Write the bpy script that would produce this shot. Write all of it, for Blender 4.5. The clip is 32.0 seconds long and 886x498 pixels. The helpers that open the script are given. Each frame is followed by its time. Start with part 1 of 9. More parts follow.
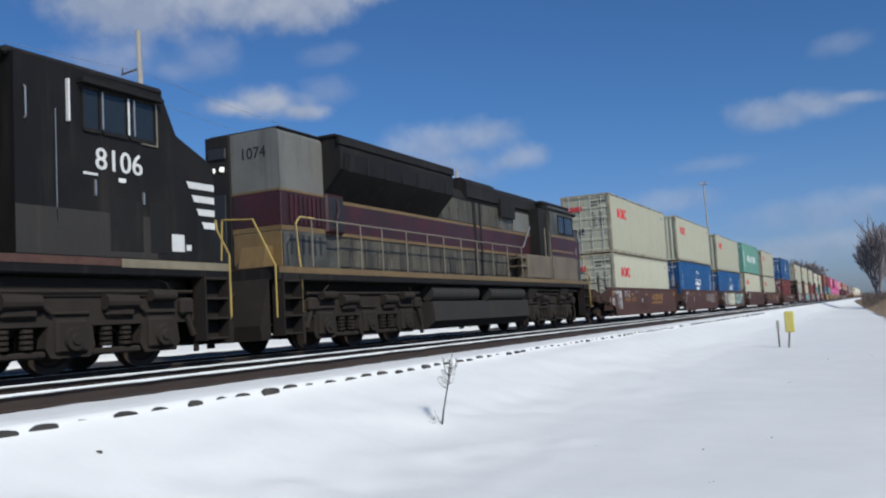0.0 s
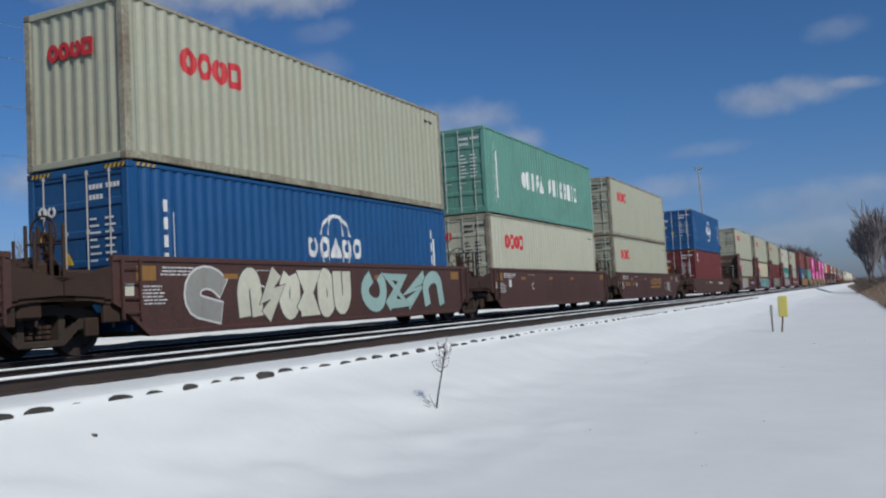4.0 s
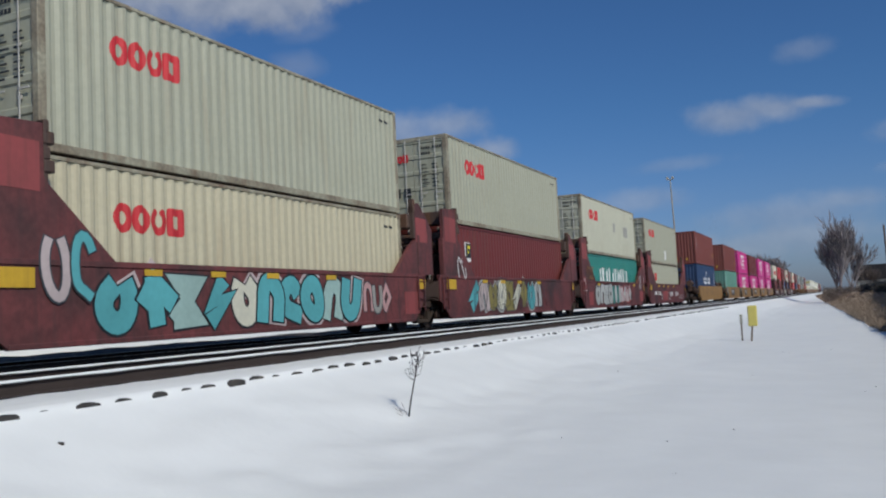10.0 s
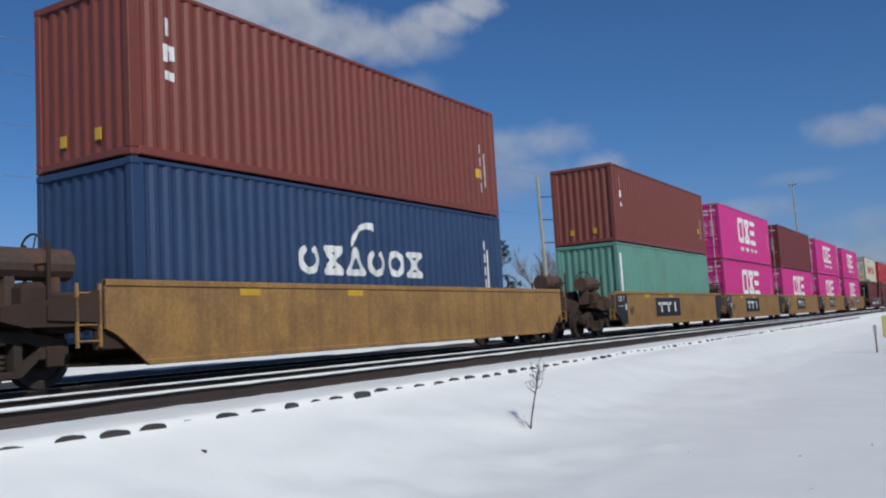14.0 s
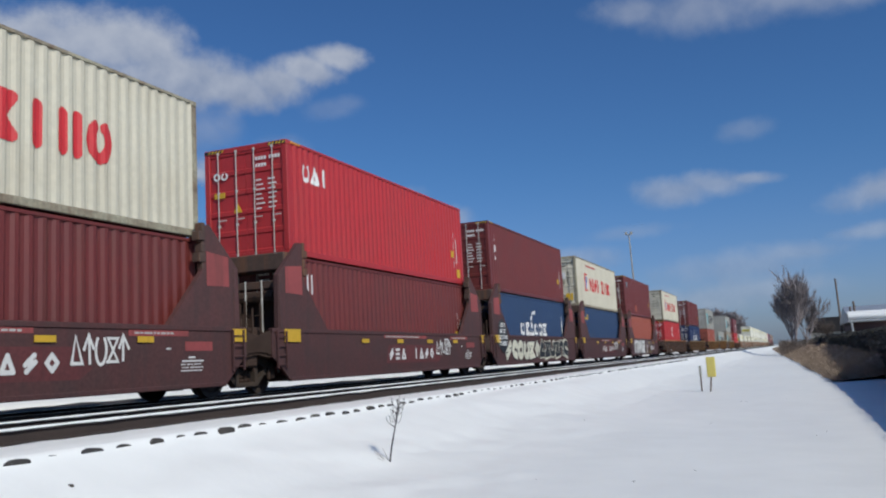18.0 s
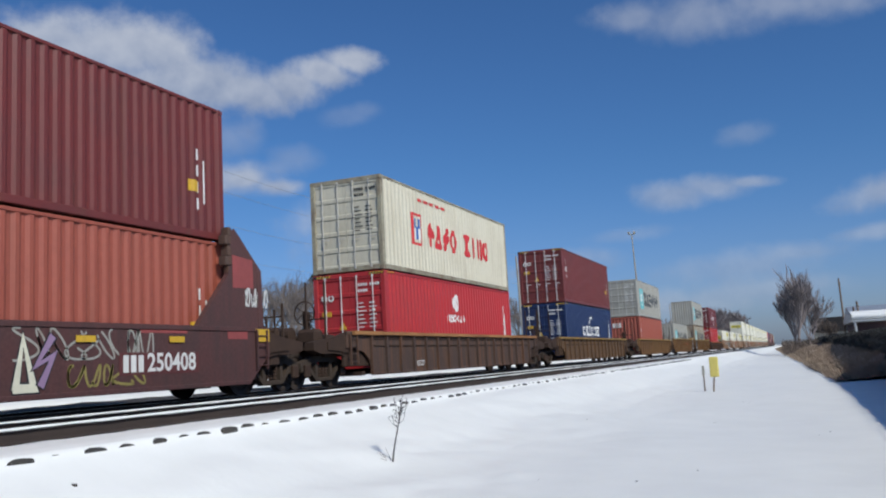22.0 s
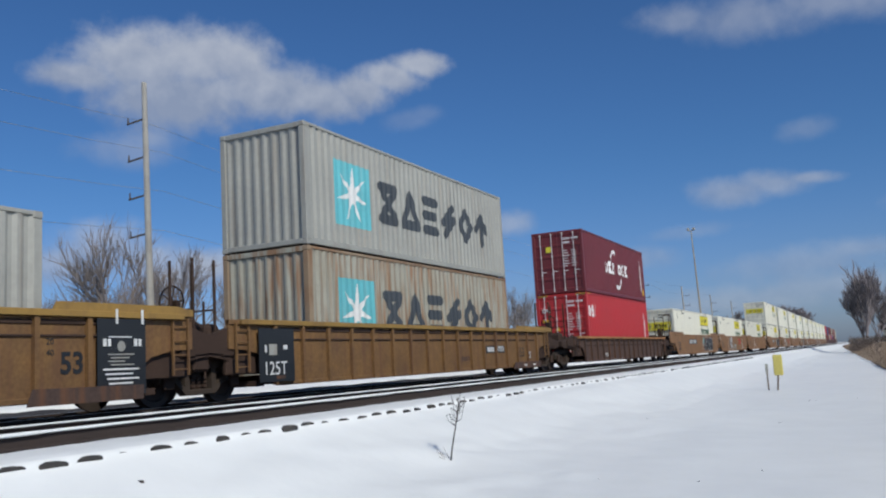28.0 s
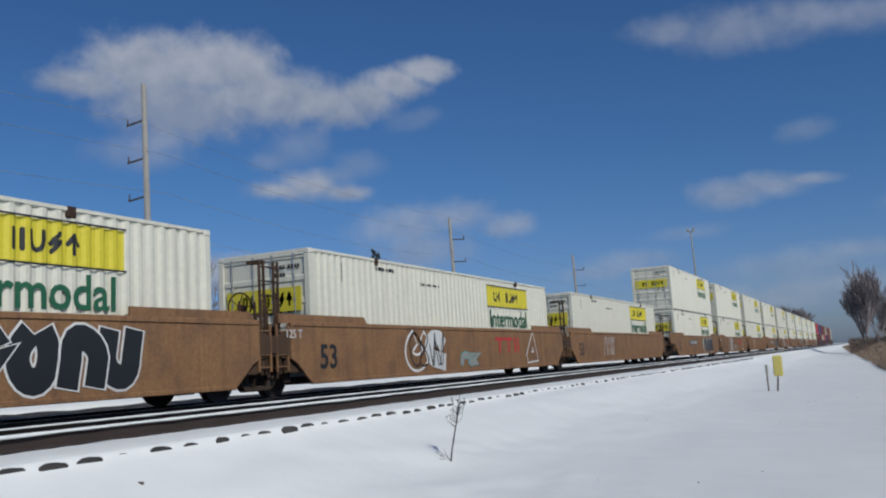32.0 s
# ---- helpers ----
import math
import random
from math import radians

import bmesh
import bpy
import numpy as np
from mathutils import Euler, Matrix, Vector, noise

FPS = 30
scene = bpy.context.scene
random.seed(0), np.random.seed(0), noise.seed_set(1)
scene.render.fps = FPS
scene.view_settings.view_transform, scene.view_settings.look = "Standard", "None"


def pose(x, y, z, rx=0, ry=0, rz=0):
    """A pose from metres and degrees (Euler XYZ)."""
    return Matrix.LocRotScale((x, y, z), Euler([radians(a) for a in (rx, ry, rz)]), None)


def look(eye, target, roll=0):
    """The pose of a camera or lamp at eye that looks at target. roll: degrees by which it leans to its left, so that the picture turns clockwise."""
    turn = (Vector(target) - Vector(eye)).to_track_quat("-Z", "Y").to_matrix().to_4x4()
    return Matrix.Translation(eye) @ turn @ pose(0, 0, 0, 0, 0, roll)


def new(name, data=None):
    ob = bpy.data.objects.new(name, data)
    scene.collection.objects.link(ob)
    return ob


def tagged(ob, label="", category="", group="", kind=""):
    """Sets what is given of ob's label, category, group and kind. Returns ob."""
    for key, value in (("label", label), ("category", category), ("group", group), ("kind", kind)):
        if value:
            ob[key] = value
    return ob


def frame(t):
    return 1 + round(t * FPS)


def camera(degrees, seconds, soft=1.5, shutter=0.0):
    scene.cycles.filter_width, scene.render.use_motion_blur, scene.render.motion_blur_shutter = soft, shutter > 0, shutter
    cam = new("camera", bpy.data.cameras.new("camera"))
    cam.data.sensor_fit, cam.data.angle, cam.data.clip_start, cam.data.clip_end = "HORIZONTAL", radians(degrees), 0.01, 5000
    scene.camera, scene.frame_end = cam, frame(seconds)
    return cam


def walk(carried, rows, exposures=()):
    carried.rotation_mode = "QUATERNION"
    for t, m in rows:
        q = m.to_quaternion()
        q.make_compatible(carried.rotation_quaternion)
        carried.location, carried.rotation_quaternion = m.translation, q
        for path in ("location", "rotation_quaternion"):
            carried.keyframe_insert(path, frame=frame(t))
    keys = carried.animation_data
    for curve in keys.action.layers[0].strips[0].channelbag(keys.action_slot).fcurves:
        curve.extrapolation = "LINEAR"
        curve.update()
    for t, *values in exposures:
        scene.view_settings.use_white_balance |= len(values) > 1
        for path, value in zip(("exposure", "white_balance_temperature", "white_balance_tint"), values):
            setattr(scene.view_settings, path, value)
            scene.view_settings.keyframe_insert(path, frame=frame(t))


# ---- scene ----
import functools

cam = camera(54.0, 32.0, soft=2.08)
# seconds, yaw, pitch, roll of the hand-held camera on the snow beside the line

SPOT_A, SPOT_B = (0.0, 0.0, 0.515), (0.077, -0.757, 0.455)
TURNS = [
    (0.0, 26.45, 4.66, 3.21),
    (0.5, 27.66, 4.30, 3.07),
    (1.0, 27.49, 4.05, 2.97),
    (1.5, 27.27, 3.94, 3.08),
    (2.0, 27.07, 3.89, 3.19),
    (2.5, 26.90, 3.79, 3.22),
    (3.0, 26.77, 3.71, 3.21),
    (3.5, 26.60, 3.63, 3.11),
    (4.0, 26.10, 3.60, 3.12),
    (4.5, 25.19, 3.72, 2.95),
    (6.5, 24.49, 4.04, 2.96),
    (7.0, 24.43, 4.03, 2.97),
    (8.0, 24.38, 4.04, 2.94),
    (9.0, 24.33, 4.03, 2.86),
    (10.0, 24.33, 4.03, 2.86),
    (11.0, 24.32, 4.03, 2.86),
    (12.0, 24.36, 4.02, 2.88),
    (12.5, 25.89, 4.38, 3.06),
    (13.0, 31.55, 4.88, 3.52),
    (13.5, 33.63, 4.91, 3.38),
    (15.5, 21.31, 7.44, 3.31),
    (16.0, 21.50, 7.48, 3.29),
    (17.0, 21.63, 7.47, 3.26),
    (18.0, 21.80, 7.49, 3.20),
    (19.0, 21.96, 7.51, 3.10),
    (20.0, 21.98, 7.48, 3.11),
    (21.0, 21.98, 7.47, 3.10),
    (22.0, 21.98, 7.49, 3.18),
    (23.0, 21.97, 7.48, 3.19),
    (24.0, 21.96, 7.49, 3.20),
    (25.0, 21.94, 7.50, 3.22),
    (25.5, 21.95, 7.49, 3.13),
    (27.5, 25.57, 7.64, 3.25),
    (28.0, 25.72, 7.62, 3.31),
    (29.0, 25.69, 7.61, 3.37),
    (30.0, 25.66, 7.61, 3.39),
    (31.0, 25.70, 7.64, 3.39),
    (32.0, 25.71, 7.69, 3.37),
]
SPOT_A2 = (-0.05, -0.03, 0.515)
GAIN = [(0.0, 0.03), (1.0, 0.09), (2.2, -0.2), (4.5, -0.27), (12.5, -0.27), (13.5, -0.2), (15.5, -0.2), (16.3, -0.18), (18.0, -0.07), (18.8, 0.06), (22.3, 0.04), (23.0, -0.07), (23.7, 0.03), (26.0, 0.03), (28.0, -0.07), (30.5, -0.06), (32.0, -0.34)]
walk(cam, [(t, pose(*(SPOT_B if t > 14 else SPOT_A2 if t > 12.8 else SPOT_A), 90 + pitch, roll, yaw)) for t, yaw, pitch, roll in TURNS], GAIN)

# ---- world, sun ----
SUN_FROM = Vector((0.865, -0.50, 0.0)).normalized()
SUN_UP = radians(39.5)
world = bpy.data.worlds.new("winter_sky")
scene.world = world
world.use_nodes = True
wn = world.node_tree.nodes
sky = wn.new("ShaderNodeTexSky")
sky.sky_type = 'NISHITA'
sky.sun_disc = False
sky.sun_elevation = SUN_UP
sky.sun_rotation = math.atan2(SUN_FROM.x, SUN_FROM.y)
sky.air_density, sky.dust_density, sky.ozone_density = 1.0, 0.75, 3.0
wn["Background"].inputs[1].default_value = 0.0585
tint = wn.new("ShaderNodeMixRGB")
tint.blend_type, tint.inputs[0].default_value, tint.inputs[2].default_value = 'MULTIPLY', 1.0, (0.65, 1.02, 1.50, 1)
# thin violet-grey haze towards the horizon
where, height, haze, hue = wn.new("ShaderNodeTexCoord"), wn.new("ShaderNodeSeparateXYZ"), wn.new("ShaderNodeMapRange"), wn.new("ShaderNodeMixRGB")
haze.interpolation_type = 'SMOOTHSTEP'
haze.inputs[1].default_value, haze.inputs[2].default_value, haze.inputs[3].default_value, haze.inputs[4].default_value = 0.0, 0.24, 1.0, 0.0
hue.inputs[1].default_value, hue.inputs[2].default_value = (0.595, 1.02, 1.52, 1), (0.82, 1.03, 1.63, 1)
world.node_tree.links.new(where.outputs["Generated"], height.inputs[0])
world.node_tree.links.new(height.outputs["Z"], haze.inputs[0])
world.node_tree.links.new(haze.outputs[0], hue.inputs[0])
world.node_tree.links.new(hue.outputs[0], tint.inputs[2])
world.node_tree.links.new(sky.outputs[0], tint.inputs[1])
world.node_tree.links.new(tint.outputs[0], wn["Background"].inputs[0])
sun = new("sun", bpy.data.lights.new("sun", 'SUN'))
sun.data.energy, sun.data.angle, sun.data.color = 3.25, radians(0.55), (1.0, 0.965, 0.88)
sun_to = SUN_FROM * math.cos(SUN_UP) + Vector((0, 0, math.sin(SUN_UP)))
sun.matrix_world = look(Vector((20, -20, 60)), Vector((20, -20, 60)) - sun_to)


# ---- materials ----
def mat(name, rgb, rough=0.55, metal=0.0, spot=None, amount=0.35, streak=0.0, streak_rgb=(0.1, 0.06, 0.035),
        size=1.0, bump=0.0, bump_size=40.0, vary=0.06, coarse=0.07, streak_from=0.54, streak_fine=(5.0, 0.35)):
    """Surface with broad stains, vertical streaks, fine grain and a small change from piece to piece."""
    m = bpy.data.materials.new(name)
    m.use_nodes = True
    nt = m.node_tree
    n, l = nt.nodes, nt.links
    bsdf = n["Principled BSDF"]
    bsdf.inputs["Roughness"].default_value = rough
    bsdf.inputs["Metallic"].default_value = metal
    tc, oi = n.new("ShaderNodeTexCoord"), n.new("ShaderNodeObjectInfo")
    mul = n.new("ShaderNodeVectorMath")
    mul.operation = 'SCALE'
    mul.inputs[0].default_value = (37.0, 11.0, 23.0)
    l.new(oi.outputs["Random"], mul.inputs["Scale"])
    add = n.new("ShaderNodeVectorMath")
    l.new(tc.outputs["Object"], add.inputs[0])
    l.new(mul.outputs[0], add.inputs[1])
    broad = n.new("ShaderNodeTexNoise")
    broad.inputs["Scale"].default_value, broad.inputs["Detail"].default_value = 0.9 * size, 5
    l.new(add.outputs[0], broad.inputs["Vector"])
    fine = n.new("ShaderNodeTexNoise")
    fine.inputs["Scale"].default_value, fine.inputs["Detail"].default_value = 9.0 * size, 4
    l.new(add.outputs[0], fine.inputs["Vector"])
    hsv = n.new("ShaderNodeHueSaturation")
    hsv.inputs["Color"].default_value = (*rgb, 1)
    rv = n.new("ShaderNodeMapRange")
    rv.inputs[3].default_value, rv.inputs[4].default_value = 1 - vary, 1 + vary
    l.new(oi.outputs["Random"], rv.inputs[0])
    l.new(rv.outputs[0], hsv.inputs["Value"])
    ramp = n.new("ShaderNodeMapRange")
    ramp.inputs[1].default_value, ramp.inputs[2].default_value = 0.42, 0.72
    ramp.inputs[3].default_value, ramp.inputs[4].default_value = 0.0, amount
    l.new(broad.outputs[0], ramp.inputs[0])
    mix = n.new("ShaderNodeMixRGB")
    mix.inputs[2].default_value = (*(spot or tuple(c * 0.6 for c in rgb)), 1)
    l.new(hsv.outputs[0], mix.inputs[1])
    l.new(ramp.outputs[0], mix.inputs[0])
    grain = n.new("ShaderNodeMapRange")
    grain.inputs[1].default_value, grain.inputs[2].default_value = 0.3, 0.7
    grain.inputs[3].default_value, grain.inputs[4].default_value = 1 - coarse, 1 + coarse * 0.5
    l.new(fine.outputs[0], grain.inputs[0])
    gm = n.new("ShaderNodeMixRGB")
    gm.blend_type, gm.inputs[0].default_value = 'MULTIPLY', 1.0
    l.new(mix.outputs[0], gm.inputs[1])
    l.new(grain.outputs[0], gm.inputs[2])
    out = gm
    if streak:
        sc = n.new("ShaderNodeVectorMath")
        sc.operation = 'MULTIPLY'
        sc.inputs[1].default_value = (streak_fine[0], streak_fine[0], streak_fine[1])
        l.new(add.outputs[0], sc.inputs[0])
        sn = n.new("ShaderNodeTexNoise")
        sn.inputs["Scale"].default_value, sn.inputs["Detail"].default_value = 1.0, 5
        l.new(sc.outputs[0], sn.inputs["Vector"])
        sr = n.new("ShaderNodeMapRange")
        sr.inputs[1].default_value, sr.inputs[2].default_value = streak_from, streak_from + 0.2
        sr.inputs[3].default_value, sr.inputs[4].default_value = 0.0, streak
        l.new(sn.outputs[0], sr.inputs[0])
        sm = n.new("ShaderNodeMixRGB")
        sm.inputs[2].default_value = (*streak_rgb, 1)
        l.new(out.outputs[0], sm.inputs[1])
        l.new(sr.outputs[0], sm.inputs[0])
        out = sm
    l.new(out.outputs[0], bsdf.inputs["Base Color"])
    if bump:
        bn = n.new("ShaderNodeTexNoise")
        bn.inputs["Scale"].default_value, bn.inputs["Detail"].default_value = bump_size, 4
        l.new(tc.outputs["Object"], bn.inputs["Vector"])
        b = n.new("ShaderNodeBump")
        b.inputs["Strength"].default_value, b.inputs["Distance"].default_value = 0.6, bump
        l.new(bn.outputs[0], b.inputs["Height"])
        l.new(b.outputs[0], bsdf.inputs["Normal"])
    return m


CREAM_WORN = mat("rust_edged_cream_paint", (0.34, 0.315, 0.225), 0.6, spot=(0.14, 0.085, 0.05), amount=0.8, size=1.6, streak=0.6, streak_rgb=(0.14, 0.07, 0.035), coarse=0.3)
CREAM = mat("cream_paint", (0.395, 0.395, 0.295), 0.5, spot=(0.34, 0.33, 0.235), amount=0.35, streak=0.35, streak_rgb=(0.30, 0.24, 0.16))
CREAM_BUFF = mat("warm_buff_paint", (0.54, 0.49, 0.335), 0.5, spot=(0.46, 0.41, 0.28), amount=0.35, streak=0.35, streak_rgb=(0.34, 0.25, 0.15))
CREAM_PALE = mat("pale_cream_paint", (0.475, 0.47, 0.36), 0.5, spot=(0.41, 0.39, 0.29), amount=0.3, streak=0.3, streak_rgb=(0.32, 0.26, 0.18))
IVORY = mat("ivory_white_paint", (0.6, 0.565, 0.445), 0.5, spot=(0.49, 0.44, 0.325), amount=0.45, streak=0.35, streak_rgb=(0.38, 0.32, 0.22))
BLUE = mat("bright_blue_paint", (0.009, 0.075, 0.208), 0.42, amount=0.3, streak=0.15, streak_rgb=(0.02, 0.06, 0.14))
NAVY = mat("navy_blue_paint", (0.026, 0.055, 0.125), 0.42, amount=0.35, streak=0.2, streak_rgb=(0.05, 0.05, 0.07))
NAVY_DEEP = mat("deep_navy_paint", (0.012, 0.026, 0.085), 0.42, amount=0.35, streak=0.2, streak_rgb=(0.03, 0.035, 0.06))
SEA_GREEN = mat("sea_green_paint", (0.13, 0.31, 0.24), 0.5, amount=0.4, streak=0.3)
TEAL = mat("teal_green_paint", (0.03, 0.22, 0.18), 0.5, amount=0.4, streak=0.3)
MAROON = mat("maroon_paint", (0.148, 0.026, 0.022), 0.5, spot=(0.10, 0.028, 0.025), amount=0.5, streak=0.25)
OXIDE = mat("red_oxide_paint", (0.145, 0.025, 0.021), 0.5, spot=(0.115, 0.025, 0.02), amount=0.4, streak=0.25)
RED = mat("red_paint", (0.42, 0.026, 0.028), 0.45, spot=(0.34, 0.04, 0.035), amount=0.4, streak=0.15)
OXIDE_WARM = mat("brown_red_oxide_paint", (0.19, 0.046, 0.031), 0.5, spot=(0.15, 0.042, 0.03), amount=0.4, streak=0.25)
ORANGE_OX = mat("orange_oxide_paint", (0.32, 0.08, 0.05), 0.5, spot=(0.28, 0.07, 0.045), amount=0.4, streak=0.2)
PINK = mat("magenta_paint", (0.56, 0.032, 0.215), 0.45, spot=(0.5, 0.03, 0.2), amount=0.35, streak=0.1)
WINE = mat("wine_red_paint", (0.15, 0.024, 0.027), 0.45, amount=0.35, streak=0.2)
GREY = mat("pale_grey_paint", (0.34, 0.335, 0.295), 0.5, spot=(0.24, 0.24, 0.215), amount=0.4, streak=0.35, streak_rgb=(0.22, 0.15, 0.09))
GREY_RUST = mat("rusty_grey_paint", (0.36, 0.35, 0.285), 0.6, spot=(0.27, 0.235, 0.17), amount=0.6, streak=0.85, streak_rgb=(0.24, 0.115, 0.045), streak_from=0.46, streak_fine=(9.0, 0.6))
WHITE_BOX = mat("white_box_paint", (0.70, 0.68, 0.56), 0.45, spot=(0.6, 0.58, 0.5), amount=0.3, streak=0.2, streak_rgb=(0.4, 0.34, 0.26))
RUSTED = mat("rust_stained_grey_paint", (0.30, 0.22, 0.14), 0.7, spot=(0.2, 0.09, 0.035), amount=0.8, streak=0.9, streak_rgb=(0.2, 0.085, 0.03))
CAR_BROWN = mat("boxcar_brown_steel", (0.095, 0.042, 0.033), 0.7, spot=(0.07, 0.035, 0.028), amount=0.55, streak=0.4, streak_rgb=(0.05, 0.03, 0.025), bump=0.004, size=1.7, coarse=0.22, streak_from=0.48)
CAR_BROWN_FADED = mat("faded_brown_steel", (0.088, 0.040, 0.030), 0.75, spot=(0.07, 0.038, 0.028), amount=0.6, streak=0.4, bump=0.004, size=1.7, coarse=0.22, streak_from=0.48)
CAR_RED = mat("faded_red_steel", (0.31, 0.066, 0.064), 0.7, spot=(0.17, 0.05, 0.045), amount=0.5, streak=0.5, streak_rgb=(0.06, 0.035, 0.03), bump=0.004)
CAR_DARK_RED = mat("dark_red_steel", (0.092, 0.036, 0.033), 0.7, spot=(0.06, 0.035, 0.032), amount=0.6, streak=0.45, streak_rgb=(0.05, 0.03, 0.028), bump=0.004, size=1.7, coarse=0.22, streak_from=0.48)
CAR_FRESH = mat("less_faded_red_steel", (0.125, 0.032, 0.032), 0.7, spot=(0.09, 0.036, 0.033), amount=0.6, streak=0.4, streak_rgb=(0.05, 0.03, 0.028), bump=0.004, size=1.7, coarse=0.22)
CAR_WORN_RED = mat("blotchy_red_steel", (0.165, 0.044, 0.042), 0.7, spot=(0.045, 0.026, 0.024), amount=0.9, streak=0.5, streak_rgb=(0.05, 0.03, 0.028), bump=0.004, size=0.9, coarse=0.25, streak_from=0.48)
CAR_OLD_OCHRE = mat("old_ochre_steel", (0.135, 0.071, 0.03), 0.75, spot=(0.055, 0.038, 0.026), amount=0.7, streak=0.5, streak_rgb=(0.12, 0.06, 0.03), bump=0.004, size=1.7, coarse=0.22, streak_from=0.48)
CAR_YELLOW = mat("mustard_yellow_steel", (0.36, 0.2, 0.062), 0.65, spot=(0.22, 0.115, 0.05), amount=0.75, streak=0.4, streak_rgb=(0.16, 0.09, 0.045), bump=0.003, size=1.7, coarse=0.22, streak_from=0.48)
CAR_TAN = mat("tan_brown_steel", (0.285, 0.15, 0.065), 0.7, spot=(0.17, 0.09, 0.05), amount=0.7, streak=0.4, streak_rgb=(0.12, 0.06, 0.035), bump=0.003, size=1.7, coarse=0.22, streak_from=0.48)
CAR_OCHRE = mat("ochre_steel", (0.205, 0.108, 0.037), 0.7, spot=(0.09, 0.05, 0.03), amount=0.6, streak=0.6, streak_rgb=(0.13, 0.06, 0.03), bump=0.004, size=1.7, coarse=0.22, streak_from=0.48)
CAR_RUSTY = mat("rusty_brown_steel", (0.075, 0.046, 0.035), 0.75, spot=(0.08, 0.05, 0.04), amount=0.6, streak=0.6, streak_rgb=(0.18, 0.075, 0.03), bump=0.004, size=1.7, coarse=0.22, streak_from=0.48)
TOP_OCHRE = mat("grimy_yellow_edge", (0.31, 0.185, 0.045), 0.7, spot=(0.16, 0.09, 0.035), amount=0.7, streak=0.3, bump=0.003, size=1.7)
TOP_RUST = mat("orange_rust_edge", (0.36, 0.17, 0.06), 0.8, spot=(0.2, 0.08, 0.03), amount=0.7, bump=0.004)
TRUCK = mat("grimy_truck_steel", (0.05, 0.038, 0.03), 0.85, spot=(0.08, 0.056, 0.04), amount=0.6, size=2, bump=0.006)
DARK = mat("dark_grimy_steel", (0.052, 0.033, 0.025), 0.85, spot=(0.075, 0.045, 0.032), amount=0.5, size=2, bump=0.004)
GRIME = mat("brown_grimy_steel", (0.085, 0.052, 0.034), 0.85, spot=(0.032, 0.022, 0.017), amount=0.7, size=2, bump=0.004)
LOCO_TRUCK = mat("oily_black_truck_steel", (0.03, 0.0245, 0.0205), 0.85, spot=(0.045, 0.036, 0.029), amount=0.6, size=2, bump=0.006)
LOCO_UNDER = mat("oily_black_underframe_steel", (0.022, 0.019, 0.0165), 0.85, spot=(0.035, 0.025, 0.02), amount=0.5, size=2, bump=0.004)
WHEEL = mat("worn_wheel_steel", (0.06, 0.045, 0.036), 0.6, 0.3, spot=(0.035, 0.025, 0.02), amount=0.6, size=3)
STEEL = mat("galvanised_steel", (0.45, 0.45, 0.44), 0.4, 0.7, amount=0.3)
BAR = mat("pale_locking_bar", (0.55, 0.53, 0.48), 0.5, 0.2, amount=0.4, streak=0.3)
M_WHITE = mat("white_marking", (0.72, 0.72, 0.69), 0.6, amount=0.25, streak=0.15, streak_rgb=(0.4, 0.38, 0.34))
M_RED = mat("red_marking", (0.56, 0.03, 0.035), 0.55, amount=0.3)
M_BLACK = mat("black_marking", (0.02, 0.022, 0.024), 0.55, amount=0.3)
M_CHAR = mat("charcoal_marking", (0.05, 0.058, 0.065), 0.55, amount=0.3)
M_YELLOW = mat("yellow_marking", (0.62, 0.38, 0.03), 0.55, amount=0.3, streak=0.2)
M_ORANGE = mat("faded_orange_marking", (0.30, 0.15, 0.04), 0.6, amount=0.4, streak=0.3)
M_LEMON = mat("lemon_panel", (0.68, 0.58, 0.04), 0.5, amount=0.2)
M_GREEN = mat("dark_green_marking", (0.02, 0.12, 0.06), 0.55, amount=0.2)
M_CYAN = mat("turquoise_marking", (0.12, 0.46, 0.50), 0.55, amount=0.35, streak=0.25, streak_rgb=(0.3, 0.32, 0.3))
M_BLUE = mat("blue_marking", (0.03, 0.12, 0.4), 0.55, amount=0.3)
G_MINT = mat("mint_spray_paint", (0.36, 0.52, 0.47), 0.6, amount=0.4)
G_IVORY = mat("ivory_spray_paint", (0.68, 0.66, 0.52), 0.6, amount=0.4)
G_WHITE = mat("chalky_white_spray_paint", (0.72, 0.72, 0.68), 0.6, spot=(0.5, 0.5, 0.47), amount=0.4)
G_PALE = mat("pale_grey_spray_paint", (0.45, 0.46, 0.43), 0.6, amount=0.35)
G_BLUSH = mat("pale_rose_spray_paint", (0.52, 0.43, 0.41), 0.6, amount=0.35)
G_OLIVE = mat("olive_spray_paint", (0.27, 0.225, 0.07), 0.6, amount=0.4)
G_AQUA = mat("aqua_spray_paint", (0.11, 0.42, 0.44), 0.6, amount=0.4)
G_LILAC = mat("lilac_spray_paint", (0.3, 0.2, 0.32), 0.6, amount=0.4)
G_PINK = mat("rose_spray_paint", (0.6, 0.35, 0.33), 0.6, amount=0.4)
LOCO_BLACK = mat("grimy_black_paint", (0.0095, 0.009, 0.009), 0.6, spot=(0.025, 0.021, 0.017), amount=0.6, streak=0.3, streak_rgb=(0.06, 0.05, 0.04))
LOCO_BLACK.node_tree.nodes["Principled BSDF"].inputs["Specular IOR Level"].default_value = 0.22
LOCO_SOOT = mat("sooty_roof_paint", (0.015, 0.0142, 0.0138), 0.7, spot=(0.028, 0.025, 0.022), amount=0.6, streak=0.2)
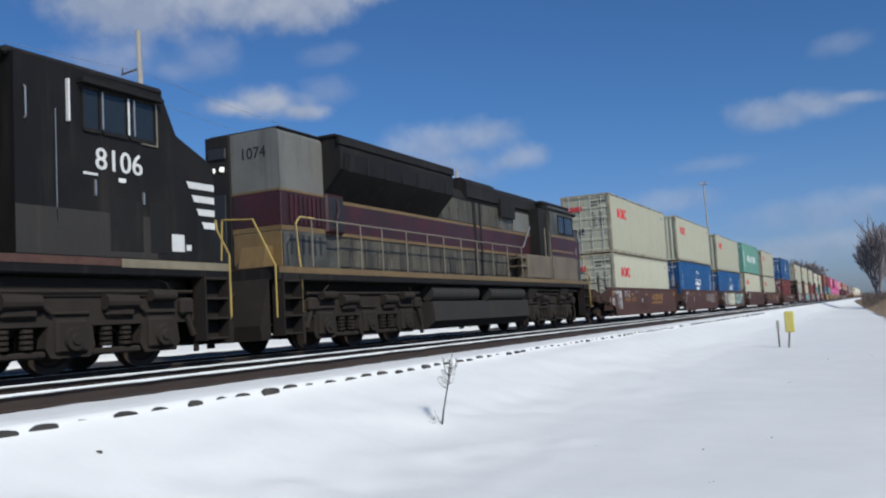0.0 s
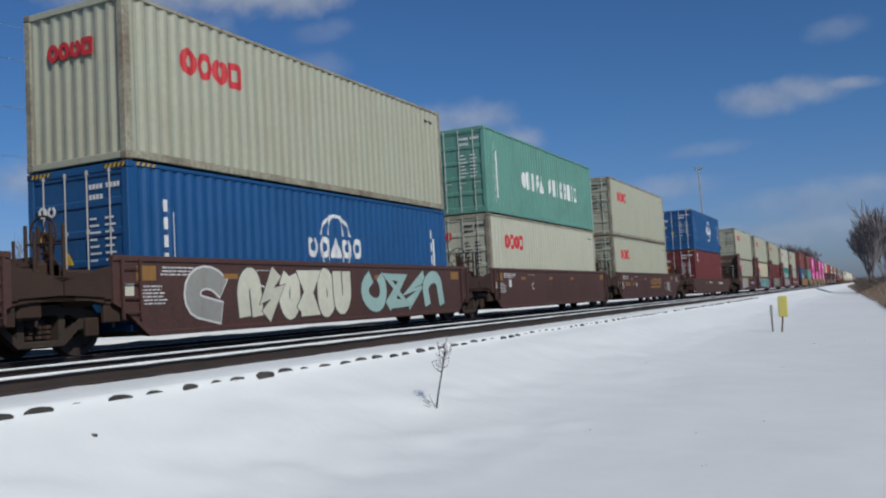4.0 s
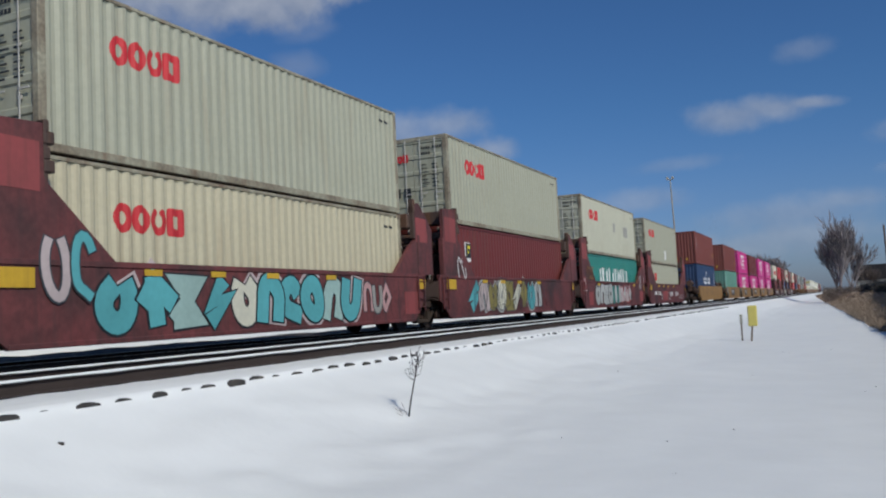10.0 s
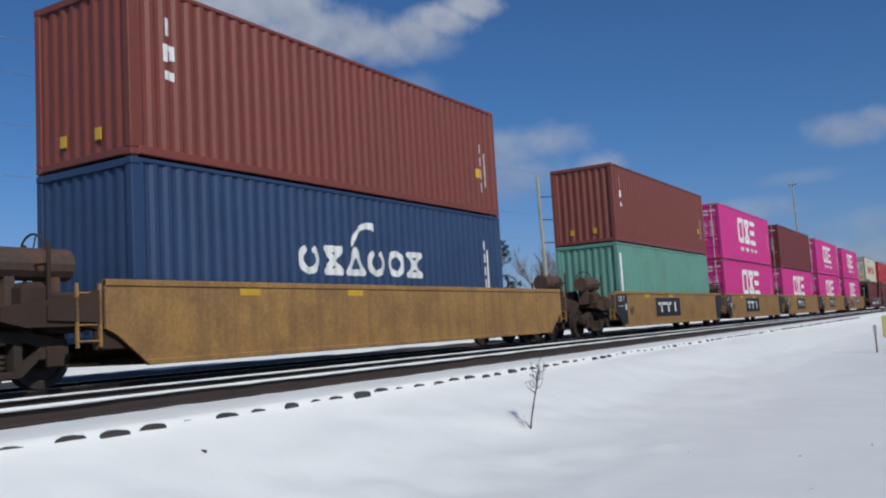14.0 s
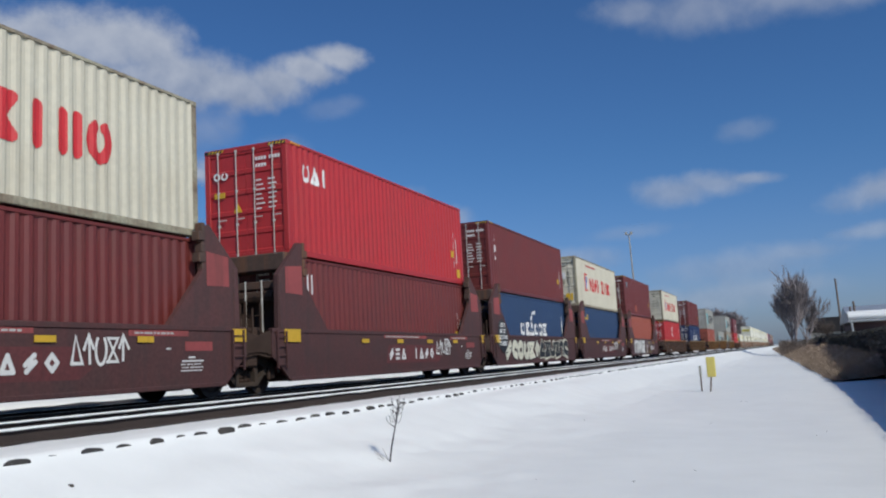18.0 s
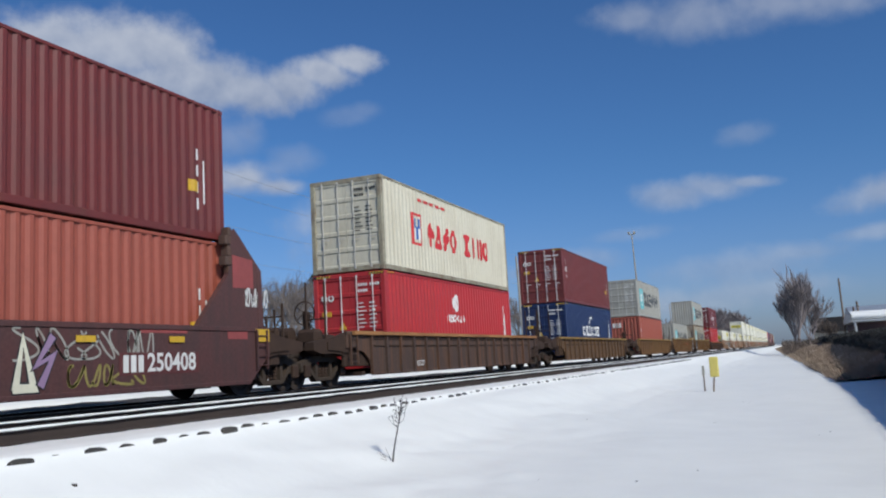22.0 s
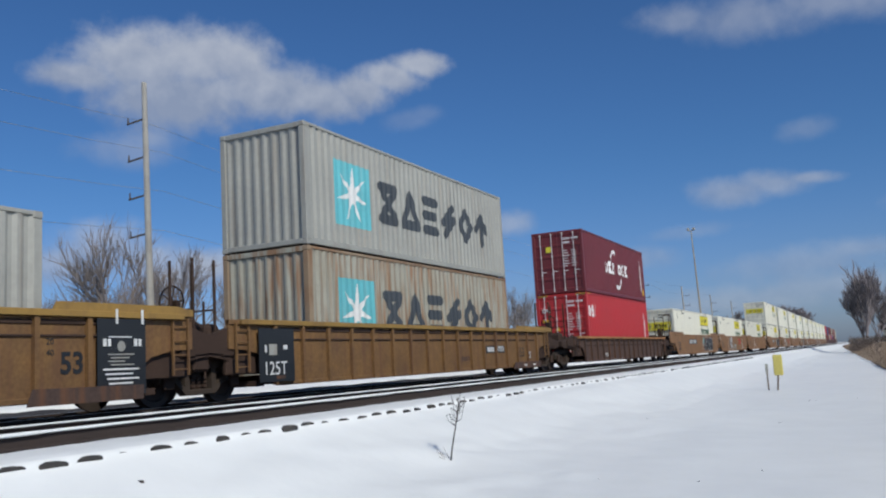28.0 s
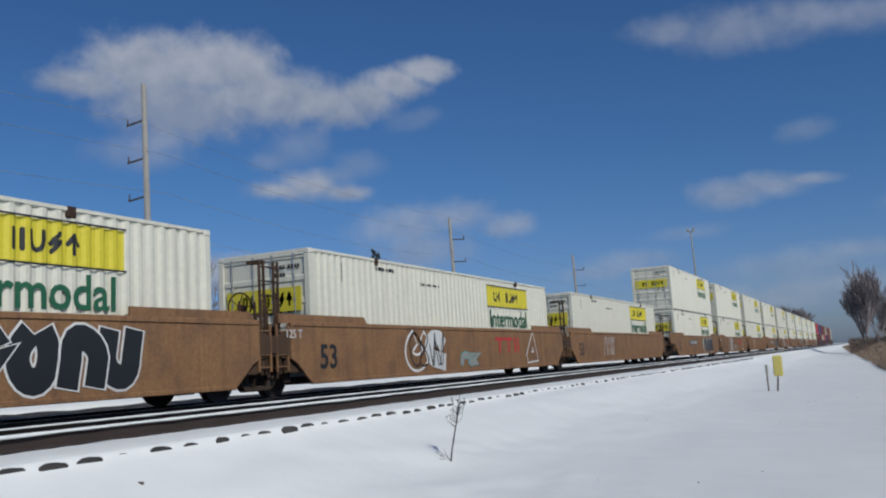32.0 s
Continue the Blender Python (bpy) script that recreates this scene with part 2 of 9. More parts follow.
LOCO_GREY = mat("dirty_grey_paint", (0.1, 0.1, 0.084), 0.55, streak_from=0.42, spot=(0.04, 0.036, 0.03), amount=0.85, streak=0.85, streak_rgb=(0.022, 0.02, 0.018), streak_fine=(1.5, 0.5), size=1.4, coarse=0.25)
LOCO_TAN = mat("dusty_tan_paint", (0.105, 0.095, 0.068), 0.6, streak_from=0.44, spot=(0.055, 0.046, 0.036), amount=0.7, streak=0.8, streak_rgb=(0.028, 0.024, 0.02), streak_fine=(1.7, 0.6), size=1.5, vary=0.3, coarse=0.25)
# paler copy of the hood grey: sunlight on the rear face put into the colour
LOCO_PALE = mat("weathered_grey_paint_lit_tone", (0.165, 0.165, 0.145), 0.55, spot=(0.1, 0.095, 0.08), amount=0.6, streak=0.5, streak_rgb=(0.05, 0.045, 0.04))
for m in (LOCO_BLACK, LOCO_SOOT, LOCO_TRUCK, LOCO_UNDER, TRUCK, DARK, GRIME):
    m.node_tree.nodes["Principled BSDF"].inputs["Specular IOR Level"].default_value = 0.2
LOCO_DUST = mat("road_dust_on_black", (0.031, 0.028, 0.0245), 0.8, spot=(0.025, 0.022, 0.019), amount=0.6, streak=0.3)
LOCO_EARTH = mat("brown_road_dust_paint", (0.165, 0.132, 0.092), 0.65, spot=(0.1, 0.078, 0.055), amount=0.6, streak=0.5, streak_rgb=(0.05, 0.04, 0.03))
LOCO_MAROON = mat("dirty_maroon_paint", (0.054, 0.011, 0.015), 0.5, streak_from=0.44, spot=(0.025, 0.011, 0.012), amount=0.75, streak=0.6, streak_rgb=(0.018, 0.013, 0.012), streak_fine=(1.6, 0.5), size=1.4, coarse=0.2)
LOCO_SILL = mat("pale_cream_sill_paint", (0.26, 0.225, 0.15), 0.6, spot=(0.1, 0.08, 0.05), amount=0.6, streak=0.3)
LOCO_CREAM = mat("dirty_cream_stripe", (0.19, 0.125, 0.05), 0.5, streak_from=0.45, spot=(0.09, 0.06, 0.035), amount=0.5, streak=0.3)
RAIL_YELLOW = mat("yellow_handrail_paint", (0.46, 0.33, 0.09), 0.5, amount=0.4)
RAIL_GREY = mat("grey_handrail_paint", (0.22, 0.19, 0.14), 0.55, amount=0.4)
GLASS = mat("dark_window_glass", (0.02, 0.025, 0.03), 0.08, amount=0.1)
LAMP_ON = bpy.data.materials.new("lit_headlamp")
LAMP_ON.use_nodes = True
LAMP_ON.node_tree.nodes["Principled BSDF"].inputs["Emission Color"].default_value = (1, 0.96, 0.85, 1)
LAMP_ON.node_tree.nodes["Principled BSDF"].inputs["Emission Strength"].default_value = 0.7
RAIL_TOP = mat("polished_rail_head", (0.62, 0.61, 0.60), 0.28, 0.85, amount=0.2)
RAIL_DULL = mat("dull_brown_rail_head", (0.06, 0.045, 0.038), 0.6, 0.3, amount=0.4)
RAIL_SIDE = mat("rusty_rail_web", (0.042, 0.029, 0.024), 0.9, spot=(0.03, 0.022, 0.019), amount=0.5, size=2, bump=0.003)
TIE = mat("dark_creosote_timber", (0.036, 0.033, 0.031), 0.9, spot=(0.1, 0.085, 0.07), amount=0.6, size=3, bump=0.006)
BALLAST = mat("grey_brown_ballast", (0.04, 0.034, 0.03), 0.95, spot=(0.08, 0.068, 0.058), amount=0.7, size=6, bump=0.05, bump_size=16)
BARK = mat("grey_brown_bark", (0.085, 0.067, 0.054), 0.9, spot=(0.05, 0.04, 0.034), amount=0.5, size=3)
# twig colours are lightened: distance haze is put into the base colour
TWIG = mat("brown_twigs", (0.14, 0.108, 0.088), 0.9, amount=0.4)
FAR_TWIG = mat("far_twigs_painted_haze", (0.19, 0.16, 0.145), 0.9, amount=0.4)
HAZE_TWIG = mat("grey_twigs_painted_haze", (0.235, 0.205, 0.205), 0.9, amount=0.3)
DEAD_STALK = mat("dark_dead_stalk", (0.04, 0.034, 0.03), 0.9, amount=0.4)
NEEDLE = mat("dark_pine_needles", (0.022, 0.034, 0.02), 0.8, spot=(0.04, 0.045, 0.025), amount=0.6, vary=0.2)
HEDGE = mat("dark_evergreen_leaves", (0.028, 0.027, 0.024), 0.75, spot=(0.035, 0.032, 0.022), amount=0.6, vary=0.2)
STRAW = mat("dry_straw_grass", (0.40, 0.31, 0.235), 0.9, spot=(0.2, 0.15, 0.105), amount=0.6)
WOODPOLE = mat("weathered_pole_timber", (0.16, 0.12, 0.09), 0.85, amount=0.5, size=2)
POLE_PALE = mat("pale_weathered_pole", (0.36, 0.34, 0.30), 0.8, amount=0.5, size=2)
SIGN_YELLOW = mat("yellow_marker_plastic", (0.62, 0.53, 0.14), 0.5, amount=0.2)
ROOFING = mat("pale_sheet_metal", (0.55, 0.56, 0.55), 0.35, 0.5, amount=0.2)


def snow_material():
    m = mat("sunlit_snow", (0.83, 0.835, 0.80), 0.55, spot=(0.775, 0.785, 0.765), amount=0.6, size=0.16, bump=0.04, bump_size=1.5, vary=0, coarse=0.035)
    b = m.node_tree.nodes["Principled BSDF"]
    b.inputs["Subsurface Weight"].default_value = 0.0
    b.inputs["Specular IOR Level"].default_value = 0.25
    return m


SNOW = snow_material()


# ---- mesh helpers ----
class Solid:
    """Collects faces for one mesh."""

    def __init__(self):
        self.v, self.f = [], []

    def add(self, verts, faces):
        k = len(self.v)
        self.v += verts
        self.f += [tuple(k + i for i in face) for face in faces]
        return self

    def box(self, x0, x1, y0, y1, z0, z1, c=0.0):
        if c <= 0:
            v = [(x, y, z) for z in (z0, z1) for y in (y0, y1) for x in (x0, x1)]
            return self.add(v, [(0, 2, 3, 1), (4, 5, 7, 6), (0, 1, 5, 4), (2, 6, 7, 3), (0, 4, 6, 2), (1, 3, 7, 5)])
        c = min(c, (x1 - x0) * 0.45, (y1 - y0) * 0.45, (z1 - z0) * 0.45)
        ring = [(x0 + c, y0), (x1 - c, y0), (x1, y0 + c), (x1, y1 - c), (x1 - c, y1), (x0 + c, y1), (x0, y1 - c), (x0, y0 + c)]
        ins = [(x0 + c, y0 + c), (x1 - c, y0 + c), (x1 - c, y0 + c), (x1 - c, y1 - c), (x1 - c, y1 - c), (x0 + c, y1 - c), (x0 + c, y1 - c), (x0 + c, y0 + c)]
        v = [(x, y, z0) for x, y in ins] + [(x, y, z0 + c) for x, y in ring] + [(x, y, z1 - c) for x, y in ring] + [(x, y, z1) for x, y in ins]
        f = [(7, 5, 3, 1), (25, 27, 29, 31)]
        for r in range(3):
            for i in range(8):
                j = (i + 1) % 8
                f.append((r * 8 + i, r * 8 + j, r * 8 + 8 + j, r * 8 + 8 + i))
        return self.add(v, f)

    def tube(self, a, b, r0, r1=None, n=8):
        a, b = Vector(a), Vector(b)
        r1 = r0 if r1 is None else r1
        d = (b - a).normalized()
        s = d.cross(Vector((0, 0, 1)) if abs(d.z) < 0.9 else Vector((1, 0, 0))).normalized()
        t = d.cross(s)
        v = []
        for p, r in ((a, r0), (b, r1)):
            v += [tuple(p + r * (math.cos(k * math.tau / n) * s + math.sin(k * math.tau / n) * t)) for k in range(n)]
        f = [(k, (k + 1) % n, n + (k + 1) % n, n + k) for k in range(n)]
        return self.add(v, f + [tuple(range(n))[::-1], tuple(range(n, 2 * n))])

    def path(self, pts, r, n=6):
        for a, b in zip(pts, pts[1:]):
            self.tube(a, b, r, r, n)
        return self

    def slab(self, poly, x0, x1):
        """An outline in (y, z), counter-clockwise, made thick along x."""
        n = len(poly)
        v = [(x0, y, z) for y, z in poly] + [(x1, y, z) for y, z in poly]
        f = [tuple(range(n))[::-1], tuple(range(n, 2 * n))]
        return self.add(v, f + [(i, (i + 1) % n, n + (i + 1) % n, n + i) for i in range(n)])

    def spun(self, prof, c, n=24):
        """A profile of (x, radius), turned about the x axis through c = (y, z)."""
        v = [(x, c[0] + r * math.cos(k * math.tau / n), c[1] + r * math.sin(k * math.tau / n)) for x, r in prof for k in range(n)]
        f = [(i * n + k, i * n + (k + 1) % n, (i + 1) * n + (k + 1) % n, (i + 1) * n + k) for i in range(len(prof) - 1) for k in range(n)]
        return self.add(v, f + [tuple(range(n)), tuple(range((len(prof) - 1) * n, len(prof) * n))[::-1]])

    def mesh(self, name, material, smooth=False):
        me = bpy.data.meshes.new(name)
        me.from_pydata(self.v, [], self.f)
        me.materials.append(material)
        if smooth:
            me.polygons.foreach_set("use_smooth", [True] * len(me.polygons))
        me.update()
        return me


def part(name, solid, material, parent, label="", smooth=False):
    me = solid if isinstance(solid, bpy.types.Mesh) else solid.mesh(name, material, smooth)
    ob = new(name, me)
    ob.parent = parent
    if label:
        ob["label"] = label
    return ob


STORE = {}


def kept(key, material, build):
    """One mesh for all pieces that have the same shape and paint."""
    k = (key, material.name)
    if k not in STORE:
        s = Solid()
        build(s)
        STORE[k] = s.mesh(str(key[0]), material)
    return STORE[k]


def lettering(text, size, material, parent, m, label="", name="lettering", fat=0.0):
    cu = bpy.data.curves.new(name, 'FONT')
    cu.body, cu.size, cu.extrude, cu.align_x, cu.align_y = text, size, 0.003, 'CENTER', 'CENTER'
    cu.resolution_u = 3
    cu.offset = fat
    if fat:
        cu.extrude = 0.0005
    tmp = bpy.data.objects.new(name, cu)
    me = bpy.data.meshes.new_from_object(tmp)
    bpy.data.objects.remove(tmp)
    me.materials.clear()
    me.materials.append(material)
    ob = new(name, me)
    ob.parent = parent
    ob.matrix_local = m
    if label:
        ob["label"] = label
    return ob


def facing(x, y, z):
    """Where writing on the side that faces the field (+x) stands."""
    return pose(x, y, z, 90, 0, 90)


MOVING = []


def thing(name, label, category, group="", u=0.0, z=0.0):
    e = new(name)
    e.empty_display_size = 0.3
    tagged(e, label, category, group)
    MOVING.append((e, u, z))
    return e


TRAIN_X = -12.257

# ---- ground, ballast and the two tracks ----
# rise near x = -22 is an added bank, tilted sunwards to look brighter
PROFILE = [(-3000, -1.6), (-60, 0.1), (-31, -0.1), (-24.5, 0.2), (-22.6, 0.3), (-21.6, 0.22), (-20.6, -0.02), (-20.2, -0.16), (-20.1, -0.5), (-7.46, -0.5), (-7.44, -0.135), (-7.25, -0.125), (-6.72, -0.14), (-6.56, -0.168), (-6.5, -0.236), (-6.35, -0.318), (-5.9, -0.47), (-5.0, -0.79),
           (-4.2, -0.93), (-3.2, -1.01), (-1.5, -1.06), (2.0, -1.08), (6.0, -1.1), (60, -1.2), (3000, -1.6)]


def level(x):
    for (a, za), (b, zb) in zip(PROFILE, PROFILE[1:]):
        if x <= b:
            k = (x - a) / (b - a)
            return za + (zb - za) * k
    return -1.6


def drift(x, y):
    near = max(0.0, 1 - max(0, abs(x + 2) - 20) / 60) * max(0.0, 1 - max(0, y - 60) / 200)
    if -20.15 < x < -7.5:
        near = 0
    w = noise.noise((x * 0.22, y * 0.09, 1.3)) * 0.12 + noise.noise((x * 0.55, y * 0.25, 4.1)) * 0.035
    if x > -6.2:
        k = max(0.0, 1 - abs(x + 4.9) / 2.6)
        w += k * (noise.noise((x * 2.4, y * 1.9, 5.5)) * 0.036 + max(0.0, noise.noise((x * 3.1, y * 2.4, 8.8)) - 0.1) * 0.1)
        w += noise.noise((x * 1.1, y * 0.55, 7.7)) * 0.018 + noise.noise((x * 2.3, y * 1.5, 3.4)) * 0.007
    if -7.5 < x < -6.2:
        k = min(1.0, (x + 7.5) / 1.3)
        w = w * k ** 7 + (noise.noise((x * 3, y * 2.1, 2.2)) * 0.009 + noise.noise((x * 6, y * 5.1, 9.2)) * 0.012) * (1 - k)
    return w * near


def ground_sheet():
    xs = [-3000, -1200, -500, -220, -110, -60, -40, -31, -28, -26, -24.5, -23.5, -22.6, -22.1, -21.6, -21.1, -20.6, -20.2, -20.1, -7.46, -7.44, -7.3, -7.2, -7.1, -7.0, -6.9, -6.8, -6.72, -6.66, -6.6, -6.56, -6.53, -6.5]
    x = -6.42
    while x < 6:
        xs.append(round(x, 2))
        x += 0.15 if x < -3 else 0.3
    xs += [6, 8, 11, 15, 20, 28, 40, 60, 110, 220, 500, 1200, 3000]
    ys = [-3000, -1000, -300, -100, -40, -15, -6, -2]
    y = 0.0
    while y < 400:
        ys.append(round(y, 2))
        y += 0.22 if y < 30 else (0.8 if y < 90 else 6)
    ys += [430, 500, 600, 800, 1100, 1600, 2400, 3600]
    s = Solid()
    v = [(x, y, level(x) + drift(x, y)) for y in ys for x in xs]
    n = len(xs)
    f = [(j * n + i, j * n + i + 1, (j + 1) * n + i + 1, (j + 1) * n + i) for j in range(len(ys) - 1) for i in range(n - 1)]
    ob = new("ground", s.add(v, f).mesh("ground", SNOW, True))
    tagged(ob, "wind-smoothed snow over a flat field beside the line", "snow", kind="structure")


def strip(name, x0, x1, z, material, label, rough=0.03, y1=900.0, edge=0.12, step=0.35, mound=0.0):
    """A long uneven bed beside or under the rails."""
    s = Solid()
    ys, y = [-40.0, -10.0], 0.0
    while y < y1:
        ys.append(y)
        y += step if y < 40 else (2.0 if y < 120 else 40)
    n = 9
    v = []
    for y in ys:
        for i in range(n):
            k = i / (n - 1)
            x = x0 + (x1 - x0) * k
            wob = edge * noise.noise((y * 1.1, x0, k * 0.01)) if i in (0, n - 1) else 0
            zz = z + mound * math.sin(math.pi * min(1, max(0, k))) ** 0.7 + rough * noise.noise((x * 2.1, y * 1.6, x0)) * (0 if y > 120 else 1)
            v.append((x + wob, y, (zz if 0 < i < n - 1 else z - 0.05)))
    f = [(j * n + i, j * n + i + 1, (j + 1) * n + i + 1, (j + 1) * n + i) for j in range(len(ys) - 1) for i in range(n - 1)]
    ob = new(name, s.add(v, f).mesh(name, material, True))
    tagged(ob, label, name.split("_")[0], kind="structure")


def rail_profile(x):
    return [(x - 0.07, -0.17), (x + 0.07, -0.17), (x + 0.07, -0.155), (x + 0.012, -0.135), (x + 0.012, -0.045), (x + 0.037, -0.035), (x + 0.037, -0.004),
            (x - 0.037, -0.004), (x - 0.037, -0.035), (x - 0.012, -0.045), (x - 0.012, -0.135), (x - 0.07, -0.155)]


def track(name, cx, z, label, tie_y, head):
    root = new(name)
    root.location = (cx, 0, z)
    tagged(root, label, "railway track", kind="structure")
    for x in (-0.755, 0.755):
        s = Solid()
        p = rail_profile(x)
        n = len(p)
        s.add([(a, -60, b) for a, b in p] + [(a, 1500, b) for a, b in p],
              [tuple(range(n))[::-1], tuple(range(n, 2 * n))] + [(i, n + i, n + (i + 1) % n, (i + 1) % n) for i in range(n)])
        r = part("rail", s, RAIL_SIDE, root, "rusty steel rail with a worn bright head")
        part("rail_head", Solid().box(x - 0.034, x + 0.034, -60, 1500, -0.004, 0.0), head, r, "running surface of the rail")
    rng = random.Random(len(name))
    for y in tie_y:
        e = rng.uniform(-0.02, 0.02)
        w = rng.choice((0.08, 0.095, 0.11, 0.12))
        # camera-side end runs longer than the other, to fit the view
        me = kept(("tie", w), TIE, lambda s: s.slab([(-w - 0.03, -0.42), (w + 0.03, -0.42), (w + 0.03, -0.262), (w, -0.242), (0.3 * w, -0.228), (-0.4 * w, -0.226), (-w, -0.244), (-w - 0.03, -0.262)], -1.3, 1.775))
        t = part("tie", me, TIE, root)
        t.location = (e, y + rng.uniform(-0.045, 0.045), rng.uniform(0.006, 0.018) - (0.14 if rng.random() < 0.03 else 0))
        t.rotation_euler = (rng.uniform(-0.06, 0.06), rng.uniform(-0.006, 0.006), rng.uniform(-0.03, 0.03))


NEAR_X, NEAR_Z = -8.28, 0.03
ground_sheet()
strip("ballast_bed", -13.75, -7.3, -0.19, BALLAST, "dark crushed stone ballast under both tracks", 0.05)
# added bed, its width and height fitted to the view beneath the train
strip("ballast_shoulder", -20.3, -13.6, -0.12, BALLAST, "wide dark stone bed added to fit the dark band under the train", 0.06)
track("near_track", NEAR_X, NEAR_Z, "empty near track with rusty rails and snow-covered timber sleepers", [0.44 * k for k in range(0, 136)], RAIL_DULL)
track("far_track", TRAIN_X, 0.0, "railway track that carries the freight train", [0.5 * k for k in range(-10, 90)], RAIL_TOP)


def snow_ledge(x, z):
    """A thin broken line of snow that clings to the outer side of a rail head."""
    s = Solid()
    ys, y = [], -4.0
    while y < 420:
        ys.append(y)
        y += 0.16 if y < 45 else (0.6 if y < 120 else 5.0)
    v = []
    for y in ys:
        k = 0.5 + 0.5 * noise.noise((y * 0.9, x, 1.7)) + 0.35 * noise.noise((y * 3.1, x, 6.1))
        w, d = 0.018 + 0.026 * max(0.0, k), 0.008 + 0.022 * max(0.0, k)
        v += [(x + 0.004, y, z + 0.004), (x + w * 0.6, y, z + 0.008 + 0.006 * k), (x + w, y, z - 0.006), (x + w * 0.8, y, z - d), (x + 0.004, y, z - d)]
    f = [(5 * j + i, 5 * j + (i + 1) % 5, 5 * j + 5 + (i + 1) % 5, 5 * j + 5 + i) for j in range(len(ys) - 1) for i in range(5)]
    tagged(new("snow_ledge", s.add(v, f).mesh("snow_ledge", SNOW, True)), "thin line of snow clinging to a rusty rail", "snow", kind="structure")


for x in (-0.755, 0.755):
    snow_ledge(NEAR_X + x + 0.03, NEAR_Z)

# ---- shipping containers ----
PITCH, DEEP = 0.278, 0.036


def ridges(length, e0=0.16, e1=0.16, flat=False):
    """The plan line (y, depth) of a corrugated side wall between its corner posts."""
    a, b = e0, length - e1
    if flat:
        return [(a, 0.012), (b, 0.012)]
    n = max(2, round((b - a) / PITCH))
    p = (b - a) / n
    out = [(a, 0.0)]
    for i in range(n):
        y = a + i * p
        out += [(y + p * 0.26, 0.0), (y + p * 0.5, DEEP), (y + p * 0.76, DEEP), (y + p, 0.0)]
    return out


def depth_at(line, y):
    for (a, da), (b, db) in zip(line, line[1:]):
        if a <= y <= b:
            return da + (db - da) * (y - a) / max(b - a, 1e-6)
    return 0.0


def wall_on(s, line, x, z0, z1, sign=1):
    v = [(x - sign * d, y, z) for z in (z0, z1) for y, d in line]
    n = len(line)
    f = [(i, i + 1, n + i + 1, n + i) for i in range(n - 1)]
    s.add(v, f if sign > 0 else [q[::-1] for q in f])


def patch_on(s, line, x, rects, lift=0.004):
    """Painted shapes that follow the ridges of the wall."""
    for y0, y1, z0, z1 in rects:
        ys = [y0] + [y for y, _ in line if y0 < y < y1] + [y1]
        wall_on(s, [(y, depth_at(line, y) - lift) for y in ys], x, z0, z1)


def scan(inside, y0, y1, z0, z1, ny=40, nz=14):
    """Cuts a shape into level bands."""
    out, dy, dz = [], (y1 - y0) / ny, (z1 - z0) / nz
    for j in range(nz):
        z, run = z0 + (j + 0.5) * dz, None
        for i in range(ny + 1):
            hit = i < ny and inside(y0 + (i + 0.5) * dy, z)
            if hit and run is None:
                run = y0 + i * dy
            if not hit and run is not None:
                out.append((run, y0 + i * dy, z0 + j * dz, z0 + (j + 1) * dz))
                run = None
    return out


def blocks(y0, y1, z0, z1, n, kinds="roub", gap=0.16, stroke=0.24):
    """A row of small marks and frames in place of a trade name."""
    w = (y1 - y0) / n
    h, out = z1 - z0, []
    for i in range(n):
        a, b = y0 + i * w, y0 + (i + 1) * w - w * gap
        t = min(stroke * h, (b - a) * 0.36)
        k = kinds[i % len(kinds)]
        if k == 'r':
            out += [(a, a + t * 1.25, z0, z1), (b - t * 1.25, b, z0, z1)]
        elif k == 'o':
            c = t * 0.6
            out += [(a, a + t, z0 + c, z1 - c), (b - t, b, z0 + c, z1 - c), (a + c, b - c, z0, z0 + t), (a + c, b - c, z1 - t, z1)]
        elif k == 'u':
            out += [(a, a + t * 1.3, z0, z0 + h * 0.55), (b - t * 1.5, b, z0 + h * 0.2, z1), (a, b - t * 2.2, z0 + h * 0.7, z1)]
        elif k == 'b':
            out += [(a, b, z0, z0 + h * 0.55)]
        elif k == 'e':
            out += [(a, b, z0, z0 + h * 0.24), (a, b, z1 - h * 0.24, z1), (a, b, (z0 + z1) / 2 - h * 0.12, (z0 + z1) / 2 + h * 0.12)]
        elif k == 'i':
            out += [((a + b) / 2 - t / 2, (a + b) / 2 + t / 2, z0, z1)]
    return out


def arc(cx, cy, rx, ry, a0, a1, n=14):
    return [(cx + rx * math.cos(radians(a0 + (a1 - a0) * k / n)), cy + ry * math.sin(radians(a0 + (a1 - a0) * k / n))) for k in range(n + 1)]


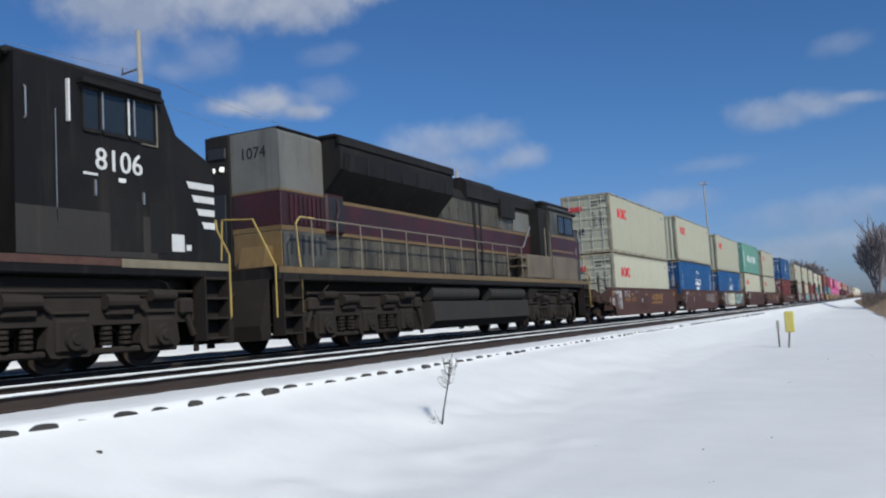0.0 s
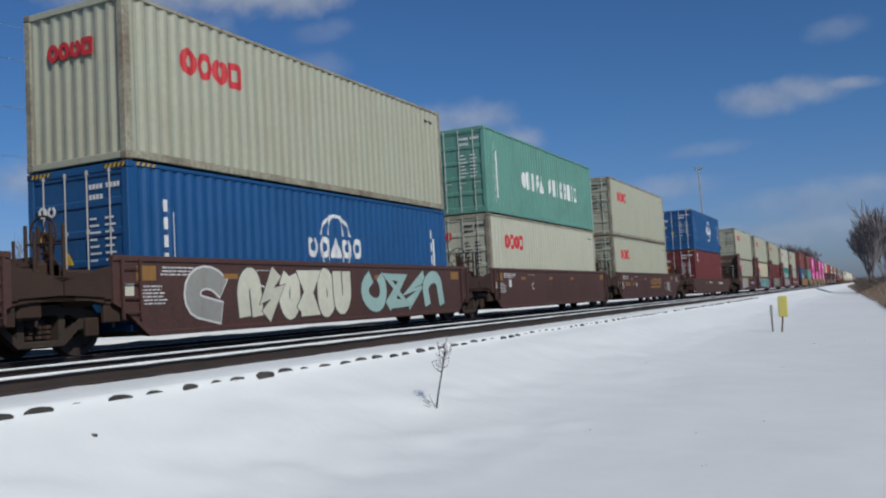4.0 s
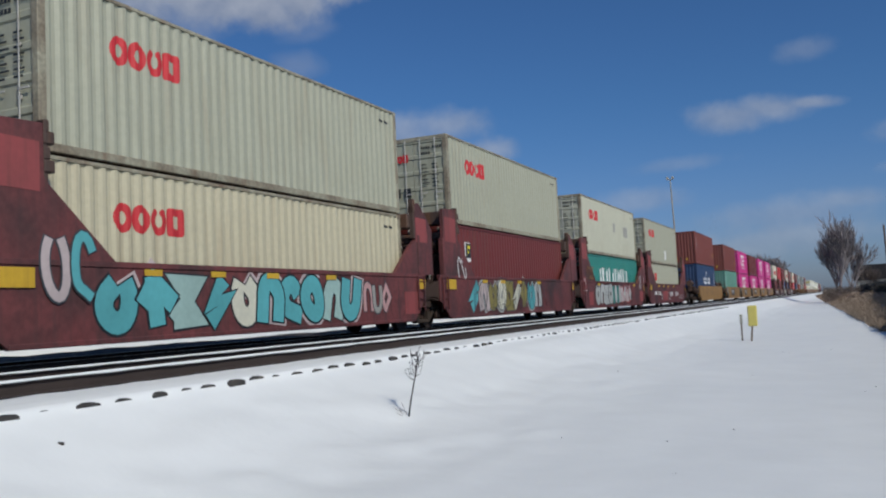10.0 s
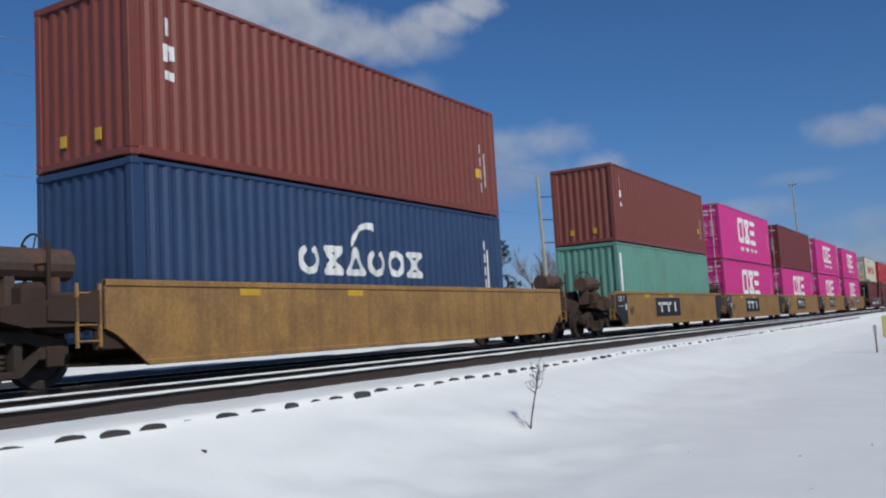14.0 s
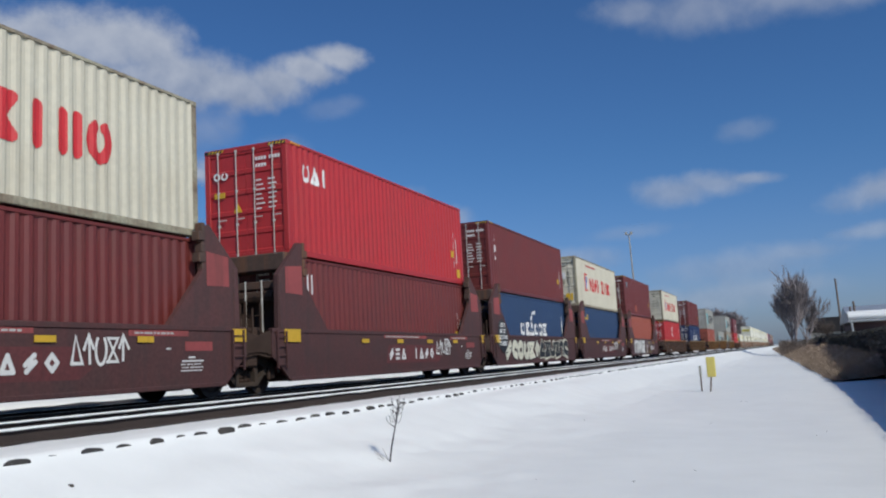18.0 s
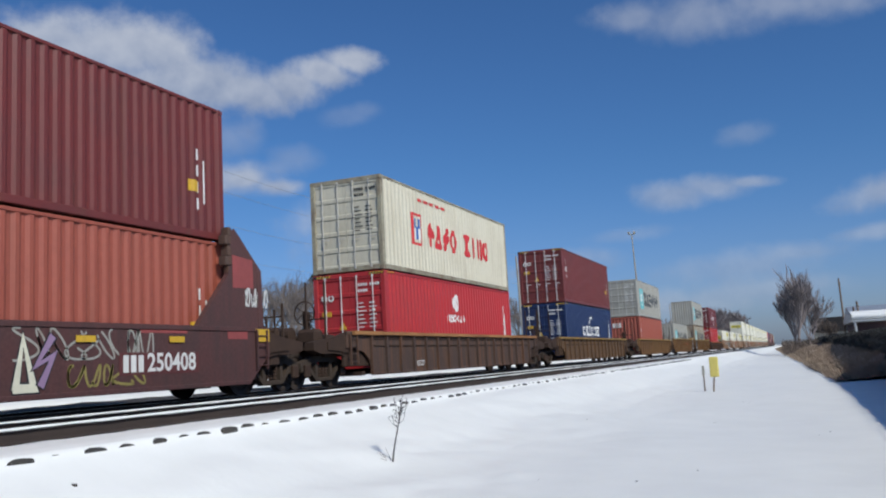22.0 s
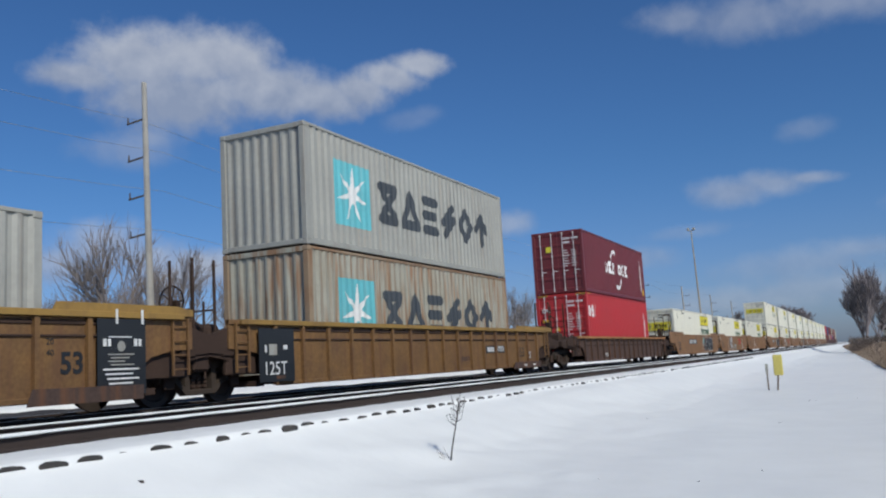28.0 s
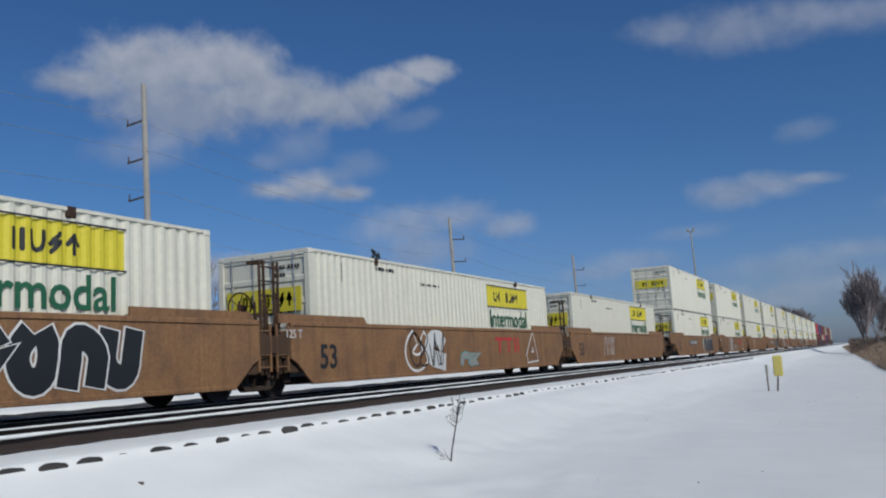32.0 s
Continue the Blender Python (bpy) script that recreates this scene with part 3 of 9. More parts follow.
# plain stroke shapes in a unit square
SHAPES = {
    'o': [arc(0.5, 0.5, 0.5, 0.5, 0, 360, 20)], 'g': [arc(0.5, 0.5, 0.5, 0.5, 128, 412, 16)], 'u': [[(0, 0)] + arc(0.5, 0.5, 0.5, 0.5, 180, 0, 9) + [(1, 0)]], 'd': [[(0, 1)] + arc(0.5, 0.5, 0.5, 0.5, 180, 360, 9) + [(1, 1)]],
    'x': [[(0, 0), (1, 1), (0, 1), (1, 0), (0, 0)]], 't': [[(0, 0), (0.5, 1), (1, 0), (0, 0)]], 'i': [[(0.5, 0), (0.5, 1)]], 'r': [[(0.1, 0), (0.1, 1)], [(0.9, 0), (0.9, 1)]], 'f': [[(0, 0), (1, 0), (1, 1), (0, 1), (0, 0)]],
    'e': [[(0, 0), (1, 0)], [(0, 0.5), (0.85, 0.5)], [(0, 1), (1, 1)]], 'z': [[(0.85, 1), (0.05, 0.42), (0.95, 0.58), (0.15, 0)]], 'k': [[(0.5, 0), (0.5, 1)], [(0, 0.5), (0.5, 1), (1, 0.5)]], 'p': [[(0.5, 0), (1, 0.5), (0.5, 1), (0, 0.5), (0.5, 0)]],
    's': [[(0, 0.25), (0.2, 0.8), (0.42, 0.85), (0.58, 0.2), (0.8, 0.15), (1, 0.75)]], 'j': [arc(0.45, 0.55, 0.45, 0.42, 30, 250, 10) + [(0.9, 0.0)]],
}


def near_line(polys, y, z):
    best = 9.0
    for line in polys:
        for (a, b), (c, d) in zip(line, line[1:]):
            q = (c - a) ** 2 + (d - b) ** 2
            t = 0.0 if q < 1e-9 else max(0.0, min(1.0, ((y - a) * (c - a) + (z - b) * (d - b)) / q))
            best = min(best, (y - a - t * (c - a)) ** 2 + (z - b - t * (d - b)) ** 2)
    return math.sqrt(best)


@functools.lru_cache(maxsize=None)
def bold_row(y0, y1, z0, z1, kinds, gap=0.16, stroke=0.22, slant=0.0):
    """A row of bold stroke shapes in place of a trade name, cut into level bands; '.' leaves a space."""
    w, h = (y1 - y0) / len(kinds), z1 - z0
    t, out = stroke * h, []
    for i, kind in enumerate(kinds):
        if kind == '.':
            continue
        a, b = y0 + i * w, y0 + (i + 1) * w - w * gap
        e = t / 2
        polys = [[(a + e + (b - a - t) * px, z0 + e + (h - t) * pz) for px, pz in line] for line in SHAPES[kind]]
        rows, cols = (40, 60) if h > 0.5 else (26, 36) if h > 0.3 else (14, 16)
        for q0, q1, zz0, zz1 in scan(lambda y, z: near_line(polys, y, z) < e, a - 0.01, b + 0.01, z0, z1, cols, rows):
            k = slant * (zz0 - z0)
            out.append((q0 + k, q1 + k, zz0, zz1))
    return out


def islands(rects):
    """Rectangles that touch belong to one painted shape."""
    left, out = list(rects), []
    while left:
        grp, edge = [], [left.pop()]
        while edge:
            a = edge.pop()
            grp.append(a)
            near = [b for b in left if a[0] - 0.006 <= b[1] and b[0] <= a[1] + 0.006 and a[2] - 0.006 <= b[3] and b[2] <= a[3] + 0.006]
            for b in near:
                left.remove(b)
            edge += near
        out.append(grp)
    return out


def text_bars(y0, z, n, w=0.1, h=0.07, gap=0.04):
    return [(y0 + i * (w + gap), y0 + i * (w + gap) + w, z, z + h) for i in range(n)]


def container(label, u, z, height, paint, doors=True, length=12.192, width=2.438, marks=(), rails=None, bars=BAR, seed=0, flat_at=None, group="containers on the train", frame_paint=None):
    rng = random.Random(seed)
    c = thing("shipping_container", label, "container", group, u, z)
    hw, fp = width / 2, frame_paint or (CREAM_WORN if paint in (CREAM, CREAM_BUFF, CREAM_PALE, IVORY) else paint)
    line = ridges(length)
    key = (round(length, 2), round(height, 2), round(width, 2))
    part("side_wall", kept(("side_wall", key), paint, lambda s: wall_on(s, line, hw - 0.012, 0.15, height - 0.06)), paint, c)
    part("side_wall", kept(("side_wall_off", key), paint, lambda s: wall_on(s, line, -hw + 0.012, 0.15, height - 0.06, -1)), paint, c)
    part("roof", kept(("roof", key), paint, lambda s: s.box(-hw + 0.03, hw - 0.03, 0.1, length - 0.1, height - 0.05, height - 0.02)), paint, c)
    part("floor", kept(("floor", key), DARK, lambda s: s.box(-hw + 0.05, hw - 0.05, 0.1, length - 0.1, 0.03, 0.14)), DARK, c)
    for sx in (-1, 1):
        x0, x1 = (hw - 0.055, hw) if sx > 0 else (-hw, -hw + 0.055)
        part("top_rail", kept(("top_rail", key, sx), fp, lambda s: s.box(x0, x1, 0.16, length - 0.16, height - 0.075, height - 0.005, 0.01)), fp, c)
        part("bottom_rail", kept(("bottom_rail", key, sx), rails or fp, lambda s: s.box(x0 - (0.0 if sx < 0 else 0.02), x1, 0.16, length - 0.16, 0.02, 0.165, 0.012)), rails or fp, c)
        for y0 in (0.0, length - 0.16):
            a0, a1 = (hw - 0.15, hw + 0.001) if sx > 0 else (-hw - 0.001, -hw + 0.15)
            part("corner_post", kept(("corner_post", key, sx, y0 > 1), fp, lambda s: s.box(a0, a1, y0, y0 + 0.16, 0.12, height - 0.12, 0.012)), fp, c)
            for z0 in (0.0, height - 0.118):
                e0, e1 = (hw - 0.16, hw + 0.006) if sx > 0 else (-hw - 0.006, -hw + 0.16)
                part("corner_casting", kept(("corner_casting", key, sx, y0 > 1, z0 > 1), fp, lambda s: s.box(e0, e1, y0 - (0.006 if y0 < 1 else 0), y0 + (0.16 if y0 < 1 else 0.166), z0, z0 + 0.118, 0.015)), fp, c)
    if doors:
        part("door_header", kept(("door_header", key), fp, lambda s: s.box(-hw + 0.15, hw - 0.15, 0.0, 0.12, height - 0.14, height, 0.01)), fp, c)
        part("door_sill", kept(("door_sill", key), fp, lambda s: s.box(-hw + 0.15, hw - 0.15, 0.0, 0.12, 0.02, 0.16, 0.01)), fp, c)
        for x0, x1 in ((-hw + 0.155, -0.006), (0.006, hw - 0.155)):
            def leaf(s, x0=x0, x1=x1):
                o, n = [(0.075, height - 0.145), (0.075, 0.165), (0.018, 0.165)], 5
                for k in range(n):
                    za = 0.165 + (height - 0.31) * k / n
                    zb = 0.165 + (height - 0.31) * (k + 1) / n
                    o += [(0.018, za + 0.05), (0.045, za + 0.08), (0.045, zb - 0.08), (0.018, zb - 0.05)]
                s.slab(o + [(0.018, height - 0.145)], x0, x1)
            d = part("door", kept(("door", key, x0 > 0), paint, leaf), paint, c)
            for xb in (x0 + 0.26, x1 - 0.26):
                def rod(s, xb=xb):
                    s.tube((xb, -0.005, 0.1), (xb, -0.005, height - 0.08), 0.014, n=6)
                    for zz in (0.12, 0.9, 1.75, height - 0.12):
                        s.box(xb - 0.03, xb + 0.03, -0.012, 0.03, zz - 0.03, zz + 0.03)
                    s.box(xb - 0.02, xb + 0.22, -0.022, -0.004, 1.02, 1.05)
                part("locking_bar", kept(("locking_bar", key, round(xb, 2)), bars, rod), bars, d, "upright door locking bar with a handle")
        cols = [M_BLACK if sum(paint.node_tree.nodes["Hue/Saturation/Value"].inputs[4].default_value[:3]) > 1.0 else M_WHITE]

        def small_print(s):
            for zz, n in ((height - 0.42, 4), (height - 0.42, 8), (height - 0.6, 4)):
                for i in range(n - 4 if n > 4 else 0, n):
                    x = 0.3 + i * 0.085 + (0.06 if i > 3 else 0.0)
                    s.box(x, x + 0.06, 0.012, 0.018, zz, zz + 0.085)
            for k in range(7):
                zz = height - 0.95 - k * 0.12
                for x, w in ((0.3, 0.16 + 0.05 * (k % 3)), (0.66, 0.2 + 0.04 * (k % 2))):
                    s.box(x, x + w, 0.012, 0.018, zz, zz + 0.035)
        tagged(part("door_print", kept(("door_print", key), cols[0], small_print), cols[0], c, "rows of small print"), kind="stuff")
    else:
        fl = [(x, d) for x, d in ridges(width, 0.15, 0.15)]

        def front(s):
            v = [(-hw + y, 0.03 + d, zz) for zz in (0.13, height - 0.13) for y, d in fl]
            n = len(fl)
            s.add(v, [(i, i + 1, n + i + 1, n + i) for i in range(n - 1)])
            s.box(-hw + 0.15, hw - 0.15, 0.0, 0.1, height - 0.13, height - 0.005, 0.01)
            s.box(-hw + 0.15, hw - 0.15, 0.0, 0.1, 0.02, 0.14, 0.01)
        part("front_wall", kept(("front_wall", key), paint, front), paint, c, "corrugated end wall without doors")
    part("far_end", kept(("far_end", key), paint, lambda s: s.box(-hw + 0.15, hw - 0.15, length - 0.09, length - 0.05, 0.05, height - 0.05)), paint, c)
    if z > 2.4:
        for x in (-hw + 0.08, hw - 0.08):
            for y in (0.08, length - 0.08):
                lock = part("corner_lock", kept(("corner_lock",), DARK, lambda s: s.box(-0.06, 0.06, -0.06, 0.06, -0.032, 0.004, 0.008)), DARK, c, "dark lock between stacked corners")
                lock.location = (x, y, 0)
    for tier, (name, rects, material, note) in enumerate(marks):
        tiny = name in ("code_mark", "white_column", "web_mark", "white_row", "badge_mark", "panel_mark")
        for group_rects in ([rects] if tiny else islands(rects)):
            s = Solid()
            patch_on(s, line, hw - 0.012, group_rects, 0.004 + 0.004 * tier)
            o = part(name, s, material, c, note)
            if tiny:
                o["kind"] = "stuff"
    return c


def end_marks(c, rects, material, note, name="door_marking"):
    """Shapes on the end that faces down the line: (x0, x1, z0, z1)."""
    s = Solid()
    for x0, x1, z0, z1 in rects:
        s.box(x0, x1, -0.002, 0.016, z0, z1)
    tagged(part(name, s, material, c, note), kind="stuff" if len(rects) > 1 else "")


def code_column(y, z0, z1, n=5):
    h = (z1 - z0) / n
    return [(y, y + 0.09, z0 + i * h, z0 + i * h + h * 0.68) for i in range(n)] + [(y + 0.2, y + 0.25, z0 + 0.4 * h, z1 - h)]


def cream_marks(h, y0=1.4):
    a = bold_row(y0, y0 + 1.75, h - 1.14, h - 0.62, "oogf", 0.02, 0.27)
    return [("red_emblem", a, M_RED, "red block emblem near the end"), ("code_mark", text_bars(11.2, h - 0.42, 4), M_BLACK, "short row of small marks")]


def globe(cy, cz, r):
    def hit(y, z):
        y, z = (y - cy) / r, (z - cz) / r
        d = math.hypot(y, z)
        if abs(z) < 0.28:
            return False
        return 0.89 < d < 1.0 or (d < 1 and abs(abs(y) - 0.5 * math.sqrt(max(0, 1 - z * z))) < 0.055)
    return scan(hit, cy - r, cy + r, cz - r, cz + r, 110, 64)


def blue_marks(h, cy, cz, wide):
    return [("white_emblem", (globe(cy, cz + 0.2, 0.7) + bold_row(cy - 1.15, cy + 1.18, cz - 0.12, cz + 0.36, "gotgo", 0.1, 0.27) + bold_row(cy - 0.95, cy + 0.95, cz - 0.46, cz - 0.22, "zirizrit", 0.2, 0.3) if wide else globe(cy, cz + 0.1, 0.78) + bold_row(cy - 1.0, cy + 1.03, cz - 0.12, cz + 0.32, "gotgo", 0.1, 0.27)),
             M_WHITE, "white globe emblem over small marks"),
            ("white_column", code_column(0.85, 0.5, h - 0.5, 6) + code_column(11.2, 0.6, h - 0.5, 5), M_WHITE, "upright column of white marks")]


def swoosh(cy, cz, w, flip=1):
    def hit(y, z):
        y, z = (y - cy) / w, (z - cz) / w * flip
        d = math.hypot(y, z)
        return 0.7 < d < 1.0 - 0.1 * (1 - y) and y < 0.35 and z > 0.15 and y > -0.95
    return scan(hit, cy - w, cy + w, min(cz, cz + flip * w), max(cz, cz + flip * w), 70, 40)


def navy_marks(h):
    return [("white_emblem", bold_row(3.85, 8.3, 1.14, 1.74, "gxtgox", 0.14, 0.23) + swoosh(6.1, 1.65, 0.72), M_WHITE, "white marks under a white arc"),
            ("white_column", code_column(11.2, 0.6, h - 0.6, 5), M_WHITE, "upright column of white marks")]


def badge_marks(h):
    """Red and blue square badge before a long row of red bars."""
    z = h * 0.5
    return [("red_badge", scan(lambda y, q: not (2.38 < y < 2.97 and z - 0.36 < q < z + 0.5), 2.25, 3.1, z - 0.46, z + 0.6, 12, 12), M_RED, "square red badge"),
            ("badge_white", [(2.42, 2.6, z - 0.28, z + 0.1), (2.74, 2.92, z - 0.28, z + 0.1)], M_WHITE, "white bars in the badge"),
            ("badge_blue", [(2.6, 2.74, z - 0.28, z + 0.15), (2.44, 2.6, z + 0.1, z + 0.43), (2.74, 2.9, z + 0.1, z + 0.43)], M_BLUE, "blue shape in the badge"),
            ("name_mark", bold_row(3.5, 9.85, z - 0.42, z + 0.42, "ktzo.xirg", 0.13, 0.25), M_RED, "long row of red marks"),
            ("web_mark", text_bars(2.85, h - 0.42, 14, 0.12, 0.1, 0.06), M_RED, "thin row of red marks")]


def star(cy, cz, r, n=7):
    def hit(y, z):
        y, z = y - cy, z - cz
        d, a = math.hypot(y, z), math.atan2(y, z)
        k = abs(((a * n / math.tau) % 1) - 0.5) * 2
        return d < r * (0.3 + 0.7 * k ** 3)
    return scan(hit, cy - r, cy + r, cz - r, cz + r, 80, 64)


def star_marks(h):
    z = h * 0.5
    return [("turquoise_panel", [(1.25, 2.95, 0.62, 2.24)], M_CYAN, "square turquoise panel"),
            ("white_star", [(a, b, c, d) for a, b, c, d in star(2.1, 1.43, 0.74)], M_WHITE, "white seven-pointed star"),
            ("name_mark", bold_row(3.4, 11.0, 0.9, 2.04, "xtezpk", 0.13, 0.24), M_CHAR, "row of large charcoal marks")]


def pink_marks(h):
    z = h * 0.52
    r = bold_row(4.0, 8.3, 1.05, 2.46, "fxe", 0.08, 0.2)
    w = 3.9 / 3
    b = 4.9 + w
    return [("white_emblem", r, M_WHITE, "three large white block shapes"), ("white_row", bold_row(4.05, 8.3, 0.6, 0.82, "otetz.zexopk.ekppez", 0.25, 0.24), M_WHITE, "thin row of white marks"),
            ("code_mark", code_column(11.3, 0.6, h - 0.5, 4), M_WHITE, "upright column of white marks")]


def tex_marks(h):
    return [("white_column", [(0.75, 0.84, h - 0.8, h - 0.5), (0.7, 0.95, h - 1.05, h - 0.95), (0.7, 0.8, h - 1.25, h - 1.05), (0.85, 0.95, h - 1.2, h - 1.05), (0.72, 0.94, h - 1.55, h - 1.4)], M_WHITE, "white upright marks near the end"),
            ("code_mark", code_column(11.3, 0.6, h - 0.9, 4), M_WHITE, "upright column of small marks"), ("yellow_label", [(11.0, 11.36, 0.96, 1.2)], M_YELLOW, "square yellow label")]


HC, STD = 2.896, 2.591

# ---- well cars ----
def wheelset(s_wheel, y, r=0.46):
    for sx in (-1, 1):
        x = sx * 0.755
        prof = [(x - sx * 0.07, r * 0.3), (x - sx * 0.07, r + 0.025), (x - sx * 0.045, r + 0.025), (x - sx * 0.035, r), (x + sx * 0.065, r), (x + sx * 0.065, r * 0.8), (x + sx * 0.03, r * 0.72), (x + sx * 0.04, r * 0.35), (x + sx * 0.08, r * 0.3)]
        s_wheel.spun(prof, (y, r), 22)
    s_wheel.tube((-0.9, y, r), (0.9, y, r), 0.085, n=10)


def truck(parent, y, wheelbase=1.78, r=0.46):
    """Two-axle truck under the end of a car."""
    def side(s):
        for sx in (-1, 1):
            a, b = (0.93, 1.10) if sx > 0 else (-1.10, -0.93)
            h = wheelbase / 2
            s.slab([(-h - 0.24, r + 0.02), (-h + 0.12, r + 0.1), (-0.5, r + 0.2), (0.5, r + 0.2), (h - 0.12, r + 0.1), (h + 0.24, r + 0.02), (h + 0.22, r + 0.2), (0.5, r + 0.36), (-0.5, r + 0.36), (-h - 0.22, r + 0.2)], a, b)
            for e in (-1, 1):
                o = [(e * (h - 0.2), r - 0.02), (e * 0.42, 0.2), (e * 0.42, 0.33), (e * (h - 0.16), r + 0.14)]
                s.slab(o if e < 0 else o[::-1], a, b)
                s.box(a, b, min(e * 0.3, e * 0.42), max(e * 0.3, e * 0.42), 0.2, r + 0.3)
                s.box(a, b, min(e * (h - 0.22), e * (h + 0.22)), max(e * (h - 0.22), e * (h + 0.22)), r - 0.06, r + 0.16, 0.03)
            s.box(a, b, -0.42, 0.42, 0.17, 0.28, 0.02)
        s.box(-0.95, 0.95, -0.2, 0.2, 0.34, 0.62, 0.04)
    t = part("truck", kept(("truck", wheelbase), TRUCK, side), TRUCK, parent, "cast steel truck with grimy side frames")
    t.location = (0, y, 0)
    for k in (-1, 1):
        w = part("wheelset", kept(("wheelset", r), WHEEL, lambda s: wheelset(s, 0, r)), WHEEL, t)
        w.location = (0, k * wheelbase / 2, 0)

        def cap(s):
            s.tube((1.06, 0, r), (1.17, 0, r), 0.1, 0.085, 10)
            s.box(1.1, 1.18, -0.13, 0.13, r - 0.16, r + 0.14, 0.02)
        for turn in (0, 180):
            j = part("axle_box", kept(("axle_box", r), DARK, cap), DARK, t)
            j.matrix_local = pose(0, k * wheelbase / 2, 0, 0, 0, turn)

    def springs(s):
        for sx in (-1, 1):
            for k in range(-1, 2):
                for q in range(4):
                    s.tube((sx * 1.02, k * 0.16, 0.24 + q * 0.075), (sx * 1.02, k * 0.16, 0.29 + q * 0.075), 0.065, n=8)
    part("spring_nest", kept(("spring_nest",), DARK, springs), DARK, t)
    return t


def coupler(parent, y, way):
    def build(s):
        s.box(-0.09, 0.09, 0.0, 0.62, 0.72, 0.95, 0.03)
        s.box(-0.17, 0.13, 0.55, 0.86, 0.68, 0.99, 0.05)
        s.path([(0.35, 0.0, 0.85), (0.36, 0.4, 0.5), (0.3, 0.8, 0.42)], 0.03)
    c = part("coupler", kept(("coupler",), DARK, build), DARK, parent, "knuckle coupler with an air hose")
    c.matrix_local = pose(0, y, 0, 0, 0, 0 if way > 0 else 180)


def ladder(parent, y, z0, z1, material, x=1.36):
    def build(s):
        for k in (-0.19, 0.19):
            s.box(x - 0.02, x + 0.02, k - 0.02, k + 0.02, z0, z1)
        for i in range(4):
            zz = z0 + (z1 - z0) * (i + 0.4) / 4
            s.tube((x, -0.19, zz), (x, 0.19, zz), 0.014, n=6)
    o = part("ladder", kept(("ladder", round(z0, 2), round(z1, 2), round(x, 2)), material, build), material, parent)
    o.location = (0, y, 0)


def handbrake(parent, y, material, x=0.55):
    """Spoked hand brake wheel on a slim stand."""
    def build(s):
        s.box(-0.1, 0.1, -0.05, 0.05, 1.25, 1.95, 0.02)
        rim = [(0.3 * math.cos(k * math.tau / 18), -0.1, 1.95 + 0.3 * math.sin(k * math.tau / 18)) for k in range(19)]
        s.path(rim, 0.018, 6)
        for k in range(5):
            s.tube((0, -0.1, 1.95), (0.3 * math.cos(k * math.tau / 5), -0.1, 1.95 + 0.3 * math.sin(k * math.tau / 5)), 0.012, n=5)
        s.tube((0, -0.13, 1.95), (0, 0.0, 1.95), 0.05, n=8)
    o = part("handbrake", kept(("handbrake",), material, build), material, parent, "spoked hand brake wheel on its stand")
    o.location = (x, y, 0)


def stub_rails(parent, y, way, material, high=2.05):
    """Upright grab irons and step boards on the end platform."""
    def build(s):
        for x in (-1.3, -0.7, 0.75, 1.3):
            s.box(x - 0.025, x + 0.025, -0.025, 0.025, 1.0, high if x in (0.75, 1.3) else 2.0, 0.01)
        s.tube((-1.3, 0, 1.75), (-0.7, 0, 1.75), 0.02, n=6)
        s.tube((0.75, 0, 1.75), (1.3, 0, 1.75), 0.02, n=6)
        s.box(-1.3, 1.3, -0.25, 0.25, 0.98, 1.03)
    o = part("end_platform_rail", kept(("end_platform_rail", high), material, build), material, parent, "upright posts on the end platform")
    o.location = (0, y, 0)


def side_patches(parent, items, x=1.45, name="painted_panel"):
    for y0, y1, z0, z1, material, note in items:
        part(name, Solid().box(x, x + 0.006, y0, y1, z0, z1), material, parent, note)


def fine_print(parent, y0, y1, z, rows, step, material, seed, x=1.45, h=0.028):
    """Rows of stencilled print too small to read, as short bars."""
    rng = random.Random(seed)
    s = Solid()
    for k in range(rows):
        y, end = y0 + rng.uniform(0, 0.05), y1 - rng.uniform(0, 0.3) * (y1 - y0)
        while y < end:
            w = rng.uniform(0.04, 0.15)
            s.box(x, x + 0.004, y, min(y + w, end), z - k * step, z - k * step + h)
            y += w + rng.uniform(0.02, 0.04)
    tagged(part("stencil_line", s, material, parent, "rows of small stencilled print"), kind="stuff")


def thick(s, polys, w, x):
    """Fat ribbons along lines in (y, z), on a flat side; each line is one strip with shared edges."""
    for line in polys:
        pts = [Vector(q) for q in line]
        closed = (pts[0] - pts[-1]).length < 1e-6
        if not closed:
            pts[0] -= (pts[1] - pts[0]).normalized() * w * 0.3
            pts[-1] += (pts[-1] - pts[-2]).normalized() * w * 0.3
        n, v = len(pts), []
        for i, q in enumerate(pts):
            d0 = (q - pts[i - 1]).normalized() if i else ((pts[-1] - pts[-2]) if closed else (pts[1] - q)).normalized()
            d1 = (pts[i + 1] - q).normalized() if i < n - 1 else ((pts[1] - pts[0]) if closed else (q - pts[-2])).normalized()
            m = d0 + d1
            m = m.normalized() if m.length > 0.2 else d0
            k = w * 0.5 / max(0.62, m.dot(d0))
            side = Vector((-m.y, m.x)) * k
            xx = x + 0.0001 * (i % n)
            v += [(xx, q.x + side.x, q.y + side.y), (xx, q.x - side.x, q.y - side.y)]
        s.add(v, [(2 * i, 2 * i + 1, 2 * i + 3, 2 * i + 2) for i in range(n - 1)])


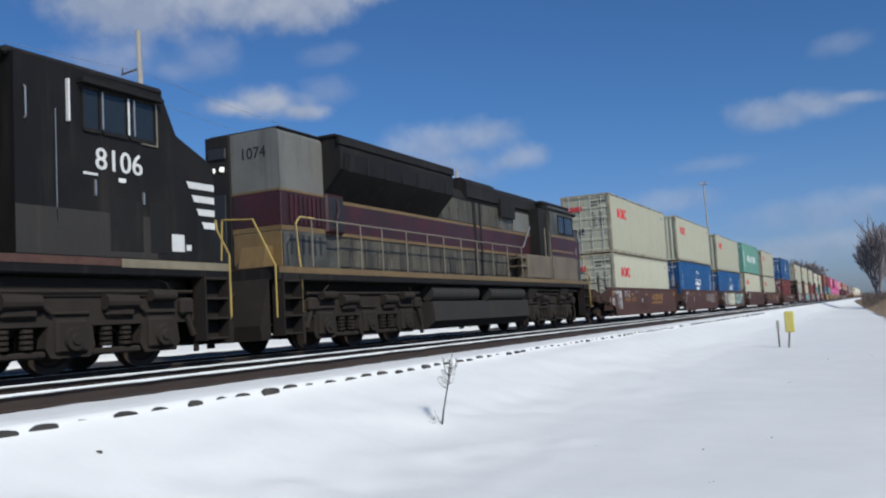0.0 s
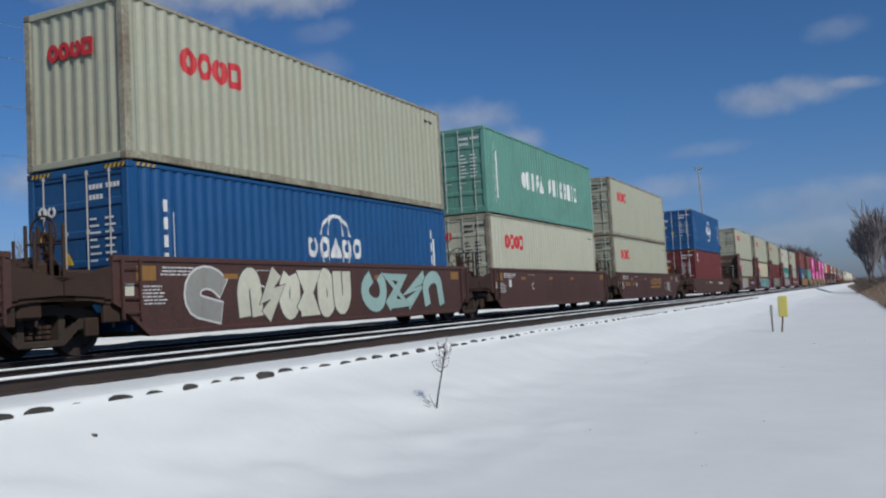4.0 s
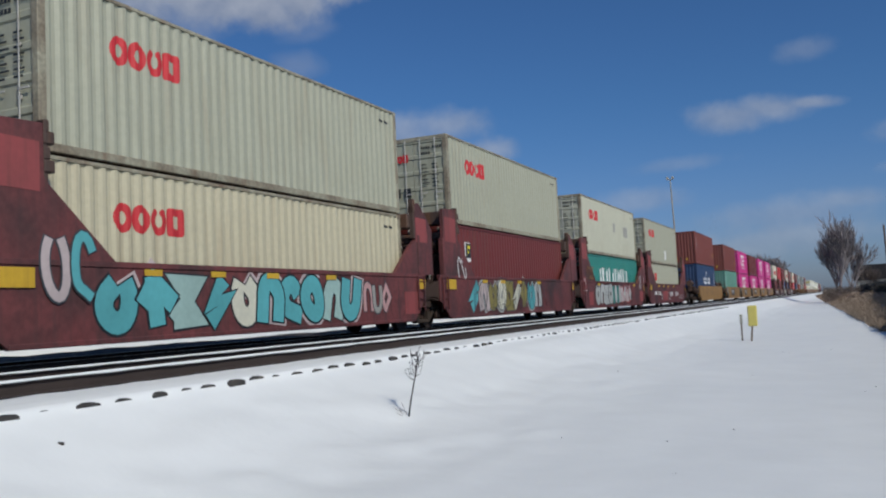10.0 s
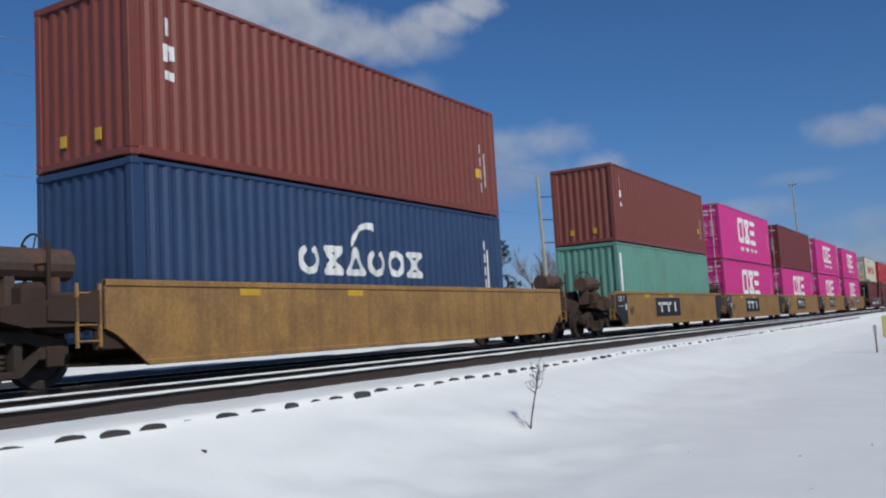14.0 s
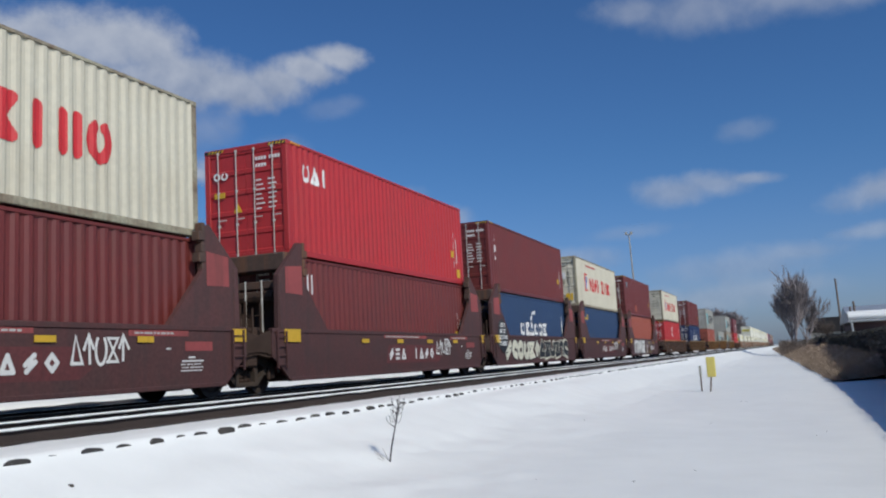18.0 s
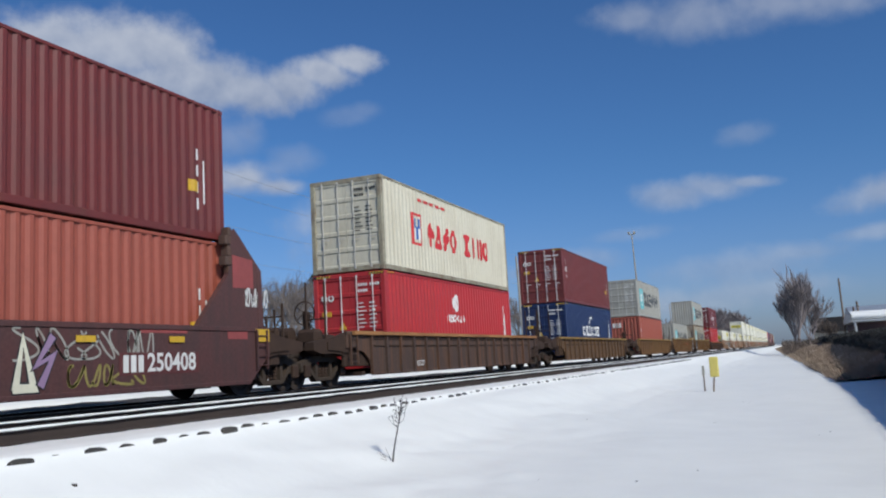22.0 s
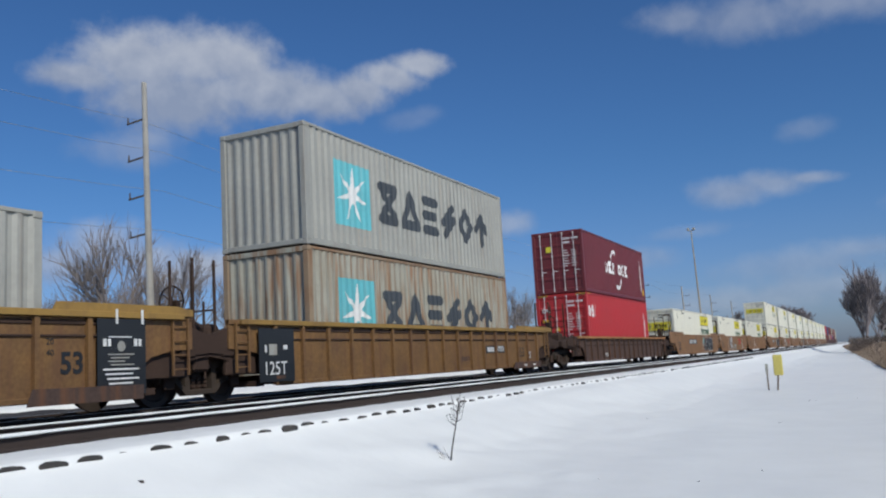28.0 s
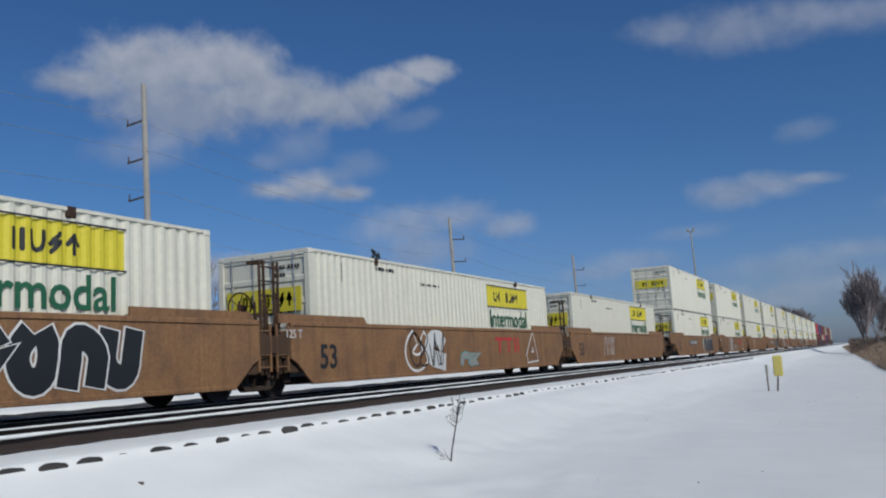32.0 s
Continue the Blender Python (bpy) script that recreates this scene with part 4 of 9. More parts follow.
def scrawl(parent, y0, y1, z0, z1, fills, edge, n, seed, x=1.452, note="sprayed graffiti of bulging shapes", width=0.04, fat=0.5, kinds="ugzxkopstdj", halo=None):
    """Graffiti: fat outlined stroke shapes side by side, leaning and overlapping."""
    rng = random.Random(seed)
    w = (y1 - y0) / n
    haze = Solid()
    for i in range(n):
        t = min(fat * w * 0.72, 0.36 * (z1 - z0))
        a, b = y0 + i * w - 0.08 * w + t / 2, y0 + (i + 1) * w + 0.08 * w - t / 2
        lo, hi = z0 + t / 2 + rng.uniform(0, 0.06), z1 - t / 2 - rng.uniform(0, 0.08)
        lean, bend = rng.uniform(-0.14, 0.14), rng.uniform(-0.1, 0.1)
        kind = kinds[i] if len(kinds) == n else rng.choice(kinds)
        polys = []
        for line in SHAPES[kind]:
            j = [(rng.uniform(-0.07, 0.07), rng.uniform(-0.05, 0.05)) if len(line) < 6 else (0, 0) for _ in line]
            polys.append([(a + (b - a) * (px + dx) + lean * w * (pz - 0.5) + bend * w * math.sin(pz * 3), lo + (hi - lo) * min(1, max(0, pz + dz))) for (px, pz), (dx, dz) in zip(line, j)])
        lift = x + 0.0075 * (i % 2)
        line, body = Solid(), Solid()
        thick(line, polys, t + width, lift)
        thick(body, polys, t - width * 0.6, lift + 0.0055)
        shape = part("graffiti_shape", body, fills[i % len(fills)], parent, note)
        part("graffiti_outline", line, edge, shape)
        thick(haze, polys, t + width + 0.14, x - 0.0035 + 0.0012 * (i % 2))
    if halo:
        part("graffiti_ground", haze, halo, parent, "sprayed haze round the graffiti")


def word(parent, text, y0, y1, z0, z1, fill, edge, seed, x=1.452, note="sprayed graffiti word", width=0.05):
    """A readable sprayed word, letter by letter."""
    rng = random.Random(seed)
    w, h = (y1 - y0) / len(text), z1 - z0
    for i, ch in enumerate(text):
        m = facing(x + 0.0075 * (i % 2), y0 + (i + 0.5) * w, (z0 + z1) / 2 + rng.uniform(-0.02, 0.02)) @ pose(0, 0, 0, 0, 0, rng.uniform(-5, 5)) @ Matrix.Diagonal((w * 1.12 / (h * 0.82), 1.0, 1.0, 1.0))
        body = lettering(ch, h * 1.2, fill, parent, m @ pose(0, 0, 0.0055), note, "graffiti_letter", 0.088 * h)
        lettering(ch, h * 1.2, edge, body, pose(0, 0, -0.0055), "", "graffiti_outline", 0.088 * h + width)


def tag_lines(parent, y0, y1, z0, z1, material, n, seed, x=1.456, width=0.022):
    """Thin sprayed loops and strokes."""
    rng = random.Random(seed)
    s = Solid()
    step = (y1 - y0) / n
    for i in range(n):
        pts, c = [], y0 + (i + 0.5) * step
        ph, w = rng.uniform(0, 6), rng.uniform(0.3, 0.75)
        k1, k2, span = rng.choice((1, 2)), rng.choice((1, 2, 3)), rng.uniform(3.6, 5.6)
        for q in range(25):
            t = q / 24 * span
            pts.append((c + step * w * math.cos(k1 * t + ph), (z0 + z1) / 2 + (z1 - z0) * 0.5 * math.sin(k2 * t + ph * 0.7)))
        for (a, b), (c2, d) in zip(pts, pts[1:]):
            ln = math.hypot(c2 - a, d - b) or 1
            if ln > 0.6:
                continue
            ny, nz = -(d - b) / ln * width * 0.5, (c2 - a) / ln * width * 0.5
            s.add([(x, a + ny, b + nz), (x, a - ny, b - nz), (x, c2 - ny, d - nz), (x, c2 + ny, d + nz)], [(0, 3, 2, 1)])
    tagged(part("graffiti_tag", s, material, parent, "thin sprayed scrawl"), kind="stuff")


def well_unit(label, u0, paint, kind, lead, tail, top=1.57, base=0.26, length=12.192, over=(0.55, 1.5), dark=DARK, accents=(), group="well cars of the train", cushion=None):
    """One well of a car. u0: where its containers begin. lead/tail: a truck of its own, or none, at the end that comes first/last."""
    over0, over1 = over
    c = thing("well_car", label, "well car", group, u0, 0.0)
    y0, y1 = -over0, length + over1
    key = (kind, round(y0, 2), round(y1, 2), round(top, 2), round(base, 2))
    for sx in (1, -1):
        def sill(s, sx=sx):
            a, b = (1.40, 1.45) if sx > 0 else (-1.45, -1.40)
            o = [(y0 + 0.75, base), (y1 - 0.75, base), (y1 - 0.2, base + 0.45), (y1, base + 0.55), (y1, top), (y0, top), (y0, base + 0.55), (y0 + 0.2, base + 0.45)]
            if kind == "plain" and over1 > 2:
                o = o[:1] + [(y1 - 1.5, base), (y1 - 1.2, base + 0.4), (y1 - 0.6, base + 0.58), (y1, base + 0.62)] + o[4:]
            if kind == "plain" and over0 > 2:
                o = [(y0, base + 0.62), (y0 + 0.6, base + 0.58), (y0 + 1.2, base + 0.4), (y0 + 1.5, base)] + o[1:-2]
            if kind == "ribbed":
                o = [(y0 + 1.5, base), (y1 - 1.5, base), (y1 - 1.35, base + 0.38), (y1 - 1.0, base + 0.62), (y1 - 0.5, base + 0.72), (y1, base + 0.74), (y1, top), (y0, top), (y0, base + 0.74), (y0 + 0.5, base + 0.72), (y0 + 1.0, base + 0.62), (y0 + 1.35, base + 0.38)]
            s.slab(o, a, b)
            c0, c1 = (1.36, 1.475) if sx > 0 else (-1.475, -1.36)
            s.box(c0, c1, y0, y1, top - 0.09, top + 0.012, 0.012)
            e0, e1 = ((1.55, 1.55) if kind == "ribbed" else (1.55 if over0 > 2 else 0.75, 1.55 if over1 > 2 else 0.75))
            s.box(c0, c1, y0 + e0, y1 - e1, base - 0.02, base + 0.07, 0.012)
        part("side_sill", kept(("side_sill", key, sx), paint, sill), paint, c)
        if kind == "ribbed":
            n = 16
            for k in range(n + 1):
                yy = y0 + 1.4 + (y1 - y0 - 2.8) * k / n
                a, b = (1.445, 1.53) if sx > 0 else (-1.53, -1.445)
                r = part("rib", kept(("rib", round(top, 2), sx), paint, lambda s: s.slab([(-0.045, base), (0.045, base), (0.045, top - 0.09), (-0.045, top - 0.09)], a, b)), CAR_OCHRE if paint is CAR_OLD_OCHRE else paint, c)
                r.location = (0, yy, 0)
            # raised dark bar and rod put in for the shadow lines below the flange
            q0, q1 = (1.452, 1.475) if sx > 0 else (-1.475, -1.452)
            part("side_slot", kept(("side_slot", key, sx), dark, lambda s: s.box(q0, q1, y0 + 1.6, y1 - 1.6, top - 0.2, top - 0.13, 0.01)), dark, c, "dark bar in place of the shadow under the top edge")
            part("air_pipe", kept(("air_pipe", key, sx), dark, lambda s: s.tube(((q0 + q1) / 2, y0 + 1.6, top - 0.37), ((q0 + q1) / 2, y1 - 1.6, top - 0.37), 0.022, n=6)), dark, c, "dark rod in place of a shadow line along the side")
            # dark plates added to close the view through the wheel arch
            for ya in (y0 + 0.02, y1 - 1.75):
                q = part("end_sill", kept(("end_sill", sx), dark, lambda s: s.box(1.26 if sx > 0 else -1.36, 1.36 if sx > 0 else -1.26, 0, 1.73, 0.5, 1.25, 0.02)), dark, c)
                q.location = (0, ya, 0)
            part("top_flange", kept(("top_flange", key, sx), cushion or paint, lambda s: s.box(1.37 if sx > 0 else -1.56, 1.56 if sx > 0 else -1.37, y0 + 0.3, y1 - 0.3, top - 0.085, top + 0.02, 0.01)), cushion or paint, c)
    if kind == "pillar":
        tall = top > 1.5
        for way, yb in ((1, -0.85), (-1, length + 0.85)):
            for sx in (1, -1):
                def post(s, way=way, sx=sx):
                    a, b = (1.36, 1.47) if sx > 0 else (-1.47, -1.36)
                    o = shape
                    o = [(way * p, q) for p, q in o]
                    s.slab(o if way > 0 else o[::-1], a, b)
                    s.box(a - 0.02, b + 0.02, min(way * -0.1, way * 0.05), max(way * -0.1, way * 0.05), top, 2.7, 0.01)
                if tall:
                    shape = [(0.02, top), (2.42, top), (1.1, 2.72), (1.0, 2.85), (1.0, 3.66), (0.02, 3.62)] if way > 0 else [(-0.95, top), (1.5, top), (0.5, 2.35), (0.14, 2.55), (0.14, 3.6), (-0.12, 3.64), (-0.73, 3.14), (-0.95, 2.9)]
                else:
                    shape = [(-0.15, top), (2.15, top), (1.1, 2.55), (1.02, 2.9), (1.02, 3.5), (0.85, 3.55), (-0.12, 2.7)]
                p = part("bulkhead_post", kept(("bulkhead_post", way, sx, round(top, 2)), paint, post), paint, c, "tall bulkhead post with a sloping gusset")
                p.location = (0, yb, 0)

                def plate(s, way=way, sx=sx):
                    x0, x1 = (1.468, 1.476) if sx > 0 else (-1.476, -1.468)
                    o = [(0.1, 2.62), (0.92, 2.6), (0.92, 3.36), (0.12, 3.38)] if tall and way > 0 else [(-0.62, 2.5), (0.1, 2.5), (0.1, 3.2), (-0.58, 3.18)] if tall else [(0.2, 2.3), (0.95, 2.28), (0.95, 2.98), (0.22, 2.92)]
                    o = [(way * p, q) for p, q in o]
                    s.slab(o if way > 0 else o[::-1], x0, x1)
                face = CAR_RED
                q = part("repainted_plate", kept(("repainted_plate", way, sx, tall), face, plate), face, p, "lighter red repainted face of the post")

                def guide(s, way=way, sx=sx):
                    x0, x1 = (1.3, 1.5) if sx > 0 else (-1.5, -1.3)
                    k = 1.0 if (way > 0 or not tall) else 0.14
                    zt = 3.72 if tall else 3.56
                    for i, (e, h) in enumerate(((0.1, 0.0), (0.2, -0.18), (0.12, -0.42), (0.2, -0.62)) if k > 0.5 else ((0.05, 0.0), (0.09, -0.2))):
                        s.box(x0, x1, min(way * k, way * (k + e)), max(way * k, way * (k + e)), zt - 0.2 + h, zt + h, 0.02)
                    s.box(x0 + 0.03, x1 - 0.03, min(way * k, way * (k + 0.09)), max(way * k, way * (k + 0.09)), 2.6, zt, 0.01)
                part("corner_guide", kept(("corner_guide", way, sx, tall), CAR_RUSTY, guide), CAR_RUSTY, p, "rusty jagged container guide")

            def beam(s, way=way):
                s.box(-1.37, 1.37, min(way * k, way * (k + 0.5)), max(way * k, way * (k + 0.5)), zt - 0.42, zt, 0.03)
            k = 0.35 if (way > 0 or not tall) else -0.1
            zt = 3.6 if tall and way > 0 else 3.3
            for name, fn, m in (("bulkhead_beam", beam, CAR_RUSTY),
                                ("tie_bar", lambda s: s.box(-1.37, 1.37, min(way * k, way * (k + 0.15)), max(way * k, way * (k + 0.15)), zt - 0.85, zt - 0.66, 0.02), CAR_RUSTY),
                                ("brake_cylinder", lambda s: s.tube((-1.1, way * k, zt - 1.05), (1.1, way * k, zt - 1.05), 0.16, n=10), dark),
                                ("end_wall", lambda s: s.box(-1.2, 1.2, min(way * (k + 0.1), way * (k + 0.3)), max(way * (k + 0.1), way * (k + 0.3)), 1.2, 2.3, 0.02), dark)):
                q = part(name, kept((name, way, tall), m, fn), m, c)
                q.location = (0, yb, 0)
    # floor of the well and the end platforms over the trucks
    for k in range(7):
        o = part("cross_member", kept(("cross_member", round(base, 2)), dark, lambda s: s.box(-1.4, 1.4, 0, 0.22, base - 0.01, base + 0.1)), dark, c)
        o.location = (0, y0 + 0.9 + k * (y1 - y0 - 2.0) / 6, 0)

    def deck(s, way):
        s.box(-0.5, 0.5, 0.0, 1.5, 0.62, 1.05, 0.03)
        s.box(-1.42, 1.42, -0.25, 0.15, 0.85, 1.3, 0.03)
        s.box(-1.2, 1.2, 0.1, 0.75, 0.78, 1.36, 0.05)
        for sx in (-1, 1):
            s.slab([(-0.1, 0.78), (0.4, 0.86), (1.2, 0.86), (1.55, 0.95), (1.55, 1.14), (0.4, 1.3), (-0.1, 1.3)], min(sx * 1.12, sx * 1.38), max(sx * 1.12, sx * 1.38))
            s.box(min(sx * 0.6, sx * 1.2), max(sx * 0.6, sx * 1.2), 0.7, 1.1, 1.1, 1.5, 0.08)
        s.tube((-0.4, 0.95, 1.38), (0.7, 0.95, 1.38), 0.2, n=12)
        s.box(0.9, 1.32, 0.2, 0.62, 0.6, 1.18, 0.04)
        s.tube((1.25, 0.55, 0.5), (1.25, 0.55, 1.9), 0.025, n=6)
        s.tube((1.25, 0.2, 0.7), (1.25, 0.2, 1.75), 0.025, n=6)
        s.slab([(0.0, 0.9), (0.9, 0.95), (0.9, 1.15), (0.0, 1.4)], -1.42, -1.3)
        s.slab([(0.0, 0.9), (0.9, 0.95), (0.9, 1.15), (0.0, 1.4)], 1.3, 1.42)
        s.box(-1.0, 1.0, 0.35, 0.85, 1.0, 1.12, 0.02)
        s.tube((0.55, -0.1, 1.45), (0.55, 1.0, 1.3), 0.06, n=8)
        s.tube((-0.7, 0.2, 1.25), (0.75, 0.2, 1.25), 0.13, n=10)
    for way, y in ((-1, y0), (1, y1)):
        d = part("end_platform", kept(("end_platform",), dark, lambda s: deck(s, 1)), dark, c, "end platform over the truck")
        d.matrix_local = pose(0, y, 0, 0, 0, 0 if way > 0 else 180)
        stub_rails(c, y + way * 0.8, way, dark, 2.7 if kind == "ribbed" else 2.05)
        if kind == "smooth" and length > 14:
            def climb(s):
                for k in (-0.24, 0.24):
                    s.box(1.3, 1.34, k - 0.025, k + 0.025, 0.5, 2.85)
                for q in range(8):
                    s.tube((1.32, -0.24, 0.62 + q * 0.3), (1.32, 0.24, 0.62 + q * 0.3), 0.018, n=6)
                s.box(1.0, 1.34, -0.24, -0.2, 2.78, 2.85)
            o = part("end_ladder", kept(("end_ladder",), dark, climb), dark, c, "tall brown ladder on the end platform")
            o.location = (0, y + way * 0.62, 0)
        ladder(c, y + way * 0.25 if kind == "smooth" else y - way * 0.35, 0.55, top - 0.05, paint, 1.4 if kind == "smooth" else 1.5)
    if kind in ("smooth", "plain"):
        # dark plates added so the box doesn't show behind the end arch
        for sx in (1, -1):
            for ya in (y0 - 0.1, y1 - 1.6):
                q = part("end_sill", kept(("end_sill", sx), dark, lambda s: s.box(1.26 if sx > 0 else -1.36, 1.36 if sx > 0 else -1.26, 0, 1.73, 0.5, 1.25, 0.02)), dark, c)
                q.location = (0, ya, 0)
    handbrake(c, y0 - 0.45, dark)
    if kind == "smooth" and length < 14:
        for y, way in ((y0 - 1.35, 1), (y1 + 0.15, 1)):
            o = part("air_tank", kept(("air_tank",), CAR_RUSTY, lambda s: s.tube((0.75, 0.0, 1.78), (0.75, 1.2, 1.78), 0.24, n=14).box(0.6, 0.9, 0.15, 0.3, 1.1, 1.6).box(0.6, 0.9, 0.85, 1.0, 1.1, 1.6)), CAR_RUSTY, c, "rusty brown air tank on the end platform")
            o.location = (0, y, 0)
    if kind == "pillar":
        for y, way in ((-0.75, 1), (length + 0.75, -1)):
            for x in (-0.7, -0.15, 0.5, 0.95):
                o = part("upright_pipe", kept(("upright_pipe",), BAR, lambda s: s.tube((0, 0, 1.15), (0, 0, 2.62), 0.02, n=6)), BAR, c, "thin pale upright pipe")
                o.location = (x, y - 0.1 * way, 0)
            o = part("brake_gear", kept(("brake_gear",), CAR_RUSTY, lambda s: s.box(-0.5, 0.1, -0.2, 0.1, 1.1, 1.75, 0.08).tube((-0.2, -0.1, 1.7), (-0.2, -0.1, 2.3), 0.13, 0.1, 10).box(0.2, 0.85, -0.15, 0.1, 1.15, 1.5, 0.05).path([(-0.2, -0.1, 2.3), (0.3, -0.15, 2.2), (0.6, -0.15, 1.5)], 0.035)), CAR_RUSTY, c, "rusty brake valves and pipes inside the end")
            o.location = (0, y - 0.2 * way, 0)
    if lead is not None:
        truck(c, lead)
        if lead < y0:
            coupler(c, y0 - 0.9, -1)
    if tail is not None:
        truck(c, tail)
        if tail > y1 - 1.5 and tail != length + (over1 + 0.55) * 0.5:
            coupler(c, y1 + 0.9, 1)
    for a in accents:
        a(c)
    return c

# ---- the train: containers by stack, from the front ----
STACKS = {"A": 41.17, "B": 56.75, "C": 72.27, "D": 87.8, "E": 103.35, "FEC": 125.55, "F1": 147.45, "F2": 163.1, "F3": 178.8, "F4": 194.65, "F5": 210.55, "G1": 233.05, "G2": 254.3,
          "G3": 269.75, "G4": 285.2, "G5": 300.6, "G6": 316.05, "H1": 336.05, "H2": 351.75, "H3": 367.15, "H4": 382.7, "H5": 398.35, "I1": 418.4, "I2": 440.45, "I3": 464.1,
          "J1": 484.0, "J2": 503.75, "K": 525.9, "L1": 545.6, "L2": 565.2, "L3": 584.9}
SEED = [10]


def put(label, at, z, h, paint, **k):
    SEED[0] += 1
    return container(label, STACKS[at] + {"F1": 0.3, "F2": 0.3, "F3": 0.3, "F4": 0.5, "G6": 0.36, "J1": 0.45}.get(at, 0.0), z, h, paint, seed=SEED[0], **k)


def hazard_stripes(c, h):
    """Slanted black and yellow stripes at the upper corners of the door end."""
    for sx in (-1, 1):
        s, d = Solid(), Solid()
        d.box(min(sx * 0.68, sx * 1.2), max(sx * 0.68, sx * 1.2), -0.008, 0.0, h - 0.1, h - 0.02)
        for k in range(5):
            x = sx * 0.7 + sx * k * 0.1
            s.add([(x, -0.012, h - 0.095), (x + 0.05, -0.012, h - 0.095), (x + 0.09, -0.012, h - 0.025), (x + 0.04, -0.012, h - 0.025)], [(0, 1, 2, 3)])
        b = part("hazard_band", d, M_BLACK, c, "black corner band")
        part("hazard_stripe", s, M_YELLOW, b, "yellow slanted stripes")
    s = Solid()
    for k in range(4):
        y = 0.2 + k * 0.12
        s.add([(1.2215, y, h - 0.07), (1.2215, y + 0.06, h - 0.07), (1.2215, y + 0.1, h - 0.012), (1.2215, y + 0.04, h - 0.012)], [(0, 1, 2, 3)])
    part("hazard_stripe", s, M_YELLOW, c, "yellow slanted stripes along the top rail")


def red_on_door(c, h):
    end_marks(c, bold_row(-0.98, -0.16, h - 0.8, h - 0.54, "oogf", 0.04, 0.27), M_RED, "small red emblem on the door")
    end_marks(c, [(-0.75, -0.5, 0.95, 1.25), (-0.35, -0.12, 0.95, 1.25)], M_BLACK, "dark square placards")


def white_on_door(c, h):
    end_marks(c, bold_row(-0.95, -0.5, h - 0.82, h - 0.62, "og", 0.12, 0.2), M_WHITE, "small white emblem on the door")
    end_marks(c, [(-0.93, -0.62, 1.62, 1.76)], M_YELLOW, "yellow label")
    end_marks(c, [(-0.36 + 0.02 * k, -0.12 - 0.02 * k, 1.2 + 0.035 * k, 1.235 + 0.035 * k) for k in range(6)], M_YELLOW, "yellow warning triangle")
    hazard_stripes(c, h)


CREAM_L = "weathered cream corrugated steel container with a red emblem"
low = 0.36
for key, zlow in (("A", 0.36), ("E", 0.5)):
    red_on_door(put(CREAM_L, key, zlow, HC, CREAM_PALE if key == "A" else CREAM, marks=cream_marks(HC)), HC)
    red_on_door(put(CREAM_L, key, zlow + HC + 0.03, HC, CREAM, marks=cream_marks(HC)), HC)
for key, zlow in (("B", 0.55), ("C", 0.33)):
    white_on_door(put("bright blue corrugated container with a white globe emblem", key, zlow, HC, BLUE, marks=blue_marks(HC, 6.35, 1.5, True)), HC)
    c = put(CREAM_L, key, zlow + HC + 0.03, HC, CREAM, doors=False, marks=cream_marks(HC))
    end_marks(c, bold_row(-0.62, 0.5, HC - 0.98, HC - 0.66, "oogf", 0.04, 0.27), M_RED, "small red marks on the end wall", "end_marking")
red_on_door(put(CREAM_L, "D", 0.52, HC, CREAM_PALE, marks=cream_marks(HC)), HC)
put("sea-green corrugated container with white block marks", "D", 0.550 + HC, HC, SEA_GREEN, marks=[("name_mark", bold_row(3.4, 10.1, 1.1, 1.78, "grizt.zripprig", 0.2, 0.2), M_WHITE, "long row of white marks"),
    ("white_column", code_column(0.75, 0.4, 2.5, 6), M_WHITE, "upright column of white marks")])
white_on_door(put("red oxide corrugated container, under a bright blue one", "FEC", 0.52, HC, OXIDE, bars=M_WHITE, marks=[("white_badge", scan(lambda y, z: abs(z - 2.35) > 0.06 or y < 1.15, 1.0, 1.4, 2.05, 2.65, 6, 8), M_WHITE, "small square white badge"),
    ("code_mark", code_column(11.3, 0.6, 2.3, 4), M_WHITE, "upright column of white marks")]), HC)
white_on_door(put("bright blue corrugated container with a white globe emblem", "FEC", 0.550 + HC, HC, BLUE, bars=M_WHITE, marks=blue_marks(HC, 6.9, 1.5, False)), HC)
F_PAINT = {"F1": (CREAM, CREAM, HC), "F2": (CREAM_BUFF, CREAM, HC), "F3": (OXIDE, CREAM, HC), "F4": (TEAL, CREAM_PALE, STD), "F5": (CREAM, CREAM, STD)}
